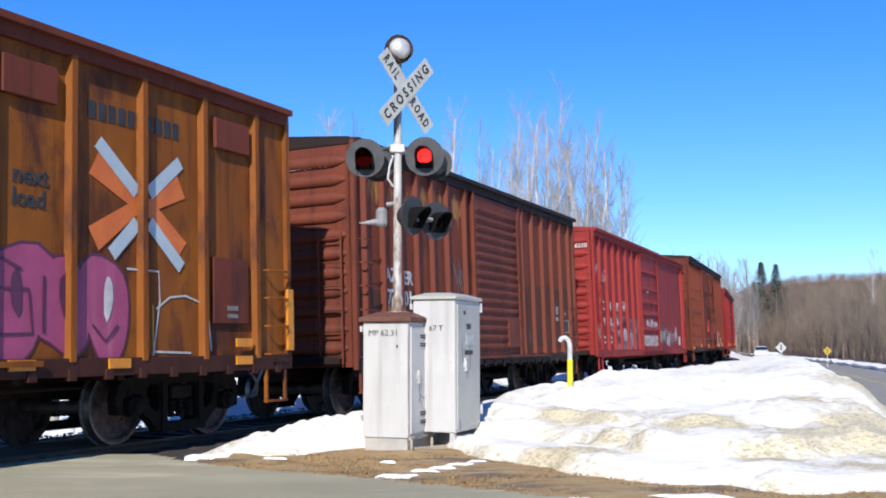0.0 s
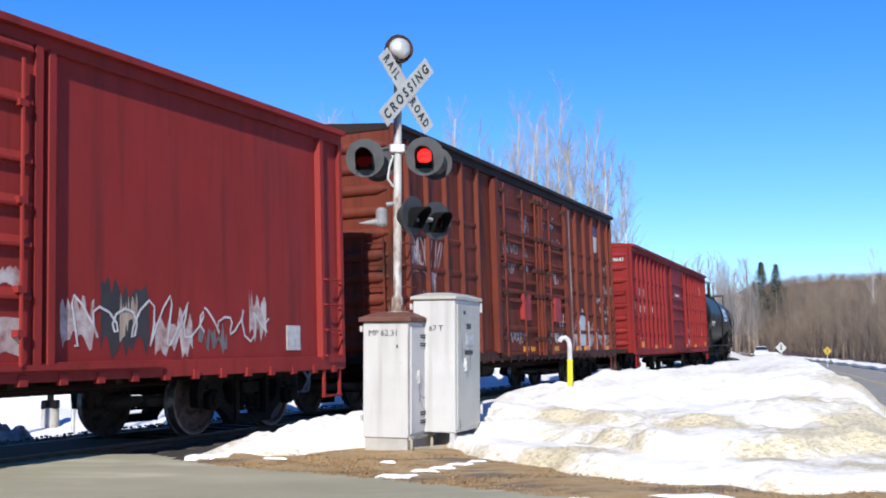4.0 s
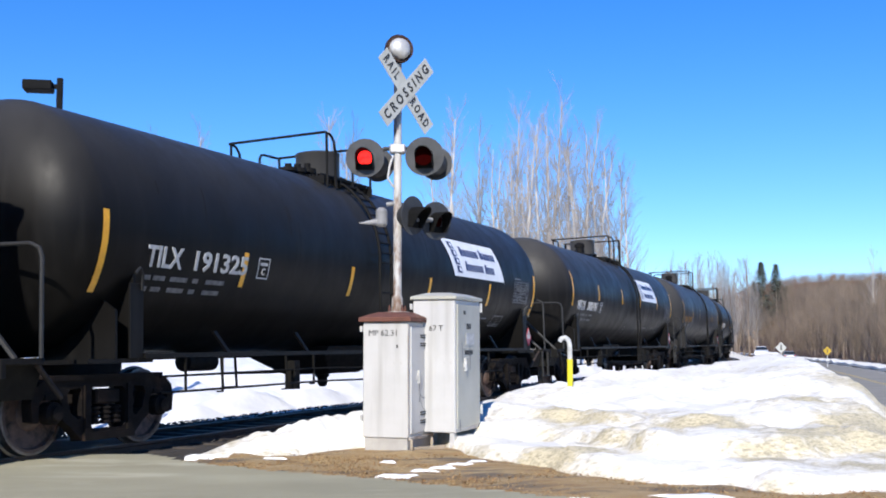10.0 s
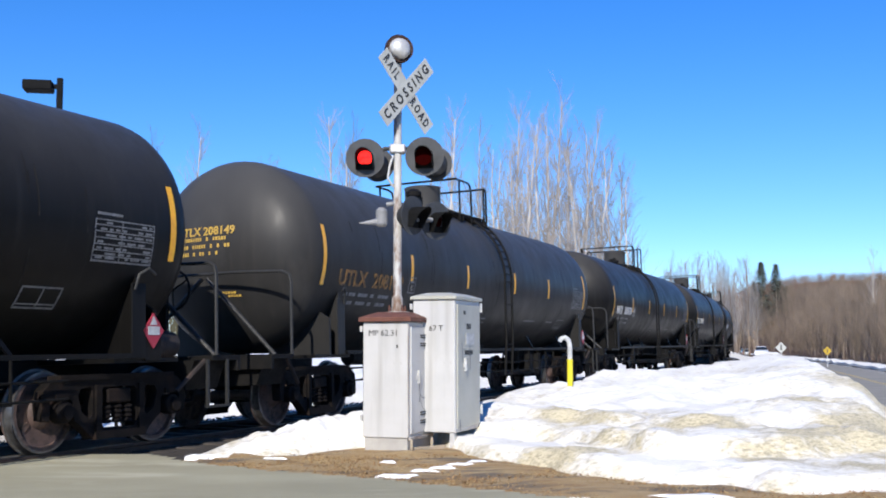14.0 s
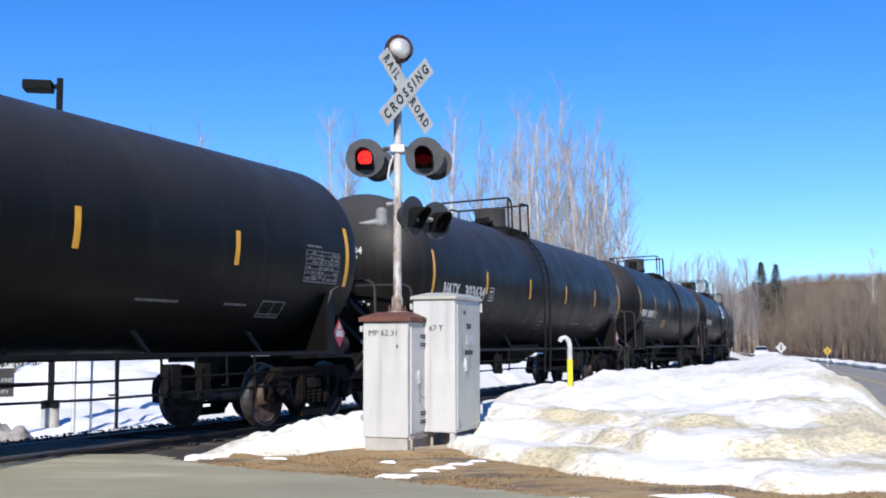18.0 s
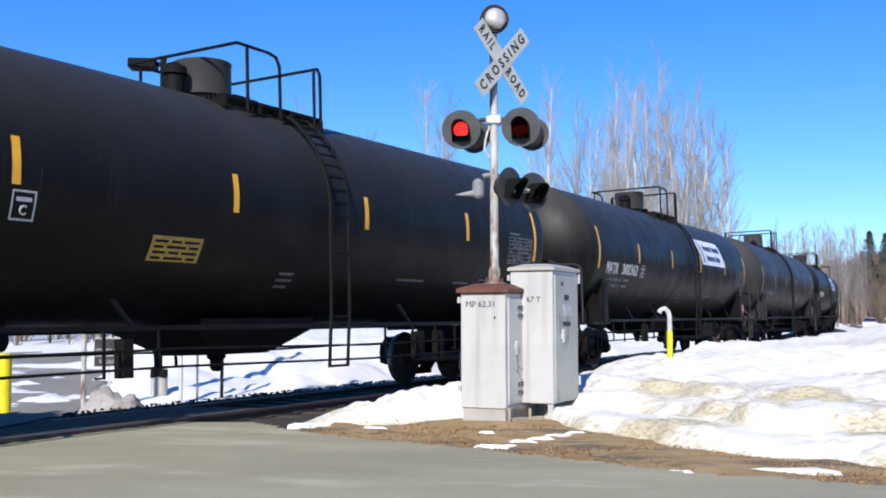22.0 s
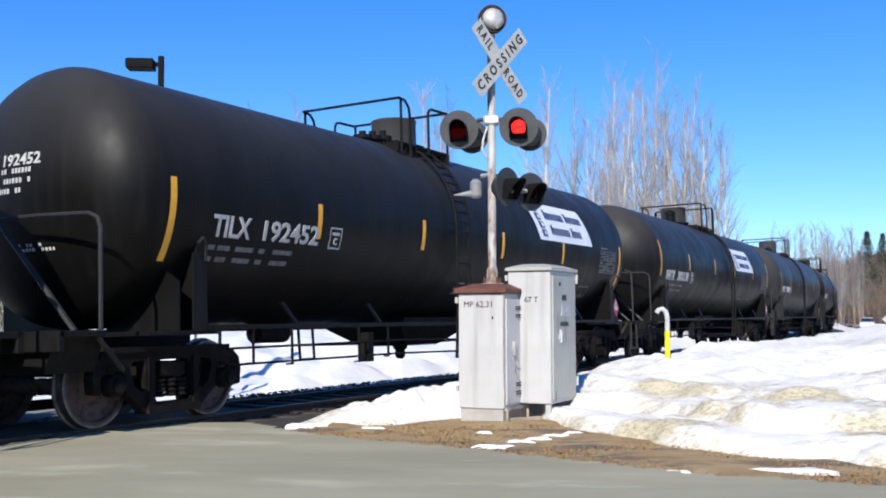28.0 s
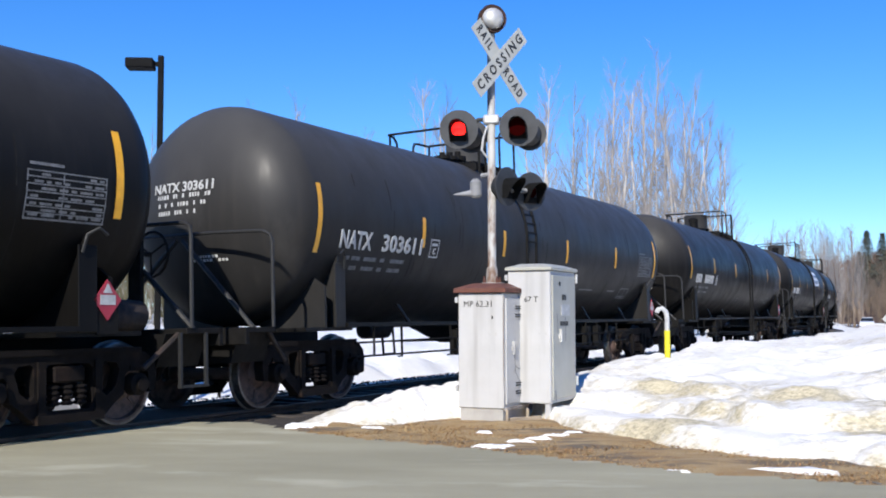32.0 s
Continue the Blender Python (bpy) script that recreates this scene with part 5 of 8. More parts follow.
    for k, (x0, x1, z0, z1, ink) in enumerate(((-2.1, -2.6, 1.05, 1.75, "sprayworn"), (-2.7, -3.5, 1.0, 2.0, "sprayblack"), (-3.0, -3.3, 1.2, 1.8, "cream"), (-3.6, -4.3, 1.0, 1.65, "sprayworn"), (-4.4, -5.0, 1.05, 1.5, "spraydark"), (-5.5, -5.9, 1.2, 1.95, "sprayworn"))):
        torn_patch(c, 50 + k, x0, x1, z0, z1, P[ink], y + 0.001 * k, 0.3)
    graffiti(c, 27, P["sprayw"], [(-2.2, 1.1, 2.4, 0.7, 7), (-4.6, 1.2, 1.4, 0.5, 4)], 0.03, y=y + 0.008)
    bm = bmesh.new()
    box(bm, -6.75, -6.4, SIDE - 0.042, SIDE - 0.03, 1.1, 1.45)
    part("stencil_panel", bm, M["white"], c, "small white stencil panel")
    bm = bmesh.new()
    box(bm, -0.02, 0.26, SIDE + 0.02, SIDE + 0.027, 2.94, 3.04)
    part("door_plaque", bm, M["white"], c, "white plaque on the door")
    end_marks(c, (0, "CNW 716210"), half, 4.0, M["white"], 0.85)
    out.append((c, -67.25, half - 1.75))
    # 4: rusty red with many rods, double door, white-tagged
    half = 7.65
    c = build_boxcar("tall rusty red boxcar with double doors and graffiti", half, 5.02, P["rust"], posts=[7.15, 6.29, 5.41, 4.57, 3.69, -2.85, -3.69, -4.57, -5.41, -6.29, -7.15], door=(-2.5, 2.6), rows=(1.5, 2.0, 2.57, 3.18, 3.63), sill=0.88, roof_mat=P["frame"], end_ribs=10, sill_mat=P["brownsill"])
    for x in (2.35, 1.1, 0.17, -0.15, -0.35, -0.93, -2.29):
        bm = bmesh.new()
        tube(bm, [(x, SIDE + 0.12, 0.9), (x, SIDE + 0.12, 4.7)], 0.028, 6)
        part("lock_rod", bm, P["rust"], c)
        for z in (1.25, 2.25, 2.85, 3.6, 4.5):
            bm = bmesh.new()
            box(bm, x - 0.07, x + 0.07, SIDE + 0.02, SIDE + 0.15, z, z + 0.09)
            part("rod_bracket", bm, P["brownsill"], c)
    for x in (-0.25, -2.62, 2.72):
        bm = bmesh.new()
        box(bm, x - 0.12, x + 0.12, SIDE - 0.04, SIDE + 0.10, 0.98, 4.72)
        part("door_post", bm, P["rust"], c, bevel=0.01)
    bm = bmesh.new()
    box(bm, -2.99, -2.80, SIDE - 0.04, SIDE + 0.06, 1.0, 4.7)
    part("peeled_post", bm, P["cream"], c, "post with peeled cream paint")
    for z in (1.5, 2.12, 2.32, 3.09, 3.64, 4.2):
        for x0, x1 in ((-2.4, -0.42), (-0.1, 2.5)):
            bm = bmesh.new()
            skin(bm, [[bm.verts.new((px, py, z + dz)) for py, dz in ((SIDE + 0.018, -0.04), (SIDE + 0.085, -0.01), (SIDE + 0.085, 0.05), (SIDE + 0.018, 0.09))] for px in (x0, x1)])
            part("door_bar", bm, P["rust"], c)
    for x0, x1 in ((-1.73, -1.25), (0.71, 1.2)):
        bm = bmesh.new()
        box(bm, x0, x1, SIDE + 0.02, SIDE + 0.125, 1.72, 2.31)
        part("placard_box", bm, P["placardred"], c, "bright red placard board", bevel=0.008)
    bm = bmesh.new()
    plate(bm, [(-5.66, SIDE - 0.036, 3.84), (-5.85, SIDE - 0.036, 3.78), (-6.04, SIDE - 0.036, 3.84), (-6.12, SIDE - 0.036, 4.26), (-5.58, SIDE - 0.036, 4.26)], (0, 1, 0), 0.006)
    part("shield_emblem", bm, M["white"], c, "white and blue shield emblem")
    bm = bmesh.new()
    plate(bm, [(-5.58, SIDE - 0.036, 4.27), (-6.12, SIDE - 0.036, 4.27), (-6.1, SIDE - 0.036, 4.5), (-5.85, SIDE - 0.036, 4.58), (-5.6, SIDE - 0.036, 4.5)], (0, 1, 0), 0.006)
    part("shield_band", bm, M["navy"], c)
    yd, yw = SIDE + 0.0235, SIDE - 0.034
    graffiti(c, 31, P["sprayworn"], [(7.4, 1.1, 2.4, 0.9, 8), (7.2, 2.2, 1.6, 1.3, 6), (5.0, 1.1, 1.2, 0.9, 5), (-3.1, 1.05, 0.6, 0.8, 5), (-4.9, 1.05, 0.8, 0.8, 6), (-5.9, 1.05, 1.3, 0.6, 6)], 0.035, y=yw)
    graffiti(c, 32, P["sprayw"], [(-5.8, 2.3, 0.9, 0.35, 4), (-6.7, 2.55, 0.9, 0.4, 4), (-6.1, 2.0, 0.5, 0.3, 3), (-6.7, 1.7, 0.5, 0.6, 4), (-6.5, 3.2, 0.9, 0.3, 3), (-5.7, 1.25, 1.3, 0.3, 7)], 0.03, y=yw + 0.002)
    graffiti(c, 33, P["pale"], [(0.75, 2.75, 0.16, 0.8, 2), (-1.3, 4.0, 0.4, 0.4, 4), (-1.5, 3.45, 0.7, 0.4, 4), (0.9, 3.4, 0.4, 0.9, 3), (2.2, 2.6, 0.8, 1.2, 4), (-0.6, 3.9, 0.2, 0.7, 3)], 0.02, y=yd)
    graffiti(c, 34, P["sprayw"], [(-1.0, 1.15, 0.8, 0.45, 8), (-1.1, 1.25, 0.6, 0.35, 7), (1.9, 1.15, 1.0, 0.4, 6), (-1.9, 1.2, 0.4, 0.8, 3), (-1.5, 2.5, 0.3, 0.5, 2)], 0.028, y=yd + 0.002)
    for k, (x0, x1, z0, z1) in enumerate(((7.1, 6.35, 1.0, 2.2), (6.2, 5.5, 1.0, 1.9), (5.3, 4.7, 1.0, 1.7), (7.1, 6.5, 2.4, 3.1), (6.2, 5.9, 2.0, 2.9))):
        torn_patch(c, 80 + k, x0, x1, z0, z1, P["sprayworn"], yw - 0.003, 0.55)
    tags(c, (7.3,), 0.92, 0.5, 0.12)
    torn_patch(c, 61, -3.0, -5.2, 1.0, 1.55, P["sprayworn"], yw - 0.002, 0.35)
    bm = bmesh.new()
    bm.faces.new([bm.verts.new((x, yw + 0.004, z)) for x, z in ((-4.02, 1.12), (-4.5, 1.12), (-4.48, 1.65), (-4.62, 1.82), (-4.42, 1.95), (-4.25, 2.15), (-4.08, 1.95), (-3.9, 1.82), (-4.04, 1.65))])
    part("graffiti_figure", bm, P["pale"], c, "pale blue spade-shaped graffiti figure")
    for x in (-3.78, -4.72):
        bm = bmesh.new()
        box(bm, x - 0.08, x + 0.08, yw - 0.004, yw + 0.005, 1.02, 1.85)
        part("graffiti_bar", bm, P["sprayw"], c, "white spray-painted bar")
    over_posts(c, (-3.69, -4.57), 1.0, 1.8, P["sprayw"], 0.035)
    over_posts(c, (-5.41, -6.29), 1.0, 1.5, P["sprayworn"], 0.035)
    fat_letters(c, [[(-5.0, 1.1), (-5.1, 1.6), (-5.3, 1.2)], [(-5.6, 1.1), (-5.7, 1.55)], [(-5.95, 1.5), (-6.15, 1.15)]], P["spraydark"], P["sprayw"], yw + 0.002, 0.07, 0.03)
    tags(c, (-4.25, -1.45, 0.9), 1.0, 0.36, 0.12)
    tags(c, (-6.6, -3.4, 0.4, 4.2), 1.0)
    out.append((c, -49.75, half - 1.75))
    # 5: deep red, long
    half = 9.3
    c = build_boxcar("deep red boxcar with vertical posts and yellow reflectors", half, 4.45, P["deepred"], posts=[8.45, 7.65, 6.85, 6.07, 5.19, 4.35, 3.51, 2.7, -2.49, -3.55, -4.37, -5.19, -5.99, -6.79, -7.63, -8.45], door=(-1.71, 1.47), rows=(1.5, 2.09, 2.69, 3.35), sill=0.88, end_ribs=8, door_ribs=(1.5, 2.1, 2.55, 2.95, 3.5))
    side_marks(c, [(2, 8.05, 2.93, 0.26), (2, 7.25, 2.93, 0.26), ("759", 8.05, 2.34, 0.24), ("641", 7.24, 2.34, 0.24), (6, 8.12, 1.5, 0.07), (5, 7.3, 1.5, 0.07), (6, 8.12, 1.36, 0.07), (5, 7.3, 1.36, 0.07), (4, -8.05, 2.34, 0.09), (3, -8.1, 2.2, 0.09), (3, -6.5, 1.05, 0.06), (4, -0.1, 2.2, 0.06), (3, 0.3, 1.75, 0.06), (3, 0.3, 1.65, 0.06), (3, -2.1, 1.05, 0.05)], M["white"])
    bm = bmesh.new()
    lathe(bm, (-7.22, SIDE - 0.04, 3.63), (0, 1, 0), [(0, 0.30), (0.012, 0.30)], 28)
    em = part("round_emblem", bm, M["white"], c, "round white emblem with a cross")
    bm = bmesh.new()
    lathe(bm, (-7.22, SIDE - 0.028, 3.63), (0, 1, 0), [(0, 0.25), (0.004, 0.25)], 28)
    part("emblem_field", bm, M["white"], em)
    bm = bmesh.new()
    box(bm, -7.245, -7.195, SIDE - 0.024, SIDE - 0.018, 3.39, 3.87)
    box(bm, -7.45, -6.99, SIDE - 0.024, SIDE - 0.0175, 3.61, 3.65)
    part("emblem_cross", bm, P["deepred"], em)
    block_tags(c, 47, P["sprayworn"], [(-3.14, 1.74, 0.66, 0.17, 4), (-4.05, 1.74, 0.5, 0.15, 4)], 0.024)
    block_tags(c, 43, P["sprayw"], [(-3.14, 1.24, 0.62, 0.27, 4)], 0.05)
    graffiti(c, 41, P["sprayworn"], [(-2.95, 1.0, 0.4, 0.05, 1), (-3.9, 1.52, 0.3, 0.09, 1), (-3.0, 1.52, 0.36, 0.09, 1), (9.0, 2.2, 0.4, 0.5, 2)], 0.026)
    side_marks(c, [(13, -0.1, 3.12, 0.09)], M["white"], SIDE + 0.024)
    tags(c, (8.05,), 1.04, 0.36, 0.2)
    tags(c, (5.5, 2.3, -2.1, -4.77), 1.0, 0.36, 0.12)
    tags(c, (-8.13,), 1.04, 0.3, 0.18)
    bm = bmesh.new()
    for x0, x1, z0, z1 in ((6.0, 6.22, 2.26, 2.28), (6.0, 6.22, 2.5, 2.52), (6.0, 6.02, 2.26, 2.52), (6.2, 6.22, 2.26, 2.52), (6.08, 6.15, 2.32, 2.46)):
        box(bm, x0 - 0.5, x1 - 0.5, SIDE - 0.04, SIDE - 0.03, z0, z1)
    part("stencil_box", bm, M["white"], c)
    bm = bmesh.new()
    box(bm, -7.45, -7.08, SIDE - 0.04, SIDE - 0.03, 1.55, 1.88)
    sp = part("stencil_panel", bm, M["ink"], c, "black stencil panel with white frame")
    bm = bmesh.new()
    for x0, x1, z0, z1 in ((-7.47, -7.06, 1.53, 1.55), (-7.47, -7.06, 1.88, 1.90), (-7.47, -7.45, 1.55, 1.88), (-7.08, -7.06, 1.55, 1.88)):
        box(bm, x0, x1, SIDE - 0.04, SIDE - 0.028, z0, z1)
    for x0, z0 in ((-7.36, 1.64), (-7.27, 1.66), (-7.18, 1.64)):
        box(bm, x0, x0 + 0.03, SIDE - 0.031, SIDE - 0.027, z0, z0 + 0.16)
    part("panel_frame", bm, M["white"], sp)
    end_marks(c, (4, "759641"), half, 3.95, M["white"], 1.05)
    out.append((c, -30.0, half - 1.9))
    return out


BOXCARS = build_boxcars()
_makes = {}
TANK_CARS = []
for _words, _b, _shift, _ink, _stripes, _off, _dust in TANKS:
    if _b in _makes:
        _car = copy_thing(_makes[_b], Matrix())
    else:
        _car = build_tank_car(_b)
    TANK_CARS.append(_car)
    _makes.setdefault(_b, _car)
for _car, (_words, _b, _shift, _ink, _stripes, _off, _dust) in zip(TANK_CARS, TANKS):
    dress_tank_car(_car, _words, _shift, _ink, _stripes, _off)
    if _shift is not None:
        _car["label"] = "black tank car with a white banner on its side"
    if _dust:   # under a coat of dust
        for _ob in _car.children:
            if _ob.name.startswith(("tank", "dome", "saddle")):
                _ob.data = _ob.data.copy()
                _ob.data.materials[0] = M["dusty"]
        _car["label"] = "dusty dark grey tank car with " + ("yellow" if _ink == "oldgold" else "worn white") + " lettering"
TANK_PLACES = (-10.28, 7.86, 26.15, 44.24, 62.20, 80.2, 98.07, 116.15, 134.08, 152.02, 169.95, 188.15, 206.2, 224.25)
TRAIN = BOXCARS + [(c, s, 6.87) for c, s in zip(TANK_CARS, TANK_PLACES)]


# ---- ground, roads, snow ----
def smooth(x, a, b):
    u = np.clip((np.asarray(x, float) - a) / (b - a), 0, 1)
    return u * u * (3 - 2 * u)


def wavy(x, y, scale, seed=0.0):
    """Cheap rolling noise for arrays, about -1 to 1."""
    x, y = np.asarray(x) / scale + seed, np.asarray(y) / scale - 1.7 * seed
    return (np.sin(1.3 * x + 0.7 * y) + np.sin(-0.8 * x + 1.7 * y + 1.3) + 0.6 * np.sin(2.9 * x + 1.1 * y + 2.1) + 0.6 * np.sin(1.9 * x - 3.1 * y + 0.4) + 0.4 * np.sin(5.3 * x + 4.1 * y)) / 3.0


def lattice(x, y, scale, seed=0, octaves=3):
    """Fractal value noise for arrays, about -1 to 1."""
    out, amp, tot = np.zeros(np.shape(x)), 1.0, 0.0
    for o in range(octaves):
        u, v = np.asarray(x) / scale * 2 ** o + 31.7 * seed, np.asarray(y) / scale * 2 ** o + 17.3 * seed
        i, j = np.floor(u), np.floor(v)
        fu, fv = u - i, v - j
        fu, fv = fu * fu * (3 - 2 * fu), fv * fv * (3 - 2 * fv)

        def h(a, b):
            k = np.sin(a * 127.1 + b * 311.7 + seed * 74.7) * 43758.5453
            return 2 * (k - np.floor(k)) - 1
        out += amp * ((h(i, j) * (1 - fu) + h(i + 1, j) * fu) * (1 - fv) + (h(i, j + 1) * (1 - fu) + h(i + 1, j + 1) * fu) * fv)
        tot, amp = tot + amp, amp * 0.5
    return out / tot * 1.3


def road_x(y):
    """The highway's centre line: x at y."""
    y = np.asarray(y, float)
    return 28.5 + 0.275 * (y - 69) - 0.00045 * np.maximum(y - 69, 0) ** 2


def road_z(y):
    """The highway drops away from the crossing."""
    return -1.5 * smooth(y, 5, 42)


def bank_x(y):
    """The foot line of the snow bank on the highway's side."""
    y = np.asarray(y, float)
    return 6.75 + 0.28 * (y - 15.1) - 0.0006 * np.maximum(y - 45, 0) ** 2


def edge_y(x):
    """The near road's far edge: y at x."""
    return np.interp(x, [-9, -5.6, -3.43, -2.62, -1.77, -0.82, 0.22, 1.29, 2.52, 6, 40], [12.3, 12.5, 12.3, 11.4, 10.72, 10.14, 9.27, 8.56, 8.15, 7.6, 7.0])


def land(x, y):
    """Height of the bare ground, with the snow field beyond the track."""
    s, n = track_coords(x, y)
    z = np.full(x.shape, -0.12)
    z -= 0.42 * smooth(-n, 2.0, 3.1)
    rise = smooth(-n, 4.2, 9.5) * smooth(s - 1.7 - 1.06 * np.maximum(-n - 4.8, 0) + 0.9 * lattice(x, y, 1.6, 2), 0, 2.6)
    z += rise * (0.95 + 0.42 * lattice(x, y, 3.0, 3) + 0.20 * lattice(x, y, 0.9, 1))
    low = np.exp(-((n + 3.6) / 0.75) ** 2) * smooth(s + 0.5 * (n + 3.0), 4.6, 6.0)
    z += low * (0.66 + 0.30 * lattice(x, y, 1.1, 6))
    z += smooth(-n, 4.6, 6.0) * smooth(s, -8, 0) * (0.16 * lattice(x, y, 1.3, 14) + 0.10 * lattice(x, y, 0.45, 15))
    z += road_z(y) * smooth(x - bank_x(y), -0.3, 2.6)
    far = np.hypot(x, y)
    right = smooth(x - road_x(y), 5, 30)
    z += right * 12 * smooth(far, 80, 330)
    z += (23.5 + 1.2 * wavy(x, y, 60, 3)) * smooth(far, 300, 600) * smooth(np.arctan2(x, y), 0.18, 0.335) * np.where(y > 0, 1, 0)
    z += smooth(-n, 25, 70) * 1.5
    return z


def sheet(name, xs, ys, height, material, label, kind="structure", keep=None, smooth_shade=True):
    X, Y = np.meshgrid(xs, ys, indexing="ij")
    Z = height(X, Y)
    nx, ny = X.shape
    idx = np.arange(nx * ny).reshape(nx, ny)
    faces = np.stack([idx[:-1, :-1], idx[1:, :-1], idx[1:, 1:], idx[:-1, 1:]], -1).reshape(-1, 4)
    if keep is not None:
        k = keep(X, Y).ravel()
        faces = faces[k[faces].any(1)]
    me = bpy.data.meshes.new(name)
    me.from_pydata(np.stack([X, Y, Z], -1).reshape(-1, 3).tolist(), [], faces.tolist())
    me.materials.append(material)
    if smooth_shade:
        me.shade_smooth()
    return tagged(new(name, me), label, name.replace("_", " "), kind=kind)


def steps(*spans):
    """Grid lines: spans of (start, end, step)."""
    out = []
    for a, b, d in spans:
        out += list(np.arange(a, b, d))
    return np.array(out + [spans[-1][1]])


ground = sheet("ground", steps((-1500, -300, 150), (-300, -60, 15), (-60, -14, 2), (-14, 8, 0.25), (8, 14, 0.5), (14, 60, 2), (60, 320, 10), (320, 1500, 120)),
      steps((-900, -60, 120), (-60, 4, 4), (4, 12, 0.5), (12, 34, 0.25), (34, 40, 0.5), (40, 80, 2), (80, 340, 8), (340, 2000, 110)), land, M["snow"], "snow-covered ground with rolling drifts beyond the track")

M["litter"] = mat("leaf_litter", (0.09, 0.052, 0.032), (0.125, 0.073, 0.045), 0.06, 0.95)
ground.data.materials.append(M["litter"])
_c = np.empty(len(ground.data.polygons) * 3)
ground.data.polygons.foreach_get("center", _c)
_c = _c.reshape(-1, 3)
ground.data.polygons.foreach_set("material_index", ((_c[:, 1] > 45) & (_c[:, 0] > road_x(_c[:, 1]) + 7) | (_c[:, 1] > 170) & (_c[:, 0] > -60)).astype(int))


# near road and junction in grey asphalt
def asphalt_keep(X, Y):
    s, n = track_coords(X, Y)
    near = (Y < edge_y(X) + 0.07 * wavy(X, Y, 0.5, 2)) & (n > 0.86)
    return near


def asphalt_height(X, Y):
    return np.full(X.shape, -0.02) + 0.012 * wavy(X, Y, 2.5)


sheet("road", steps((-40, -8, 1.0), (-8, 4, 0.12), (4, 60, 1.0)), steps((-60, 4, 2.0), (4, 14, 0.12)), asphalt_height, M["asphalt"], "worn pale grey asphalt road at the crossing", keep=asphalt_keep)
# lot and road beyond the track
M["roadgrey"] = mat("highway_asphalt", (0.22, 0.21, 0.185), (0.27, 0.255, 0.225), 0.5, 0.9, bump=0.2, fine=30, gloss=0.08)


def lot_height(X, Y):
    return -0.47 * smooth(-track_coords(X, Y)[1], 1.9, 3.1)


def lot_keep(X, Y):
    s, n = track_coords(X, Y)
    return (n < -0.95) & (n > -34) & (s < np.where(n > -4.4, -2.0, 1.6 + 1.06 * np.maximum(-n - 4.8, 0))) & (s > -40)


sheet("lot_asphalt", steps((-80, -30, 2.0), (-30, -4, 0.4)), steps((-10, 12, 1.0), (12, 30, 0.4), (30, 80, 2.0)), lot_height, M["roadgrey"], "grey asphalt lot beyond the track", keep=lot_keep)


def ribbon(name, line, half0, half1, z, material, label, thick=0.03, kind="structure", parent=None):
    """A strip along a line of (x, y), from half0 to half1 to its right."""
    bm = bmesh.new()
    rows = []
    lift = z if callable(z) else (lambda _y: z)
    for i, p in enumerate(line):
        a, b = line[max(i - 1, 0)], line[min(i + 1, len(line) - 1)]
        d = Vector((b[0] - a[0], b[1] - a[1])).normalized()
        r = Vector((d.y, -d.x))
        rows.append([bm.verts.new((p[0] + r.x * o, p[1] + r.y * o, zz)) for o, zz in ((half0, lift(p[1])), (half1, lift(p[1])), (half1, lift(p[1]) - thick), (half0, lift(p[1]) - thick))])
    skin(bm, rows)
    ob = part(name, bm, material, parent)
    return tagged(ob, label, name.replace("_", " "), kind=kind) if kind else ob


HIGHWAY = [(float(road_x(y)), float(y)) for y in np.arange(7, 320, 3.0)]
M["paintline"] = mat("yellow_road_paint", (0.50, 0.36, 0.10), (0.38, 0.29, 0.12), 2, 0.8)
ribbon("highway", HIGHWAY, -4.6, 4.4, lambda y: float(road_z(y)), M["roadgrey"], "grey highway running beside the track")
for o in (-0.17, 0.07):
    ribbon("centre_line", HIGHWAY, o, o + 0.10, lambda y: float(road_z(y)) + 0.006, M["paintline"], "yellow centre line on the highway", 0.004)
ribbon("edge_line", HIGHWAY, 3.7, 3.82, lambda y: float(road_z(y)) + 0.006, M["white"], "white edge line on the highway", 0.004)

# dead grass and gravel verge round the signal
sheet("verge", steps((-4.4, 9, 0.15)), steps((7.4, 17, 0.15)), lambda X, Y: -0.055 + 0.02 * wavy(X, Y, 0.6) + 0.012 * wavy(X, Y, 0.22, 5) - 0.09 * (Y < edge_y(X) + 0.03), M["grass"], "flattened dead brown grass verge with gravel",
      keep=lambda X, Y: (Y > edge_y(X) - 0.1) & (track_coords(X, Y)[1] > 2.3 + 0.15 * wavy(X, Y, 0.4, 2)))


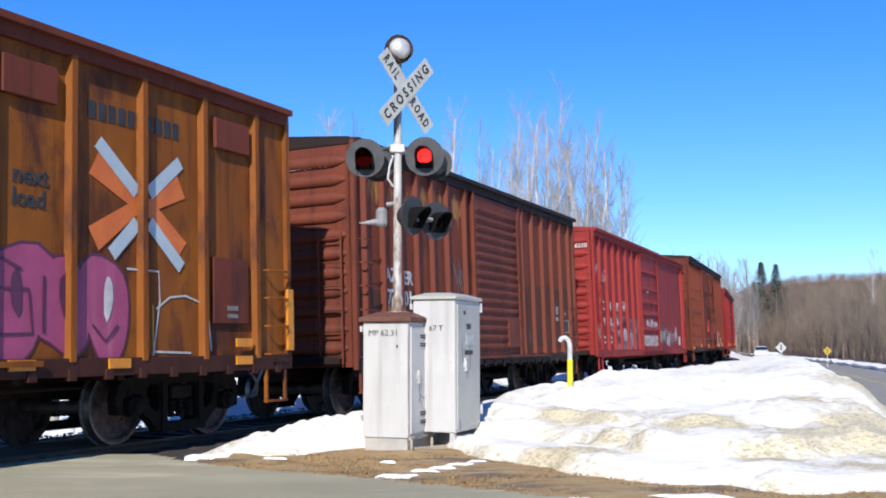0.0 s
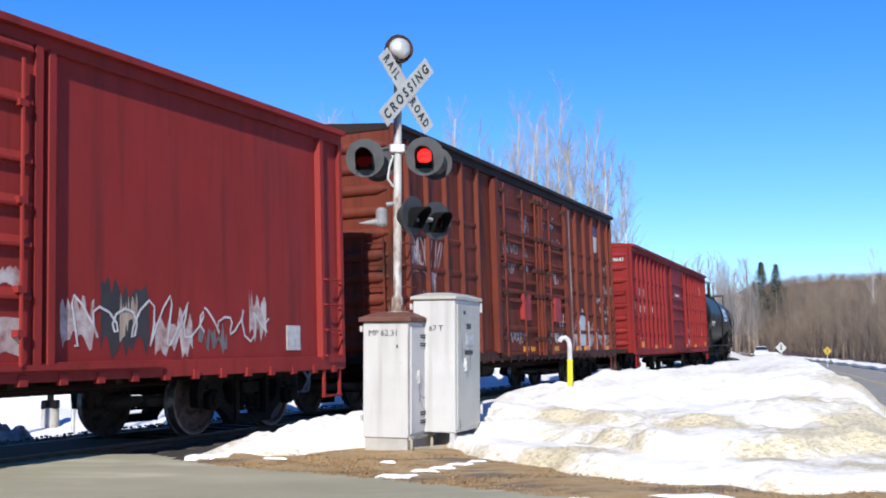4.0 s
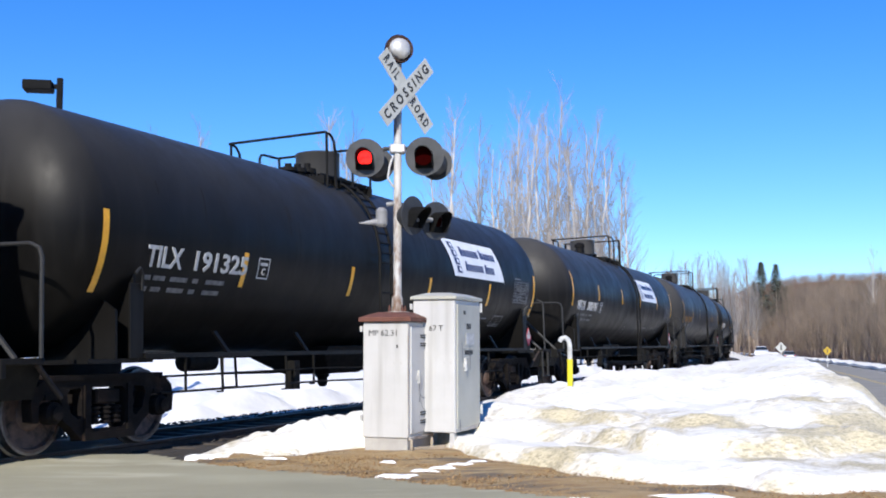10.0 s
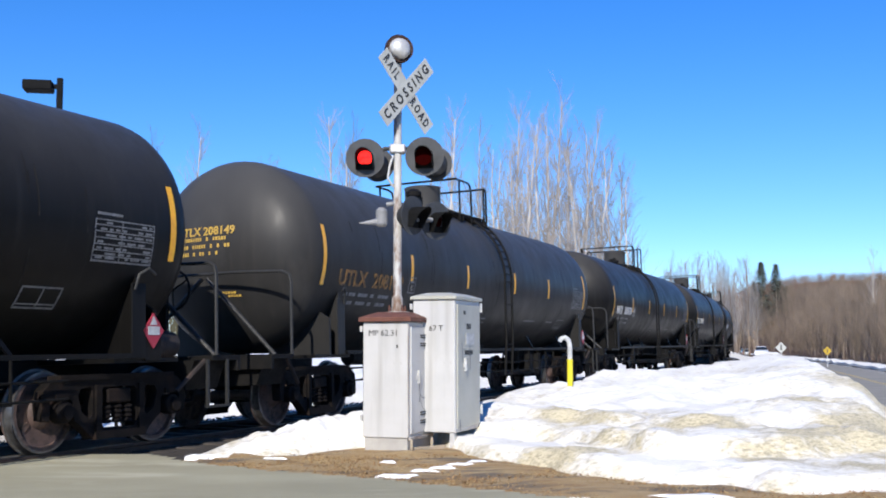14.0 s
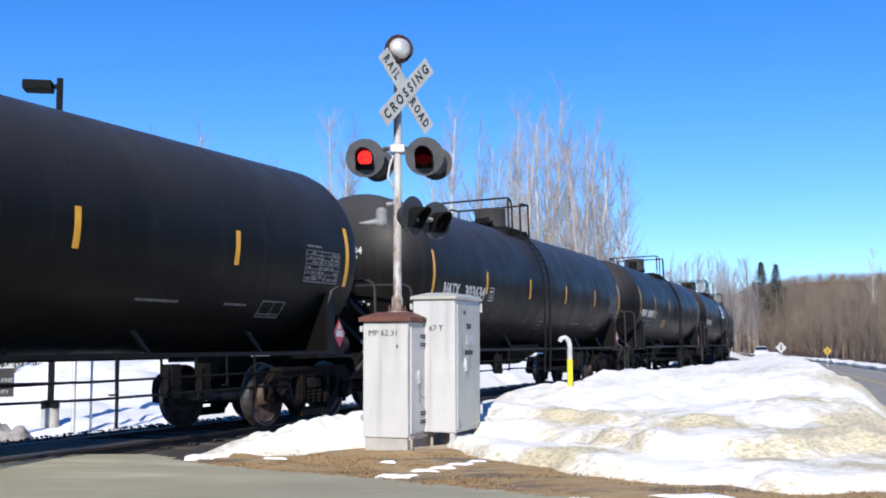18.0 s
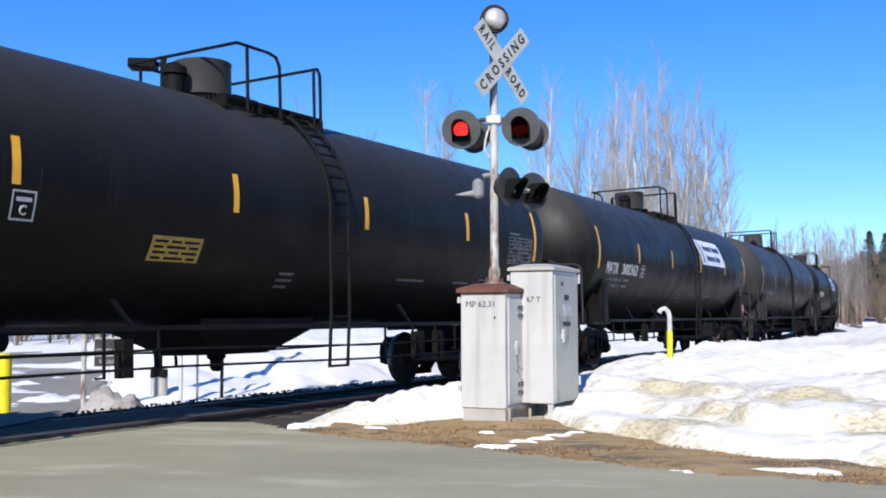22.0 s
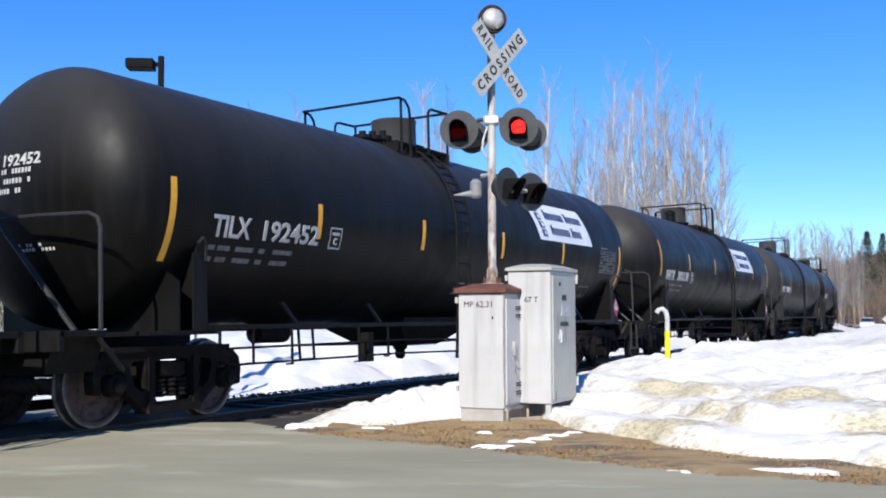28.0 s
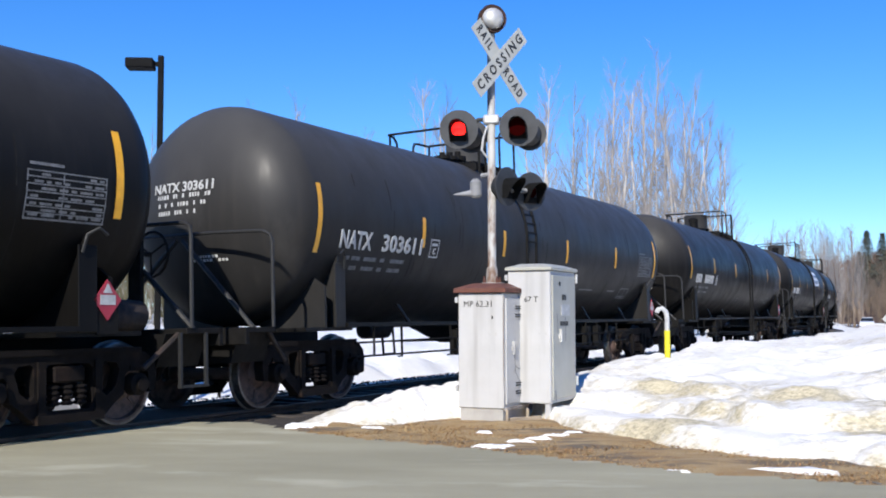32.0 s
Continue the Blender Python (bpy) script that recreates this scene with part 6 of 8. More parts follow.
# ploughed snow banks
def bank(X, Y):
    s, n = track_coords(X, Y)
    front = np.interp(X, [-0.6, -0.1, 0.3, 0.6, 1.05, 1.7, 2.3, 3.0, 5.0, 8.0], [15.5, 13.9, 12.4, 11.75, 11.1, 10.3, 9.6, 9.3, 9.1, 12.0]) + 0.22 * wavy(X, Y, 0.55, 4) + 0.1 * wavy(X, Y, 0.2, 1)
    d_front = Y - front
    d_road = bank_x(Y) - X + 0.2 * wavy(X, Y, 1.5, 9)
    d_track = n - 2.1 + 0.25 * wavy(X, Y, 1.0, 6)
    shelf = 1.7 + 0.5 * lattice(X, Y, 1.8, 12)
    h = 0.17 * smooth(d_front, 0, 0.45) + 0.17 * smooth(d_front, shelf, shelf + 0.35) + 0.12 * smooth(d_front, shelf + 1.4, shelf + 1.9) + 0.18 * smooth(d_front, 4.0, 8.0)
    h = (h + 0.2 * np.exp(-((d_road - 1.4) / 1.0) ** 2) * smooth(Y, 11, 17)) * smooth(d_road, 0, 1.1) * smooth(d_track, 0, 1.6 + 0.02 * np.clip(Y, 0, 60))
    h = h * (1 + 0.18 * lattice(X, Y, 2.6, 8)) + (0.065 * lattice(X, Y, 0.8, 2) + 0.055 * lattice(X, Y, 0.32, 7, 3) + 0.03 * np.abs(lattice(X, Y, 0.2, 11, 2))) * smooth(h, 0.04, 0.25)
    ok = np.minimum(np.minimum(d_front, d_road), d_track)
    return np.where(ok > -0.15, -0.10 + h - 0.12 * (1 - smooth(ok, -0.1, 0.12)), -0.4)


sheet("snow_bank", steps((-1.0, 9, 0.085), (9, 40, 0.5)), steps((9.2, 18, 0.085), (18, 24, 0.16), (24, 45, 0.4), (45, 130, 1.5)), bank, M["dirtysnow"], "ploughed snow bank streaked with brown dirt", "stuff",
      keep=lambda X, Y: bank(X, Y) > -0.29)
_sb = bpy.data.objects["snow_bank"].data
_co = np.empty(len(_sb.vertices) * 3)
_nr = np.empty(len(_sb.vertices) * 3)
_sb.vertices.foreach_get("co", _co)
_sb.vertices.foreach_get("normal", _nr)
_bx, _by = _co.reshape(-1, 3)[:, 0], _co.reshape(-1, 3)[:, 1]
_g = 0.25 + 0.6 * np.clip(1 - _nr.reshape(-1, 3)[:, 2], 0, 0.45) + 0.17 * lattice(_bx, _by, 1.1, 21) + 0.10 * lattice(_bx, _by, 0.3, 22)
# dirt thrown up by the plough lies in a few streaks on the slope
for _x, _y, _rx, _ry, _a in ((1.45, 11.3, 0.5, 0.28, 0.52), (1.05, 11.5, 0.2, 0.2, 0.3), (1.5, 14.1, 0.3, 0.4, 0.36), (2.7, 12.6, 0.8, 0.35, 0.36), (3.3, 12.3, 0.5, 0.3, 0.3), (3.15, 10.6, 0.35, 0.45, 0.5), (3.9, 11.5, 0.5, 0.5, 0.48),
                             (4.6, 14.3, 0.7, 0.8, 0.42), (3.98, 10.2, 0.28, 0.35, 0.6), (4.9, 12.3, 0.6, 0.8, 0.45), (2.3, 13.6, 1.0, 0.6, 0.32), (2.1, 12.0, 0.7, 0.35, 0.26), (5.2, 11.0, 0.7, 0.6, 0.32), (5.6, 13.6, 0.6, 1.2, 0.3), (6.4, 16.5, 0.9, 1.4, 0.3), (4.6, 10.6, 0.4, 0.5, 0.4)):
    _g += _a * np.exp(-((_bx - _x) / _rx) ** 2 - ((_by - _y) / _ry) ** 2)
_sb.attributes.new("grime", "FLOAT", "POINT").data.foreach_set("value", _g)


def lump(X, Y):
    """A low heap that rises towards the cabinets, with a thin slushy tongue to the road."""
    u = smooth(X, -3.1, -0.9)
    back, front = np.interp(X, [-3.2, -2.4, -1.7, -1.1, 0.2], [13.6, 14.2, 14.9, 15.3, 15.6]), np.interp(X, [-3.2, -2.5, -1.75, -1.0, 0.2], [12.7, 12.35, 12.55, 13.2, 14.0])
    d = np.minimum(Y - front, back + 0.3 - Y) + 0.14 * lattice(X, Y, 0.5, 3)
    h = (0.10 + 0.30 * u) * smooth(d, 0.0, 0.55) * smooth(X, -3.15, -2.6) * smooth(-X, -0.5, 0.1)
    h = h + (0.075 * lattice(X, Y, 0.45, 2) + 0.05 * lattice(X, Y, 0.15, 5)) * smooth(h, 0.02, 0.2)
    return np.where(d > -0.15, -0.11 + h * smooth(track_coords(X, Y)[1], 1.3, 2.0), -0.3)


sheet("snow_heap", steps((-3.6, 0.5, 0.05)), steps((11.9, 15.9, 0.05)), lump, M["dirtysnow"], "small melting snow heap beside the cabinets", "stuff", keep=lambda X, Y: lump(X, Y) > -0.28)
_sh = bpy.data.objects["snow_heap"].data
_co = np.empty(len(_sh.vertices) * 3)
_sh.vertices.foreach_get("co", _co)
_co = _co.reshape(-1, 3)
_sh.attributes.new("grime", "FLOAT", "POINT").data.foreach_set("value", 0.44 - 0.75 * np.clip(_co[:, 2] + 0.1, 0, 0.35) + 0.12 * lattice(_co[:, 0], _co[:, 1], 0.6, 9) + 0.4 * np.exp(-((_co[:, 0] + 0.85) / 0.16) ** 2 - ((_co[:, 1] - 12.75) / 0.3) ** 2))
for _k, (_x, _y, _rx, _ry) in enumerate(((-0.44, 10.52, 0.22, 0.12), (-0.2, 10.95, 0.14, 0.06), (0.0, 11.22, 0.16, 0.08), (0.2, 11.5, 0.14, 0.07), (0.36, 11.75, 0.14, 0.08), (2.1, 9.1, 0.42, 0.10), (1.12, 8.92, 0.13, 0.02), (-1.9, 12.1, 0.16, 0.05), (-0.6, 11.75, 0.1, 0.03), (-2.75, 12.45, 0.28, 0.07))):
    bm = bmesh.new()
    _rp = random.Random(60 + _k)
    _jag = [_rp.uniform(0.35, 1.35) for _ in range(40)]
    _ang = np.linspace(0, 6.2832, 41)[:-1]
    _w = lambda i: (_jag[i - 1] + 3 * _jag[i] + _jag[(i + 1) % 40]) / 5 * (1 + 0.28 * math.sin(3 * _ang[i] + 2.1 * _k))
    _rim = [bm.verts.new((_x + _rx * _w(i) * math.cos(_ang[i]), _y + _ry * _w(i) * math.sin(_ang[i]), -0.11)) for i in range(40)]
    _mid = [bm.verts.new((_x + (v.co.x - _x) * 0.93, _y + (v.co.y - _y) * 0.9, -0.05)) for v in _rim]
    _in = [bm.verts.new((_x + (v.co.x - _x) * 0.6, _y + (v.co.y - _y) * 0.6, -0.036 + 0.012 * _rp.random())) for v in _rim]
    skin(bm, [_rim, _mid, _in])
    tagged(part("snow_patch", bm, M["snow"], smooth=True), "thin leftover snow patch on dead grass", "snow patch", "snow patches")


# grimy frozen clump by the post beyond the track
M["clump"] = mat("grey_dirty_ice", (0.20, 0.185, 0.17), (0.42, 0.40, 0.38), 4, 0.9, bump=1.0, fine=20)
sheet("dirty_snow_clump", steps((-8.0, -6.0, 0.06)), steps((16.3, 17.9, 0.06)), lambda X, Y: -0.55 + 0.62 * smooth(1.1 - np.hypot((X + 7.0) / 0.75, (Y - 17.1) / 0.5) + 0.25 * lattice(X, Y, 0.35, 4), 0, 0.8) * (0.8 + 0.4 * lattice(X, Y, 0.25, 6)), M["clump"], "grey dirt-crusted snow clump by a post", "stuff",
      keep=lambda X, Y: np.hypot((X + 7.0) / 0.75, (Y - 17.1) / 0.5) < 1.3)


# flattened dead grass blades, leaf scraps and loose stones on the verge
def scatter(name, label, count, seed, spot, piece, material):
    """Joins many small pieces, each built by piece(rnd) as (points, faces), at places from spot(rnd)."""
    rnd = random.Random(seed)
    V, Fc = [], []
    while count:
        p = spot(rnd)
        if p is None:
            continue
        count -= 1
        vs, fs = piece(rnd)
        b = len(V)
        V += [(p[0] + x, p[1] + y, p[2] + z) for x, y, z in vs]
        Fc += [tuple(b + i for i in f) for f in fs]
    me = bpy.data.meshes.new(name)
    me.from_pydata(V, [], Fc)
    me.materials.append(material)
    return tagged(new(name, me), label, name.replace("_", " "), kind="stuff")


def blade(rnd):
    a, ln, w, up = rnd.uniform(0, 6.28), rnd.uniform(0.03, 0.1), rnd.uniform(0.0012, 0.0032), rnd.uniform(0.002, 0.028)
    c, s = math.cos(a), math.sin(a)
    return [(-s * w, c * w, 0), (s * w, -c * w, 0), (c * ln * 0.6 + s * w, s * ln * 0.6 - c * w, up), (c * ln * 0.6 - s * w, s * ln * 0.6 + c * w, up), (c * ln, s * ln, up * 0.8)], [(0, 1, 2, 3), (3, 2, 4)]


def scrap(rnd):
    a, r = rnd.uniform(0, 6.28), rnd.uniform(0.006, 0.016)
    return [(r * q * math.cos(a + k * 1.57), r * q * math.sin(a + k * 1.57), rnd.uniform(0.0, 0.018)) for k, q in enumerate((1.3, 0.7, 1.2, 0.6))], [(0, 1, 2), (0, 2, 3)]


def stone(rnd):
    r, a = rnd.uniform(0.008, 0.026), rnd.uniform(0, 6.28)
    pts = [(r * rnd.uniform(0.7, 1.2) * math.cos(a + k * 1.257), r * rnd.uniform(0.7, 1.2) * math.sin(a + k * 1.257), z) for z in (-0.01, r * 0.55) for k in range(5)] + [(0, 0, r * rnd.uniform(0.75, 1.1))]
    return pts, [(k, (k + 1) % 5, 5 + (k + 1) % 5, 5 + k) for k in range(5)] + [(5 + k, 5 + (k + 1) % 5, 10) for k in range(5)]


def verge_spot(rnd, near=0.0, deep=3.2):
    x = rnd.uniform(-3.6, 6.0)
    y = float(edge_y(x)) + near + deep * rnd.random() ** 1.3
    if float(wavy(x, y, 0.35, 3)) < rnd.uniform(-0.9, 0.5) or (x < -1.2 and track_coords([x], [y])[1][0] < 2.4):
        return None
    return x, y, -0.06


M["blade"] = mat("straw_blades", (0.46, 0.33, 0.15), (0.34, 0.20, 0.075), 1.5, 0.95, island=0.45)
M["scrap"] = mat("dead_leaves", (0.32, 0.17, 0.062), (0.22, 0.125, 0.052), 1.5, 0.95, island=0.5)
M["stones"] = mat("loose_stones", (0.22, 0.20, 0.17), (0.13, 0.12, 0.10), 2.0, 0.95, island=0.5)
scatter("dead_grass", "flattened straw-coloured dead grass on the verge", 15000, 5, verge_spot, blade, M["blade"])
scatter("leaf_scraps", "scattered brown dead leaf scraps on the verge", 6000, 6, verge_spot, scrap, M["scrap"])
scatter("loose_gravel", "loose grey gravel along the road edge", 380, 7, lambda r: verge_spot(r, -0.12, 0.5), stone, M["stones"])


def ballast_spot(rnd):
    s = rnd.uniform(-3, 26)
    n = rnd.choice((rnd.uniform(0.9, 2.4), rnd.uniform(-2.1, -0.9)))
    if s < 0.6 and n > 0:
        return None
    p = on_track(s, n)
    return p.x, p.y, -0.09 - 0.09 * max(0, abs(n) - 1.9)


scatter("ballast_stones", "dark loose crushed stones beside the rails", 3800, 8, ballast_spot, stone, mat("ballast_stone", (0.06, 0.052, 0.043), (0.03, 0.026, 0.022), 2.0, 0.95, island=0.5))

# ---- track ----
def along(s0, s1, ds, prof, name, material, parent=None, lab=""):
    """A bar of that cross-section (n, z) along the track."""
    bm = bmesh.new()
    rows = []
    for s in np.arange(s0, s1 + ds / 2, ds):
        rows.append([bm.verts.new(on_track(s, n, z)) for n, z in prof])
    skin(bm, rows)
    return part(name, bm, material, parent, lab)


ballast = along(-200, 340, 3.0, [(-3.3, -0.66), (-2.9, -0.46), (-2.0, -0.12), (1.7, -0.08), (2.5, -0.2)], "ballast_bed", M["ballast"])
tagged(ballast, "dark crushed stone ballast under the track", "ballast", kind="structure")
track = thing("railway_track", "curved single railway track with worn steel rails", "railway track")
track["kind"] = "structure"
for _g in (0.752, -0.752):
    _zt = _g * CANT
    along(-200, 330, 2.0, [(_g - 0.07, _zt - 0.17), (_g - 0.07, _zt - 0.155), (_g - 0.012, _zt - 0.13), (_g - 0.012, _zt - 0.05), (_g - 0.036, _zt - 0.035), (_g - 0.036, _zt - 0.004), (_g + 0.036, _zt - 0.004), (_g + 0.036, _zt - 0.035), (_g + 0.012, _zt - 0.05), (_g + 0.012, _zt - 0.13), (_g + 0.07, _zt - 0.155), (_g + 0.07, _zt - 0.17)], "rail", M["rail"], track, "rusty steel rail")
    along(-200, 330, 2.0, [(_g - 0.03, _zt - 0.004), (_g - 0.03, _zt), (_g + 0.03, _zt), (_g + 0.03, _zt - 0.004)], "rail_head", M["railtop"], track, "polished rail head")
bm = bmesh.new()
box(bm, -1.3, 1.3, -0.11, 0.11, -0.30, -0.13)
_tie = finish(bm, "sleeper", bevel=0.012)
for _k in range(170):
    _s = -12 + 0.55 * _k
    _p = on_track(_s)
    part("sleeper", _tie, M["tie"], track, at=pose(_p.x, _p.y, 0.055 if -9 < _s < 0.4 else 0.06, 0, 0, -math.degrees(float(heading(_s)))))
# rubber-edged crossing panel between the rails
M["tar"] = mat("tarred_crossing", (0.035, 0.033, 0.03), (0.055, 0.05, 0.044), 1.5, 0.9, bump=0.5, fine=50)
_panel = along(-14, 0.2, 1.0, [(-0.66, -0.1), (-0.66, -0.025), (0.66, 0.015), (0.66, -0.1)], "crossing_panel", M["tar"])
tagged(_panel, "asphalt crossing surface between the rails", "crossing panel", kind="structure")

# ---- signal cabinets and crossing signal ----
def turned(x, y, z, ux, uy):
    """A pose whose x axis points along (ux, uy)."""
    return pose(x, y, z, 0, 0, math.degrees(math.atan2(uy, ux)))


def cabinet(label, m, w, dpt, h, foot, lid_h, lid_mat, lid_over, door_side, text, legs=False, skin_mat=None):
    """A sheet-steel case; its near corner is the origin, x runs along one face, y along the other."""
    skin_mat = skin_mat or M["cabinet"]
    c = thing("signal_cabinet", label, "cabinet", "signal cabinets", m)
    bm = bmesh.new()
    box(bm, 0, w, 0, dpt, foot, h)
    part("body", bm, M["cabinet"], c, bevel=0.012)
    bm = bmesh.new()
    if legs:
        for x in (0.02, w - 0.08):
            for y in (0.02, dpt - 0.08):
                box(bm, x, x + 0.06, y, y + 0.06, -0.1, foot)
                part("leg", bm, M["alu"], c)
                bm = bmesh.new()
        bm.free()
    else:
        box(bm, 0.02, w - 0.02, 0.02, dpt - 0.02, -0.1, foot)
        part("plinth", bm, M["concrete"], c)
    bm = bmesh.new()
    o = lid_over
    skin(bm, [[bm.verts.new((x, y, h)) for x, y in ((-o, -o), (w + o, -o), (w + o, dpt + o), (-o, dpt + o))],
              [bm.verts.new((x, y, h + lid_h * 0.45)) for x, y in ((-o, -o), (w + o, -o), (w + o, dpt + o), (-o, dpt + o))],
              [bm.verts.new((x, y, h + lid_h)) for x, y in ((0.12, 0.15), (w - 0.12, 0.15), (w - 0.12, dpt - 0.15), (0.12, dpt - 0.15))]])
    part("lid", bm, lid_mat, c, "rusty sheet-steel lid" if lid_mat is M["rustlid"] else "", bevel=0.006)
    bm = bmesh.new()   # door on the face that looks along +x
    box(bm, w, w + 0.02, 0.05, dpt - 0.05, foot + 0.05, h - 0.06)
    d = part("door", bm, skin_mat, c, bevel=0.006)
    bm = bmesh.new()
    box(bm, w + 0.02, w + 0.05, dpt * 0.3, dpt * 0.3 + 0.03, h * 0.50, h * 0.50 + 0.16)
    box(bm, w + 0.02, w + 0.035, dpt * 0.3 - 0.03, dpt * 0.3 + 0.06, h * 0.5 + 0.04, h * 0.5 + 0.1)
    part("handle", bm, M["alu"], d, "worn steel door handle")
    for z in (foot + 0.16, foot + 0.26, h - 0.2, h - 0.30) if not legs else ():
        bm = bmesh.new()
        for k in range(2):
            box(bm, w + 0.02, w + 0.032, dpt * 0.42, dpt * 0.68, z + 0.03 * k, z + 0.03 * k + 0.014)
        part("vent", bm, M["ink"], d)
    for z in (foot + 0.2, h - 0.12):
        bm = bmesh.new()
        box(bm, -0.03, 0.0, -0.03, 0.03, z, z + 0.07)
        part("latch_lug", bm, M["alu"], c)
        bm = bmesh.new()
        tube(bm, [(w + 0.02, dpt, z - 0.02), (w + 0.02, dpt, z + 0.1)], 0.018, 8)
        part("hinge", bm, M["alu"], c)
    for words, face, u, z, size in text:
        me = lettering(words, size, 0.002) if isinstance(words, str) else None
        if me is None:
            b2 = bmesh.new()
            for k in range(words):
                box(b2, -size * words * 0.5 + k * size, -size * words * 0.5 + k * size + size * 0.7, -size * 0.6, size * 0.6, -0.001, 0.001)
            me = finish(b2, "stencil")
        if face == "front":
            me.transform(Matrix(((1, 0, 0, u), (0, 0, -1, -0.003), (0, 1, 0, z), (0, 0, 0, 1))))
        else:
            me.transform(Matrix(((0, 0, 1, w + 0.024), (1, 0, 0, u), (0, 1, 0, z), (0, 0, 0, 1))))
        part("stencil", me, M["ink"], c, "black stencilled lettering")["kind"] = "stuff" if not isinstance(words, str) else ""
    return c


# the first case: near corner at (-0.42, 12.94); its front runs to the left, its door face to the back right
U = Vector((0.936, -0.351, 0))
V = Vector((0.351, 0.936, 0))
_A = Vector((-0.42, 12.94, 0)) - U * 0.6
case_1 = cabinet("white steel signal cabinet with a rusty lid", turned(_A.x, _A.y, 0, U.x, U.y), 0.60, 0.80, 1.50, 0.10, 0.12, M["rustlid"], 0.045, 1,
                 [("MP 62.31", "front", 0.27, 1.36, 0.105), (1, "front", 0.46, 1.2, 0.03)])
_B = Vector((0.145, 13.25, 0)) - U * 0.56
case_2 = cabinet("taller white steel signal cabinet on short legs", turned(_B.x, _B.y, 0, U.x, U.y), 0.56, 0.95, 1.78, 0.14, 0.09, M["cabinet2"], 0.03, 1,
                 [("67 T", "front", 0.31, 1.42, 0.1), (2, "side", 0.3, 1.62, 0.04), (3, "side", 0.46, 1.45, 0.06), (7, "side", 0.46, 1.12, 0.045)], legs=True, skin_mat=M["cabinet2"])
bm = bmesh.new()
box(bm, 0.582, 0.587, 0.34, 0.66, 1.22, 1.36)
part("notice", bm, M["white"], case_2, "small white notice")

M["worn_edge"] = mat("rust_worn_edge", (0.16, 0.11, 0.085), (0.45, 0.43, 0.40), 3, 0.8, stretch=(1, 1, 0.6))
bm = bmesh.new()   # rust along the near corner and foot of the first case
box(bm, 0.592, 0.603, -0.003, 0.009, 0.12, 1.47)
part("rusty_edge", bm, M["worn_edge"], case_1, "rust streak along the corner")
bm = bmesh.new()
box(bm, 0.59, 0.625, 0.03, 0.77, 0.08, 0.115)
part("rusty_foot", bm, M["worn_edge"], case_1, "rusty foot rail")
for _pts, _w in (([(0.25, 0.86), (0.30, 0.72), (0.33, 0.6), (0.30, 0.52)], 0.018), ([(0.33, 0.6), (0.45, 0.56), (0.6, 0.62), (0.72, 0.58)], 0.012), ([(0.32, 0.56), (0.42, 0.44), (0.5, 0.40)], 0.01)):
    bm = bmesh.new()   # scuffs on the door
    stroke(bm, _pts, _w, 0)
    for v in bm.verts:
        v.co = (0.6235, v.co.x, v.co.z)
    part("scuff", bm, M["grey"], case_1, "grey scuff mark")
for _u, _z0, _z1, _w in ((0.12, 0.16, 0.30, 0.03), (0.2, 1.0, 1.25, 0.02), (0.5, 0.9, 1.2, 0.03)):
    bm = bmesh.new()
    stroke(bm, [(_u, _z0), (_u + 0.01, (_z0 + _z1) / 2), (_u - 0.01, _z1)], _w, 0)
    for v in bm.verts:
        v.co = (0.5835, v.co.x, v.co.z)
    part("scuff", bm, M["grey"], case_2, "grey scuff mark")

# a plank and two pegs lie by the foot of the cases
M["wood"] = mat("weathered_plank", (0.40, 0.33, 0.24), (0.28, 0.22, 0.15), 3, 0.9, bump=0.4, stretch=(0.3, 3, 3))
for _x0, _y0, _x1, _y1, _w in ((-0.36, 12.98, 0.02, 13.32, 0.05), (-0.30, 13.08, 0.0, 13.2, 0.035)):
    bm = bmesh.new()
    _dv = Vector((_x1 - _x0, _y1 - _y0, 0))
    box(bm, 0, _dv.length, -_w / 2, _w / 2, -0.02, 0.025)
    tagged(part("plank", bm, M["wood"], bevel=0.004, at=turned(_x0, _y0, -0.03, _dv.x, _dv.y)), "weathered wooden plank on the ground by the cabinets", "plank", "planks")
for _x, _y in ((-0.38, 12.90), (-0.14, 13.16)):
    bm = bmesh.new()
    lathe(bm, (0, 0, -0.1), (0, 0, 1), [(0, 0.018), (0.20, 0.018), (0.22, 0.010)], 8)
    tagged(part("peg", bm, M["wood"], at=Matrix.Translation((_x, _y, -0.02))), "short wooden peg driven into the verge", "peg", "pegs")

MAST = Vector((-0.573, 13.42, 0))
signal = thing("crossing_signal", "railway crossing signal mast with crossbuck, bell and red lamps", "crossing signal", m=Matrix.Translation(MAST))
bm = bmesh.new()
lathe(bm, (0, 0, 1.60), (0, 0, 1), [(0, 0.15), (0.03, 0.15), (0.035, 0.075), (0.2, 0.07), (0.24, 0.052), (3.25, 0.05)], 20)
part("mast", bm, M["rustpole"], signal, "mast with peeling silver paint", smooth=True)
for _a in range(4):
    bm = bmesh.new()
    lathe(bm, (0.115 * math.cos(_a * 1.571 + 0.6), 0.115 * math.sin(_a * 1.571 + 0.6), 1.63), (0, 0, 1), [(0, 0.018), (0.05, 0.018), (0.051, 0.01), (0.08, 0.01)], 8)
    part("anchor_bolt", bm, M["rustlid"], signal)
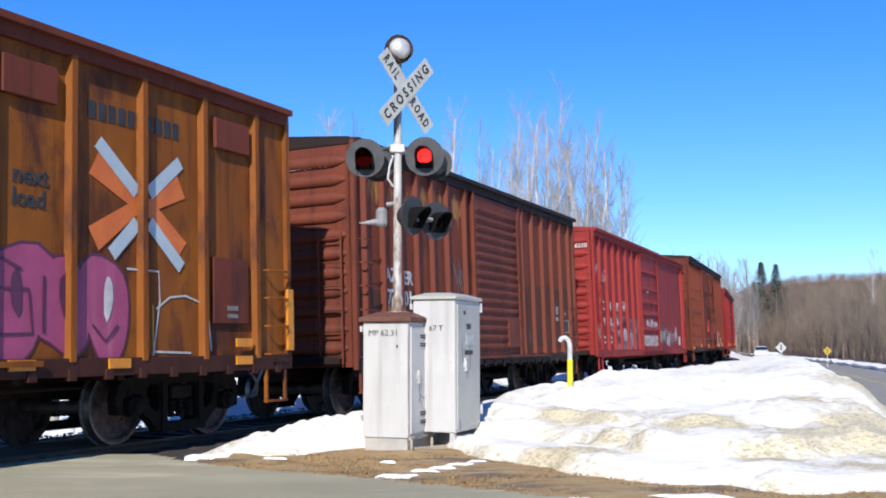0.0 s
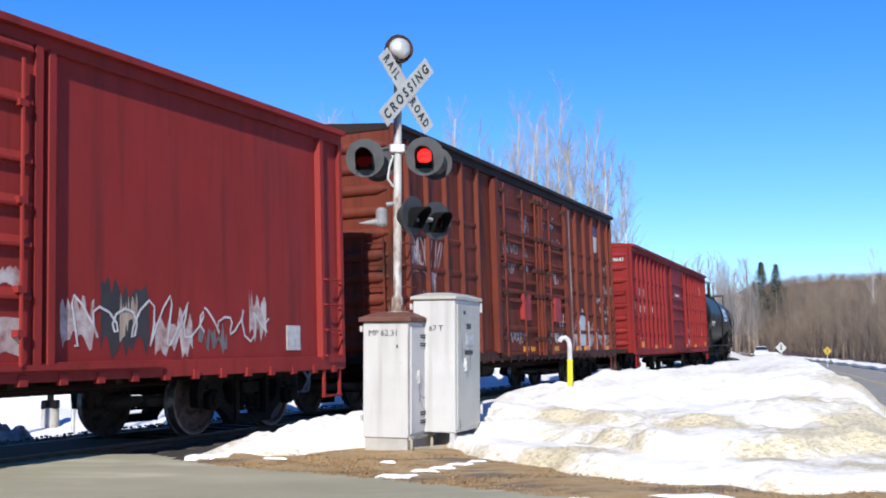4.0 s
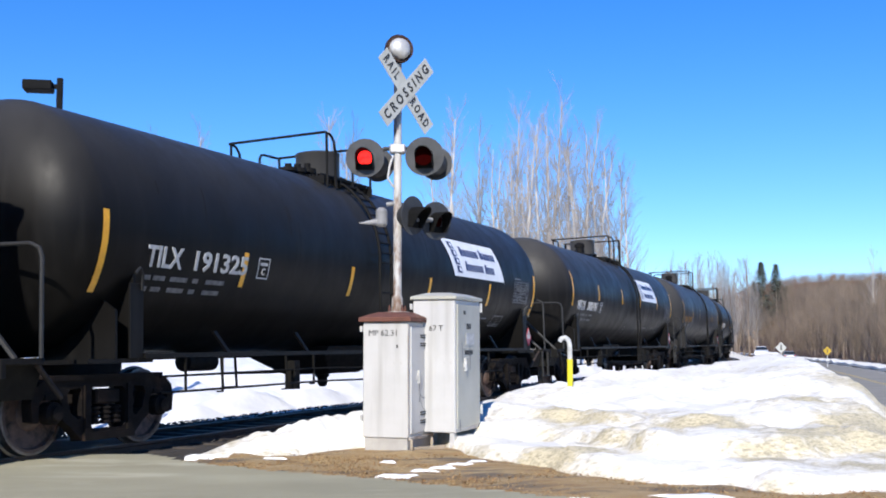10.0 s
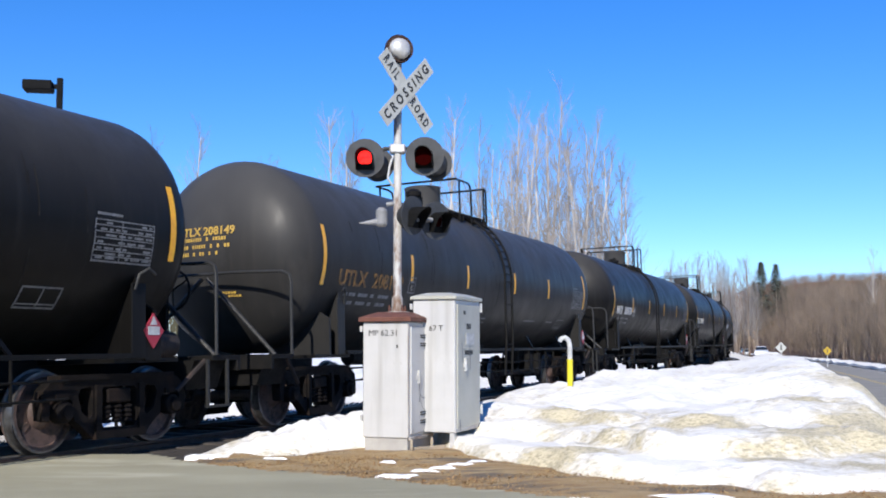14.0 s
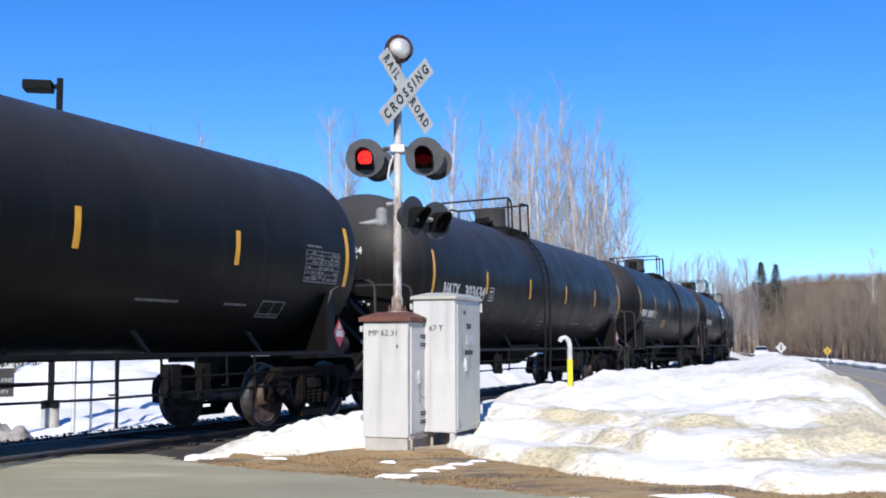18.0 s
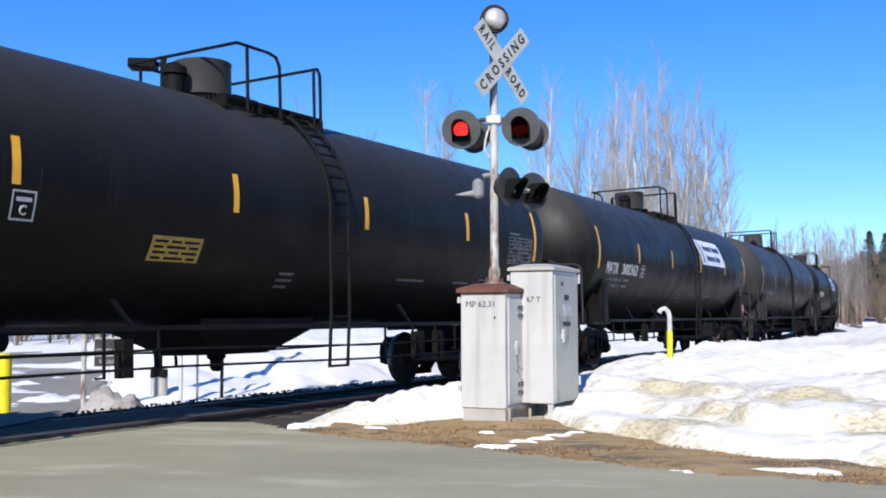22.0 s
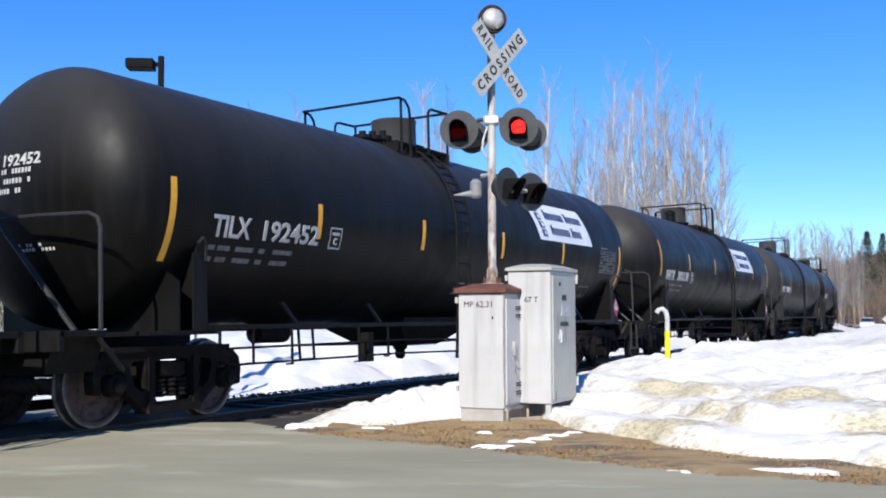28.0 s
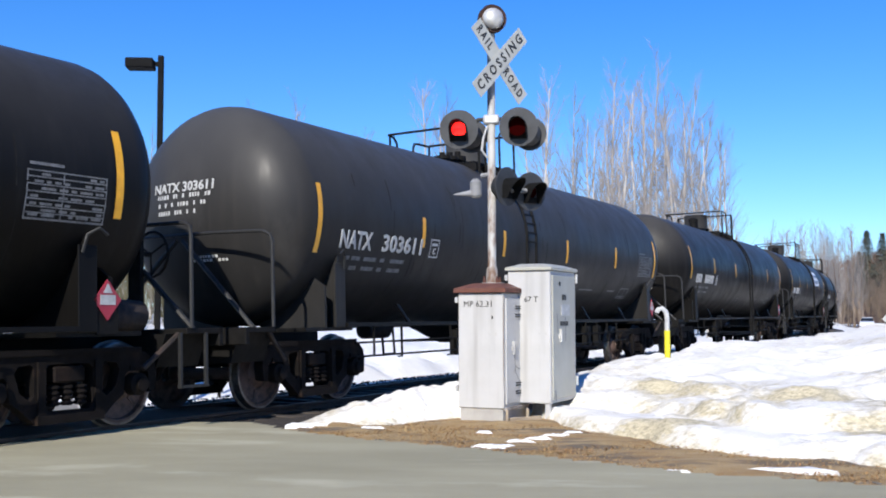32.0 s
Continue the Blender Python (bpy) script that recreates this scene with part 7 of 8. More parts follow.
# bell with its dark hood
M["darkrust"] = mat("dark_rusty_steel", (0.05, 0.026, 0.02), (0.03, 0.018, 0.015), 6, 0.8, bump=0.3, gloss=0.2)
bm = bmesh.new()
lathe(bm, (0.02, -0.06, 4.965), (0.35, -0.93, 0.06), [(-0.04, 0.12), (0.0, 0.138), (0.04, 0.138), (0.09, 0.118), (0.12, 0.075), (0.13, 0.02)], 28)
part("bell", bm, M["alu"], signal, "weathered silver bell gong", smooth=True)
bm = bmesh.new()
lathe(bm, (0.02, -0.06, 4.97), (-0.35, 0.93, -0.06), [(-0.02, 0.145), (-0.035, 0.18), (0.04, 0.18), (0.12, 0.16), (0.16, 0.06)], 28)
part("bell_housing", bm, M["darkrust"], signal, "dark rusty bell housing", smooth=True)
bm = bmesh.new()
tube(bm, [(0, 0, 4.7), (0.0, 0.0, 4.85)], 0.045, 10)
part("bell_neck", bm, M["black"], signal)

# crossbuck: two blades on a plane turned 48 degrees, facing the road
BR, BN = Vector((math.cos(radians(48)), math.sin(radians(48)), 0)), Vector((math.sin(radians(48)), -math.cos(radians(48)), 0))
CB = Matrix((BR, Vector((0, 0, 1)), BN)).transposed().to_4x4()
CB.translation = Vector((0.06, 0, 4.42)) + BN * 0.07
for _words, _ang, _off in (("R A I L           R O A D", -45, 0.0), ("C R O S S I N G", 45, 0.008)):
    bm = bmesh.new()
    box(bm, -0.60, 0.60, -0.112, 0.112, -0.003, 0.003)
    bl = part("blade", bm, M["sign"], signal, "white crossbuck blade with black letters", at=CB @ pose(0, 0, _off) @ pose(0, 0, 0, 0, 0, _ang), bevel=0.001)
    me = lettering(_words, 0.165, 0.001, 0.005)
    me.transform(Matrix.Diagonal((0.98 * 1.1 / max(0.3, max(v.co.x for v in me.vertices) - min(v.co.x for v in me.vertices)), 1.05, 1, 1)))
    part("lettering", me, M["ink"], bl, at=pose(0, 0, 0.005))


M["hoodblack"] = mat("sooty_black_paint", (0.006, 0.006, 0.006), (0.01, 0.01, 0.01), 5, 0.8, gloss=0.1)


def lamp_head(name, where, facing, r=0.245):
    """A flasher: round black backing plate, housing behind, hood, red lens, ."""
    f = Vector(facing).normalized()
    rt = Vector((-f.y, f.x, 0)).normalized()
    up = rt.cross(f) * -1 if rt.cross(f).z < 0 else rt.cross(f)
    m = Matrix((rt, up, f)).transposed().to_4x4()
    m.translation = Vector(where)
    bm = bmesh.new()
    lathe(bm, (0, 0, 0), (0, 0, 1), [(0, 0.12), (0, r), (0.012, r), (0.012, 0.12)], 36)
    hd = part("lamp_head", bm, M["plate"], signal, "round black flasher lamp with hood", at=m, smooth=True)
    bm = bmesh.new()
    lathe(bm, (0, -0.01, -0.01), (0, 0, -1), [(0, 0.155), (0.12, 0.15), (0.2, 0.10), (0.22, 0.04)], 24)
    part("housing", bm, M["black"], hd, smooth=True)
    bm = bmesh.new()   # hood: an arch with straight legs, longer on top, and a dark sill under the lens
    prof = [(0.108, -0.15)] + [(0.108 * math.cos(a), 0.108 * math.sin(a)) for a in np.linspace(0, math.pi, 15)] + [(-0.108, -0.15)]
    rows = []
    for hx, hy in prof:
        ln = 0.09 + 0.17 * max(0, (hy + 0.05) / 0.16) ** 0.6 if hy > -0.05 else 0.09
        k = 0.94 if hy > 0 else 1.0
        rows.append([bm.verts.new(p) for p in ((hx, hy, 0.008), (hx, hy, ln), (hx * 0.93, hy * k, ln), (hx * 0.93, hy * k, 0.008))])
    skin(bm, rows)
    box(bm, -0.10, 0.10, -0.15, -0.075, 0.012, 0.03)
    part("hood", bm, M["hoodblack"], hd)
    return hd, m


def lens_and_bulb(hd):
    bm = bmesh.new()
    lathe(bm, (0, 0, 0), (0, 0, 1), [(-0.02, 0.118), (0.008, 0.112), (0.016, 0.07), (0.019, 0.02)], 28)
    part("bulb_reflector", bm, M["bulb"], hd, "glowing red lamp", smooth=True)
    bm = bmesh.new()   # unlit red roundel that turns on a level pin inside the hood
    lathe(bm, (0, 0, -0.0015), (0, 0, 1), [(0, 0.113), (0.003, 0.113)], 28)
    return part("shutter", bm, M["lens"], hd, "dark red shutter vane", at=pose(0, -0.012, 0.135))


FLASH_L, _ = lamp_head("left", (-0.405, -0.10, 3.56), (-0.05, -1, -0.06))
FLASH_R, _ = lamp_head("right", (0.345, -0.10, 3.58), (-0.10, -1, -0.06))
for _x, _z in ((-0.405, 3.56), (0.345, 3.58)):
    lamp_head("rear", (_x + 0.14, 0.34, _z - 0.02), (0.25, 1, 0.0), 0.215)
    bm = bmesh.new()
    tube(bm, [(_x, 0.06, _z + 0.02), (_x * 0.4, 0.02, 3.70), (0, 0, 3.70)], 0.028, 8)
    part("lamp_arm", bm, M["black"], signal, smooth=True)
for _x, _f in ((0.19, (0.80, -0.55, -0.05)), (0.48, (0.62, -0.75, -0.05))):
    hd2, _ = lamp_head("rear", (_x, 0.22 if _x > 0.3 else -0.02, 2.84 if _x < 0.3 else 2.80), _f)
    bm = bmesh.new()
    lathe(bm, (0, 0, 0), (0, 0, 1), [(-0.02, 0.118), (0.008, 0.112), (0.016, 0.07), (0.019, 0.02)], 28)
    part("lens", bm, M["lens"], hd2, "unlit dark red lens", smooth=True)
bm = bmesh.new()
box(bm, -0.10, 0.10, -0.075, 0.075, 3.63, 3.75)
part("junction_collar", bm, M["alu"], signal, "white clamp collar", bevel=0.02)
bm = bmesh.new()
lathe(bm, (-0.20, -0.02, 2.70), (0, 0, 1), [(0, 0.05), (0.03, 0.075), (0.2, 0.075), (0.24, 0.04)], 16)
tube(bm, [(-0.14, 0, 2.98), (-0.02, 0, 3.0)], 0.03, 8)
tube(bm, [(0.0, 0, 2.78), (0.45, 0.12, 2.80)], 0.03, 8)
part("lower_bracket", bm, M["grey"], signal, "weathered silver bracket", smooth=True)
bm = bmesh.new()
lathe(bm, (-0.22, -0.03, 2.76), (-1, 0, -0.06), [(0, 0.045), (0.04, 0.045), (0.26, 0.006)], 12)
part("bracket_cone", bm, M["grey"], signal, smooth=True)
bm = bmesh.new()
tube(bm, [(-0.05, -0.06, 3.6), (-0.10, -0.07, 3.45), (-0.12, -0.07, 3.3), (-0.05, -0.06, 3.2)], 0.014, 6)
part("cable", bm, M["alu"], signal, smooth=True)


def move_lights():
    """The two front lamps light by turns: a vane turns upright before the one that is dark."""
    half, first = 0.6733, 0.37
    for hd, phase in ((FLASH_L, 0), (FLASH_R, 1)):
        vane = lens_and_bulb(hd)
        pivot = pose(0, -0.012, 0.135)
        rows, t, k = [], 0.0, 0
        # edge-on while lit, upright before the bulb while dark
        turn = {True: pivot @ Matrix.Rotation(radians(-83.5), 4, "X"), False: pivot}
        lit = phase == 1
        rows.append((0.0, turn[lit]))
        t = first
        while t < 32:
            rows += [(t - 0.02, turn[lit]), (t + 0.02, turn[not lit])]
            lit = not lit
            t += half
        rows.append((32.0, turn[lit]))
        walk(vane, rows)


# ---- small things by the track ----
def post(name, label, x, y, z0, z1, r, material, category="post"):
    ob = thing(name, label, category, m=Matrix.Translation((x, y, 0)))
    bm = bmesh.new()
    lathe(bm, (0, 0, z0), (0, 0, 1), [(0, r), (z1 - z0 - 0.01, r), (z1 - z0, r * 0.8)], 14)
    part("shaft", bm, material, ob, smooth=True)
    return ob


M["safety"] = mat("safety_yellow_paint", (0.72, 0.62, 0.02), (0.62, 0.52, 0.02), 4, 0.45)
vent = thing("vent_pipe", "yellow vent pipe with a white bent top in the snow", "pipe", m=Matrix.Translation((2.0, 17.0, 0)))
bm = bmesh.new()
lathe(bm, (0, 0, -0.1), (0, 0, 1), [(0, 0.045), (1.08, 0.045)], 14)
part("sleeve", bm, M["safety"], vent, "bright yellow sleeve", smooth=True)
bm = bmesh.new()
tube(bm, [(0, 0, 0.98), (0, 0, 1.2), (-0.02, 0, 1.28), (-0.07, 0, 1.325), (-0.13, 0, 1.31), (-0.16, 0, 1.26)], 0.038, 12)
part("gooseneck", bm, M["white"], vent, smooth=True)


# ---- beyond the track: lamp post, signs, bollards ----
lamp = thing("street_lamp", "dark shoebox street lamp on a concrete footing", "street lamp", m=pose(-7.6, 20.9, 0, 0, 0, 10))
bm = bmesh.new()
lathe(bm, (0, 0, -0.7), (0, 0, 1), [(0, 0.165), (0.70, 0.165), (0.72, 0.15)], 20)
part("footing", bm, M["concrete"], lamp, "round concrete footing", smooth=True)
bm = bmesh.new()
box(bm, -0.15, 0.15, -0.15, 0.15, 0.0, 0.16)
part("base_plate", bm, M["hoodblack"], lamp, bevel=0.01)
bm = bmesh.new()
box(bm, -0.055, 0.055, -0.055, 0.055, 0.0, 6.50)
part("pole", bm, M["hoodblack"], lamp, bevel=0.008)
bm = bmesh.new()
box(bm, -0.68, -0.13, -0.2, 0.2, 6.22, 6.42)
part("lamp_box", bm, M["hoodblack"], lamp, "flat dark lamp box", bevel=0.02)
bm = bmesh.new()
box(bm, -0.15, -0.04, -0.04, 0.04, 6.29, 6.37)
part("lamp_neck", bm, M["hoodblack"], lamp)

for _x, _y, _h in ((-8.85, 17.1, 0.62), (-9.9, 15.6, 0.62)):
    post("bollard", "bright yellow steel bollard beside the crossing", _x, _y, -0.6, _h, 0.11, M["safety"], "bollard")
post("sign_post", "rusty galvanised steel sign post", -7.98, 18.2, -0.7, 2.0, 0.045, M["rustpole"], "post")
post("sign_post", "thin galvanised steel post in the snow", -6.95, 20.3, -0.7, 2.2, 0.04, M["alu"], "post")
post("sign_post", "thin galvanised steel post in the snow", -6.85, 21.0, -0.7, 2.2, 0.025, M["alu"], "post")
post("sign_post", "thin dark steel post in the snow", -6.5, 21.5, -0.7, 2.2, 0.035, M["iron"], "post")
notice = thing("notice_sign", "black notice sign on a post in the snow", "sign", m=pose(-9.5, 23.0, -0.2, 0, 0, 22))
bm = bmesh.new()
box(bm, -0.03, 0.03, 0.01, 0.07, -0.5, 1.0)
part("post", bm, M["alu"], notice)
bm = bmesh.new()
box(bm, -0.32, 0.32, -0.01, 0.01, 0.3, 0.95)
_face = part("face", bm, M["ink"], notice, "black sign face with white border")
for _words, _z in (("SMOKE-FREE", 0.67), ("FACILITY", 0.42)):
    me = lettering(_words, 0.115, 0.002)
    me.transform(Matrix(((0.92, 0, 0, 0), (0, 0, -1, -0.013), (0, 1, 0, _z), (0, 0, 0, 1))))
    part("words", me, M["white"], _face)
for _z0, _z1 in ((0.30, 0.325), (0.54, 0.56), (0.925, 0.95)):
    bm = bmesh.new()
    box(bm, -0.32, 0.32, -0.014, -0.0105, _z0, _z1)
    part("border", bm, M["white"], _face)

# road signs far along the highway
def diamond(label, x, y, z, r, ink):
    sg = thing("road_sign", label, "road sign", "road signs", Matrix.Translation((x, y, 0)))
    bm = bmesh.new()
    box(bm, -0.04, 0.04, 0.02, 0.08, -1.7, z + r * 0.5)
    part("post", bm, M["alu"], sg)
    bm = bmesh.new()
    plate(bm, [(-r, 0, z), (0, 0, z - r), (r, 0, z), (0, 0, z + r)], (0, -1, 0), 0.01)
    part("panel", bm, ink, sg)
    bm = bmesh.new()
    box(bm, -r * 0.12, r * 0.12, -0.018, -0.012, z - r * 0.45, z + r * 0.45)
    part("symbol", bm, M["ink"], sg)


M["amber"] = mat("amber_sign", (0.5, 0.33, 0.02), (0.4, 0.26, 0.02), 4, 0.5)
diamond("white diamond road sign on a thin post", 37.7, 120, 0.7, 0.64, M["sign"])
diamond("amber diamond warning sign on a thin post", 43.2, 121, 0.33, 0.5, M["amber"])

# snow ridge along the highway's far side
ribbon("snow_ridge", [(float(road_x(y)) + 5.6, float(y)) for y in np.arange(20, 320, 3.0)], -0.9, 1.8, lambda y: float(road_z(y)) + 0.34 + 0.1 * math.sin(y) + 0.07 * math.sin(2.7 * y), M["dirtysnow"], "low ploughed snow ridge along the highway", 0.3)


# ---- cars on the highway ----
def build_car(label, paint):
    """x forwards."""
    c = thing("car", label, "car", "cars")
    M["glass"] = M.get("glass") or mat("dark_glass", (0.02, 0.025, 0.03), (0.03, 0.035, 0.04), 3, 0.08)
    prof = [(-2.15, 0.35), (-2.2, 0.75), (-2.05, 0.95), (-1.2, 1.02), (-0.5, 1.0), (1.0, 0.98), (2.0, 0.82), (2.2, 0.62), (2.15, 0.35)]
    bm = bmesh.new()
    skin(bm, [[bm.verts.new((x, y * (1 if z < 0.9 else 0.95), z)) for x, z in prof] for y in (-0.88, 0.88)])
    part("body", bm, paint, c, bevel=0.03)
    bm = bmesh.new()
    cab = [(-1.95, 0.98), (-1.35, 1.42), (0.1, 1.46), (1.0, 0.98)]
    skin(bm, [[bm.verts.new((x, y * (1 if z < 1.1 else 0.8), z)) for x, z in cab] for y in (-0.78, 0.78)])
    part("cabin_glass", bm, M["glass"], c)
    bm = bmesh.new()
    skin(bm, [[bm.verts.new((x, y, z)) for x, z in ((-1.4, 1.42), (-1.3, 1.475), (0.05, 1.5), (0.15, 1.45))] for y in (-0.66, 0.66)])
    part("roof", bm, paint, c)
    for x, y in product((-1.35, 1.35), (-0.8, 0.8)):
        bm = bmesh.new()
        lathe(bm, (0, -0.1, 0), (0, 1, 0), [(0, 0.2), (0, 0.31), (0.2, 0.31), (0.2, 0.2)], 18)
        w = part("wheel", bm, M["black"], c, at=pose(x, y, 0.31))
        bm = bmesh.new()
        lathe(bm, (0, -0.09, 0), (0, 1, 0), [(0, 0.02), (0, 0.2), (0.18, 0.2), (0.18, 0.02)], 12)
        part("rim", bm, M["alu"], w)
    for y in (-0.7, 0.7):
        bm = bmesh.new()
        box(bm, -2.22, -2.15, y - 0.15, y + 0.15, 0.72, 0.88)
        part("tail_light", bm, M["red"], c, "red tail light")
    bm = bmesh.new()
    box(bm, -2.225, -2.2, -0.26, 0.26, 0.58, 0.7)
    part("plate_panel", bm, M["white"], c)
    return c


M["silver"] = mat("silver_car_paint", (0.42, 0.44, 0.46), (0.38, 0.40, 0.42), 2, 0.3, metal=0.4, coat=0.5)
M["slate"] = mat("slate_car_paint", (0.07, 0.08, 0.10), (0.06, 0.07, 0.09), 2, 0.3, metal=0.3, coat=0.5)
M["carwhite"] = mat("white_car_paint", (0.75, 0.76, 0.78), (0.7, 0.71, 0.73), 2, 0.35, coat=0.5)
CAR_SILVER = build_car("silver saloon car driving on the highway", M["silver"])
CAR_SLATE = build_car("slate grey saloon car driving on the highway", M["slate"])
_parked = build_car("white car parked beside the highway in snow", M["carwhite"])
_parked.matrix_basis = turned(43.2, 146, -0.72, -0.30, -0.95)


# seconds and metres ahead along the highway
SILVER_ROWS = [(0, -10), (2, 28), (3.5, 60), (5.0, 91), (6, 108), (7, 122), (8, 136), (9, 150), (10, 164), (12, 192), (16, 248), (20, 300), (32, 420)]
SLATE_ROWS = [(0, -240), (14, 2), (17, 57), (18.5, 83), (19, 91), (19.5, 99), (20, 107), (21, 122), (23, 152), (26, 196), (32, 280)]


def move_traffic():
    """Both cars drive away along the highway's right lane."""
    for ob, rows in ((CAR_SILVER, SILVER_ROWS),
                     (CAR_SLATE, SLATE_ROWS)):
        def at(y):
            x = float(road_x(y)) + 2.0
            dx = float(road_x(y + 1)) - float(road_x(y - 1))
            return turned(x, y, float(road_z(y)) + 0.01, dx, 2.0)
        walk(ob, [(t, at(y)) for t, y in rows])


# ---- bare trees ----
def branch_set(seed, height, spread, levels, sides, lean=0.0, first=0.25, n1=16, n2=6, n3=4):
    """Tapered limbs of a bare tree as (start, end, r0, r1) pieces: a straight leader with rising side limbs."""
    rnd = random.Random(seed)
    segs = []

    def limb(p, d, length, r, depth, parts):
        q, dd = Vector(p), Vector(d)
        for k in range(parts):
            dd = (dd + Vector((rnd.uniform(-1, 1), rnd.uniform(-1, 1), rnd.uniform(-0.2, 0.6))) * (0.07 if depth == 0 else 0.16)).normalized()
            e = q + dd * length / parts
            r0, r1 = r * (1 - k / parts * 0.85), r * (1 - (k + 1) / parts * 0.85)
            segs.append((q.copy(), e.copy(), r0, max(r1, 0.006), depth))
            if depth < levels:
                n = (n1, n2, n3)[depth] / parts
                n = int(n) + (rnd.random() < n - int(n))
                for _ in range(n):
                    u = (k + rnd.random()) / parts
                    if depth == 0 and u < first:
                        continue
                    a = rnd.uniform(0, 6.283)
                    out = Vector((math.cos(a), math.sin(a), 0))
                    out = (out - dd * out.dot(dd)).normalized()
                    tilt = rnd.uniform(0.28, 0.58)
                    nd = (dd * math.cos(tilt) + out * math.sin(tilt)).normalized()
                    ln = length * (spread * (1.15 - u) + 0.05 if depth == 0 else 0.45 * (1.1 - 0.6 * u))
                    limb(q.lerp(e, rnd.random()), nd, ln, max(0.0065, r0 * (0.34 if depth == 0 else 0.45)), depth + 1, max(2, parts // 2))
            q = e

    limb((0, 0, -0.3), (lean, 0, 1), height, height * 0.0095, 0, 7)
    return segs


def tree_arrays(segs, sides):
    """Vertices and faces of the limbs, open thin prisms."""
    verts, faces = [], []
    for a, b, r0, r1, depth in segs:
        n = sides if depth == 0 else 3
        d = (b - a).normalized()
        u = d.orthogonal().normalized()
        w = d.cross(u)
        base = len(verts)
        for p, r in ((a, r0), (b, r1)):
            for k in range(n):
                t = 6.283 * k / n
                verts.append(tuple(p + (u * math.cos(t) + w * math.sin(t)) * r))
        for k in range(n):
            j = (k + 1) % n
            faces.append((base + k, base + j, base + n + j, base + n + k))
    return verts, faces


def tree_meshes(seed, height, **kw):
    segs = branch_set(seed, height, **kw)
    out = []
    for name, test in (("trunk", lambda s: s[4] == 0), ("crown", lambda s: s[4] > 0)):
        v, f = tree_arrays([s for s in segs if test(s)], 7)
        me = bpy.data.meshes.new(name)
        me.from_pydata(v, [], f)
        me.materials.append(M["bark"] if name == "trunk" else M["twig"])
        out.append(me)
    return out


TREES = [tree_meshes(11 + k, 17.5, spread=0.24, levels=2, sides=7, first=0.2, n1=42, n2=14) for k in range(5)]


def bare_tree(k, x, y, scale, turn, z=-0.1):
    t = thing("bare_tree", "slender leafless grey tree behind the track", "tree", "bare trees", Matrix.Translation((x, y, z)) @ Matrix.Rotation(turn, 4, "Z"))
    t.scale = (scale,) * 3
    t.matrix_basis = Matrix.Translation((x, y, z)) @ Matrix.Rotation(turn, 4, "Z") @ Matrix.Scale(scale, 4)
    part("trunk", TREES[k][0], M["bark"], t)
    part("crown", TREES[k][1], M["twig"], t)


# the stand behind the train: bearings and heights as they rise over the cars
_rt = random.Random(3)
for _px, _top in ((575, 165), (590, 190), (610, 215), (455, 255), (320, 200), (230, 215), (790, 150), (806, 190), (770, 230), (850, 200), (868, 240), (885, 260), (910, 140), (930, 200), (945, 165), (962, 130), (975, 210), (990, 255), (1008, 185), (1022, 180),
                  (1035, 215), (1050, 240), (1065, 270), (1078, 235), (1090, 225), (1105, 280), (878, 225), (900, 185), (938, 225), (968, 180), (1015, 225), (1045, 200), (1098, 250), (925, 290), (1000, 300), (830, 275), (900, 230), (420, 270), (170, 250), (80, 255), (30, 240), (-80, 200), (-160, 220), (-230, 180)):
    _d = _rt.uniform(60, 84)
    _x = (_px - 784) / 1895 * _d
    _h = 1.23 + (607 - _top) / 1895 * _d
    bare_tree(_rt.randrange(5), _x, _d, _h / 18.7, _rt.uniform(0, 6.28))

M["wood_near"] = mat("leafless_wood", (0.215, 0.165, 0.124), (0.12, 0.093, 0.07), 0.05, 0.95, island=0.5)
M["wood_pale"] = mat("pale_trunks", (0.235, 0.19, 0.145), (0.14, 0.112, 0.084), 0.4, 0.95)
EDGE_TREES = [[m.copy() for m in pair] for pair in TREES]
for _pair in EDGE_TREES:
    for _me in _pair:
        _me.materials.clear()
# taller bare trees where the track and the highway bend away
for _k in range(46):
    _d = _rt.uniform(150, 230)
    _q = _rt.uniform(0.20, 0.295)
    _h = 2.0 + _rt.uniform(0.056, 0.080) * _d
    t = thing("bare_tree", "hazy leafless tree where the track bends away", "tree", "trees at the bend", Matrix.Translation((_q * _d, _d, -0.8)) @ Matrix.Rotation(_rt.uniform(0, 6.28), 4, "Z") @ Matrix.Scale(_h / 17.4, 4))
    for _nm, _me, _mt in zip(("trunk", "crown"), EDGE_TREES[_rt.randrange(5)], (M["wood_near"], M["twig"])):
        part(_nm, _me.copy() if _nm == "crown" else _me, _mt, t)
bare_tree(2, 761 / 1895 * 165, 165, 0.95, 1.0, -1.5)


# firs and the far woods
def fir_mesh(seed, h):
    rnd = random.Random(seed)
    v, f = [], []
    for k in range(1500):
        u = rnd.random() ** 0.8
        z = h * (0.12 + 0.88 * u)
        r = h * 0.27 * (1 - u) + 0.1
        a = rnd.uniform(0, 6.283)
        q = rnd.uniform(0.2, 1.0) * r
        c = Vector((math.cos(a) * q, math.sin(a) * q, z))
        o = Vector((math.cos(a), math.sin(a), -0.35)) * rnd.uniform(0.4, 0.9)
        t = Vector((-math.sin(a), math.cos(a), 0.1)) * rnd.uniform(0.2, 0.4)
        b = len(v)
        v += [tuple(c - t), tuple(c + t), tuple(c + o + t * 0.3), tuple(c + o - t * 0.3)]
        f.append((b, b + 1, b + 2, b + 3))
    me = bpy.data.meshes.new("crown")
    me.from_pydata(v, [], f)
    return me


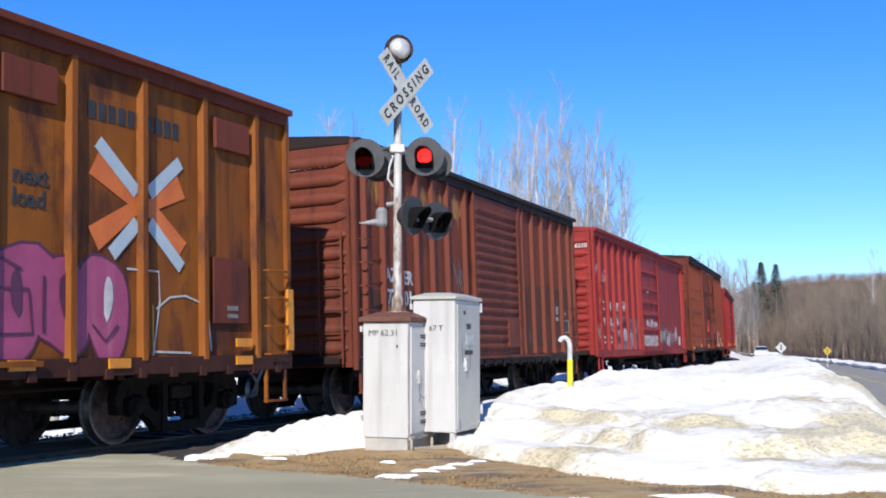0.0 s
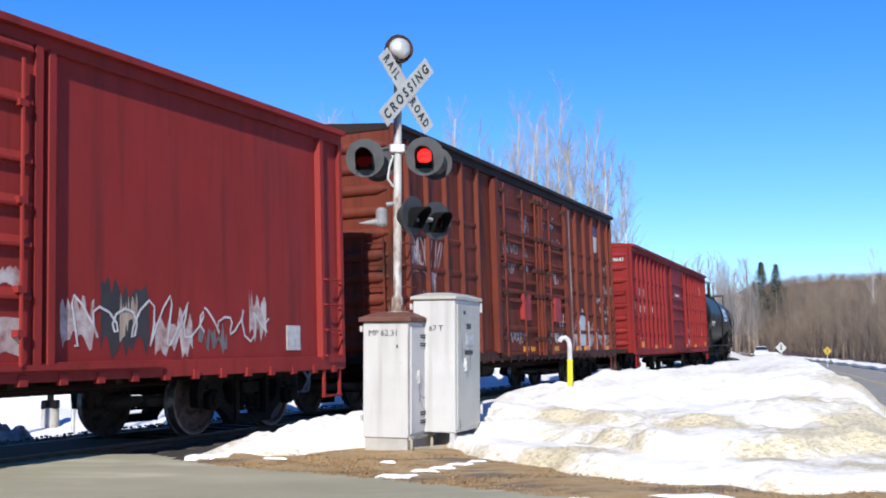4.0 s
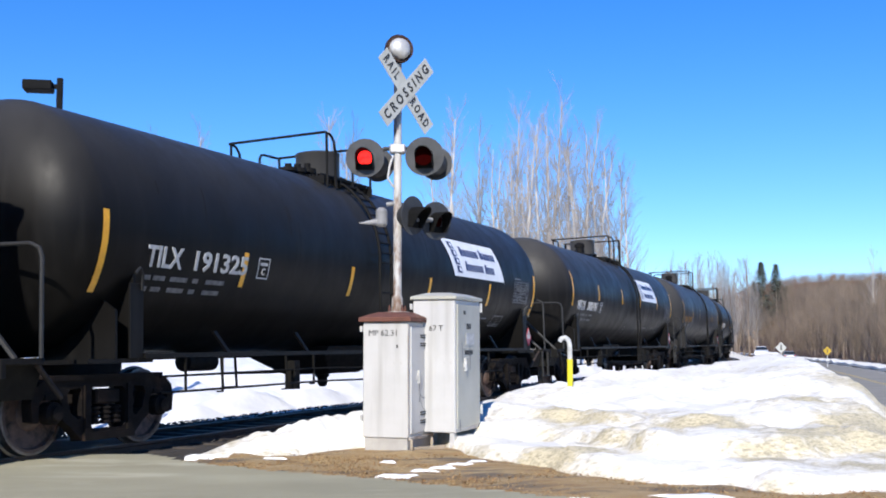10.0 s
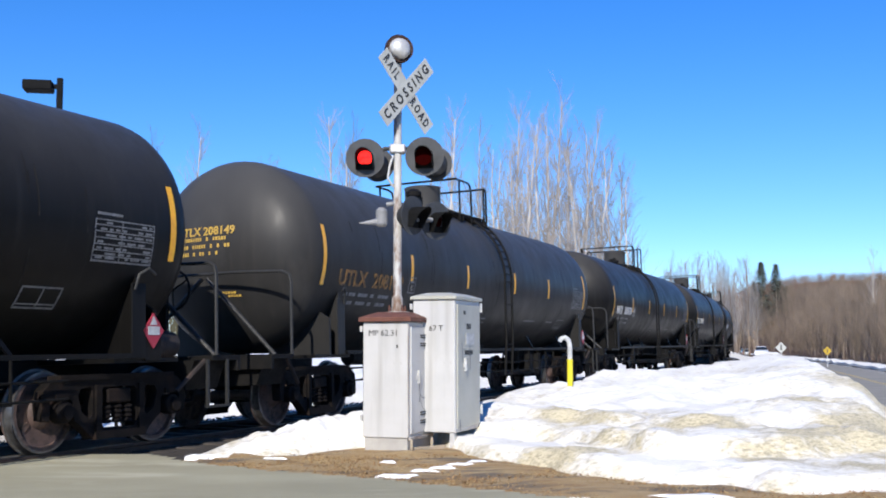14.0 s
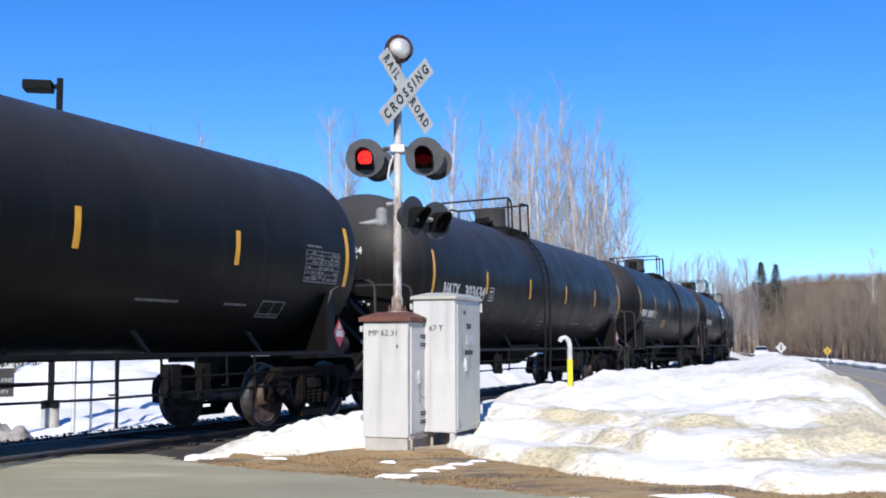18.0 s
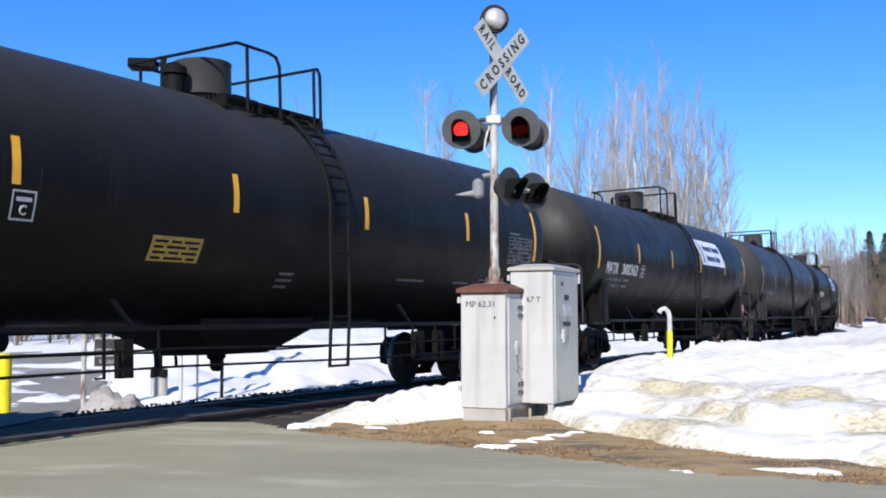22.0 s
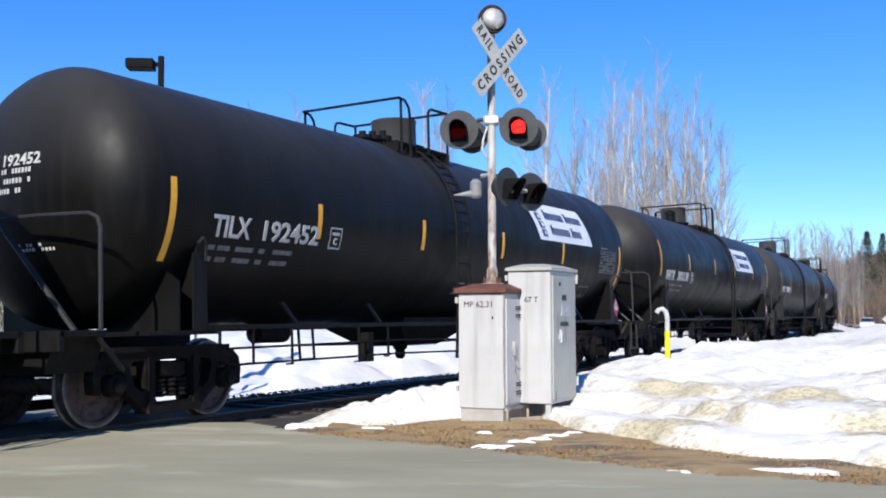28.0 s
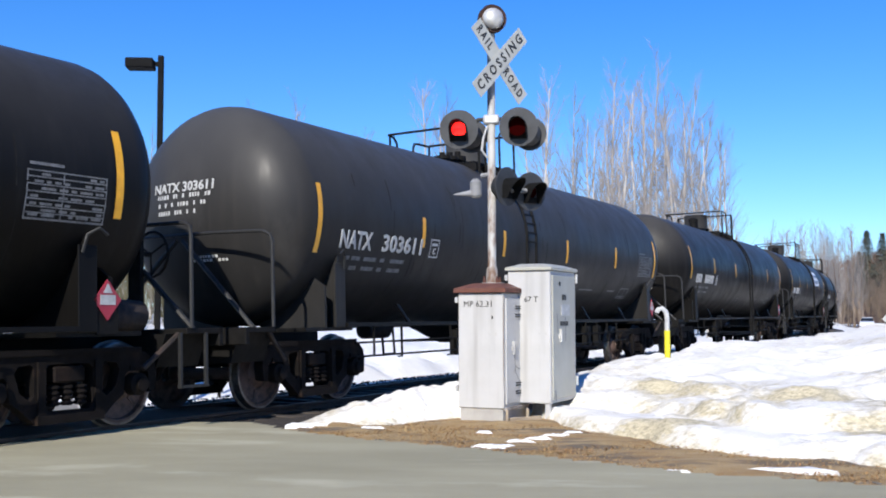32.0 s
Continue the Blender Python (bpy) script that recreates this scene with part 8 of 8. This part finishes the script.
M["needle"] = mat("fir_needles", (0.06, 0.074, 0.056), (0.09, 0.10, 0.07), 0.8, 0.9)
for _k, (_px, _top, _d) in enumerate(((1348, 470, 290), (1374, 474, 300), (1390, 512, 310), (1334, 505, 315))):
    _h = 1.2 + (607 - _top) / 1895 * _d + 2
    t = thing("fir_tree", "dark green fir among the bare woods", "tree", "fir trees", Matrix.Translation(((_px - 784) / 1895 * _d, _d, -1)))
    part("crown", fir_mesh(_k, _h), M["needle"], t)
    bm = bmesh.new()
    lathe(bm, (0, 0, -1), (0, 0, 1), [(0, 0.25), (_h * 0.9, 0.04)], 8)
    part("trunk", bm, M["bark"], t)


def woods(name, label, spots, variants, materials, limbs=64):
    """Many far trees joined into one object."""
    V, Fc, mi, base = [], [], [], 0
    arrs = []
    for k in range(variants):
        segs = branch_set(70 + k, 8.5, 0.68, 1, 4, first=0.08, n1=limbs, n2=6)
        v, f = tree_arrays(segs, 4)
        arrs.append((np.array(v), np.array([q if len(q) == 4 else (*q, q[-1]) for q in f])))
    for x, y, z, sc, a in spots:
        v, f = arrs[int(a * 1000) % variants]
        c, s = math.cos(a), math.sin(a)
        w = v @ np.array([[c, s, 0], [-s, c, 0], [0, 0, 1]]) * sc + np.array([x, y, z])
        V.append(w)
        Fc.append(f + base)
        base += len(v)
    me = bpy.data.meshes.new(name)
    V, Fc = np.concatenate(V), np.concatenate(Fc)
    me.from_pydata(V.tolist(), [], Fc.tolist())
    me.materials.append(materials)
    return tagged(new(name, me), label, "woods", kind="stuff")


M["wood_far"] = mat("reddish_far_wood", (0.17, 0.092, 0.062), (0.13, 0.076, 0.05), 0.03, 0.95, island=0.6)
_rw = random.Random(8)
_spots = []
while len(_spots) < 760:
    _y = _rw.uniform(70, 330)
    _b = _rw.uniform(0.24, 0.44)
    _x = _y * _b
    if _x < road_x(_y) + 8:
        continue
    _z = float(land(np.array([[_x]]), np.array([[_y]]))[0, 0])
    _spots.append((_x, _y, _z - 0.3, _rw.uniform(0.6, 1.05), _rw.uniform(0, 6.28)))
woods("far_woods", "dense leafless brown woods on the slope beyond the highway", _spots, 4, M["wood_near"])
for _k in range(46):   # paler trees standing along the wood's edge
    _y = _rw.uniform(118, 185)
    _x = float(road_x(_y)) + 8 + _rw.random() ** 1.5 * 22
    _z = float(land(np.array([[_x]]), np.array([[_y]]))[0, 0])
    t = thing("roadside_tree", "leafless grey-brown tree at the edge of the woods", "tree", "roadside trees", Matrix.Translation((_x, _y, _z - 0.3)) @ Matrix.Rotation(_rw.uniform(0, 6.28), 4, "Z") @ Matrix.Scale(_rw.uniform(0.38, 0.72), 4))
    _v = _rw.randrange(5)
    for _nm, _me, _mt in zip(("trunk", "crown"), EDGE_TREES[_v], (M["wood_pale"], M["wood_near"])):
        part(_nm, _me, _mt, t)
_spots = []
while len(_spots) < 2300:
    _y = _rw.uniform(330, 545)
    _x = _y * _rw.uniform(0.22, 0.45)
    _z = float(land(np.array([[_x]]), np.array([[_y]]))[0, 0])
    _spots.append((_x, _y, _z - 0.3, _rw.uniform(0.5, 0.8) * (0.5 if _y > 440 else 1), _rw.uniform(0, 6.28)))
woods("ridge_woods", "reddish leafless woods on the far ridge", _spots, 4, M["wood_far"], 34)
_spots = []
while len(_spots) < 150:
    _y = _rw.uniform(190, 330)
    _x = _y * _rw.uniform(-0.05, 0.29)
    _s, _n = track_coords(np.array([[_x]]), np.array([[_y]]))
    if abs(_n[0, 0]) < 8:
        continue
    _spots.append((_x, _y, -0.5, _rw.uniform(0.9, 1.5), _rw.uniform(0, 6.28)))
_spots_left = []
while len(_spots_left) < 170:
    _y = _rw.uniform(52, 95)
    _x = -_y * _rw.uniform(0.22, 0.62)
    _spots_left.append((_x, _y, -0.6, _rw.uniform(0.55, 1.1), _rw.uniform(0, 6.28)))
M["brush"] = mat("brown_green_brush", (0.15, 0.12, 0.06), (0.09, 0.085, 0.045), 0.12, 0.95)
woods("lot_edge_woods", "tangled brown and green brush beyond the lot", _spots_left, 4, M["brush"])
woods("bend_woods", "bare trees where the track bends away", _spots, 4, M["wood_near"])


def motions():
    """Everything that moves: the train with its wheels, the road traffic, the flashing signal."""
    for car, s12, half in TRAIN:
        walk(car, [(0.5 * k, car_pose(s12 - travelled(0.5 * k), half)) for k in range(65)])
        ts = [k / 15 for k in range(481)]
        near = [t for t in ts if -24 < s12 - travelled(t) < 105]
        if not near:
            continue
        for tr in car.children:
            if not tr.name.startswith("truck"):
                continue
            for ws in tr.children:
                if ws.name.startswith("wheelset"):
                    x = ws.location.x
                    rows = [(t, pose(x, 0, 0.457) @ Matrix.Rotation((travelled(t) - travelled(near[0])) / 0.457, 4, "Y")) for t in near]
                    if near[0] > 0:
                        rows.insert(0, (0.0, rows[0][1]))
                    if near[-1] < 32:
                        rows.append((32.0, rows[-1][1]))
                    walk(ws, rows)
    move_lights()
    move_traffic()


motions()
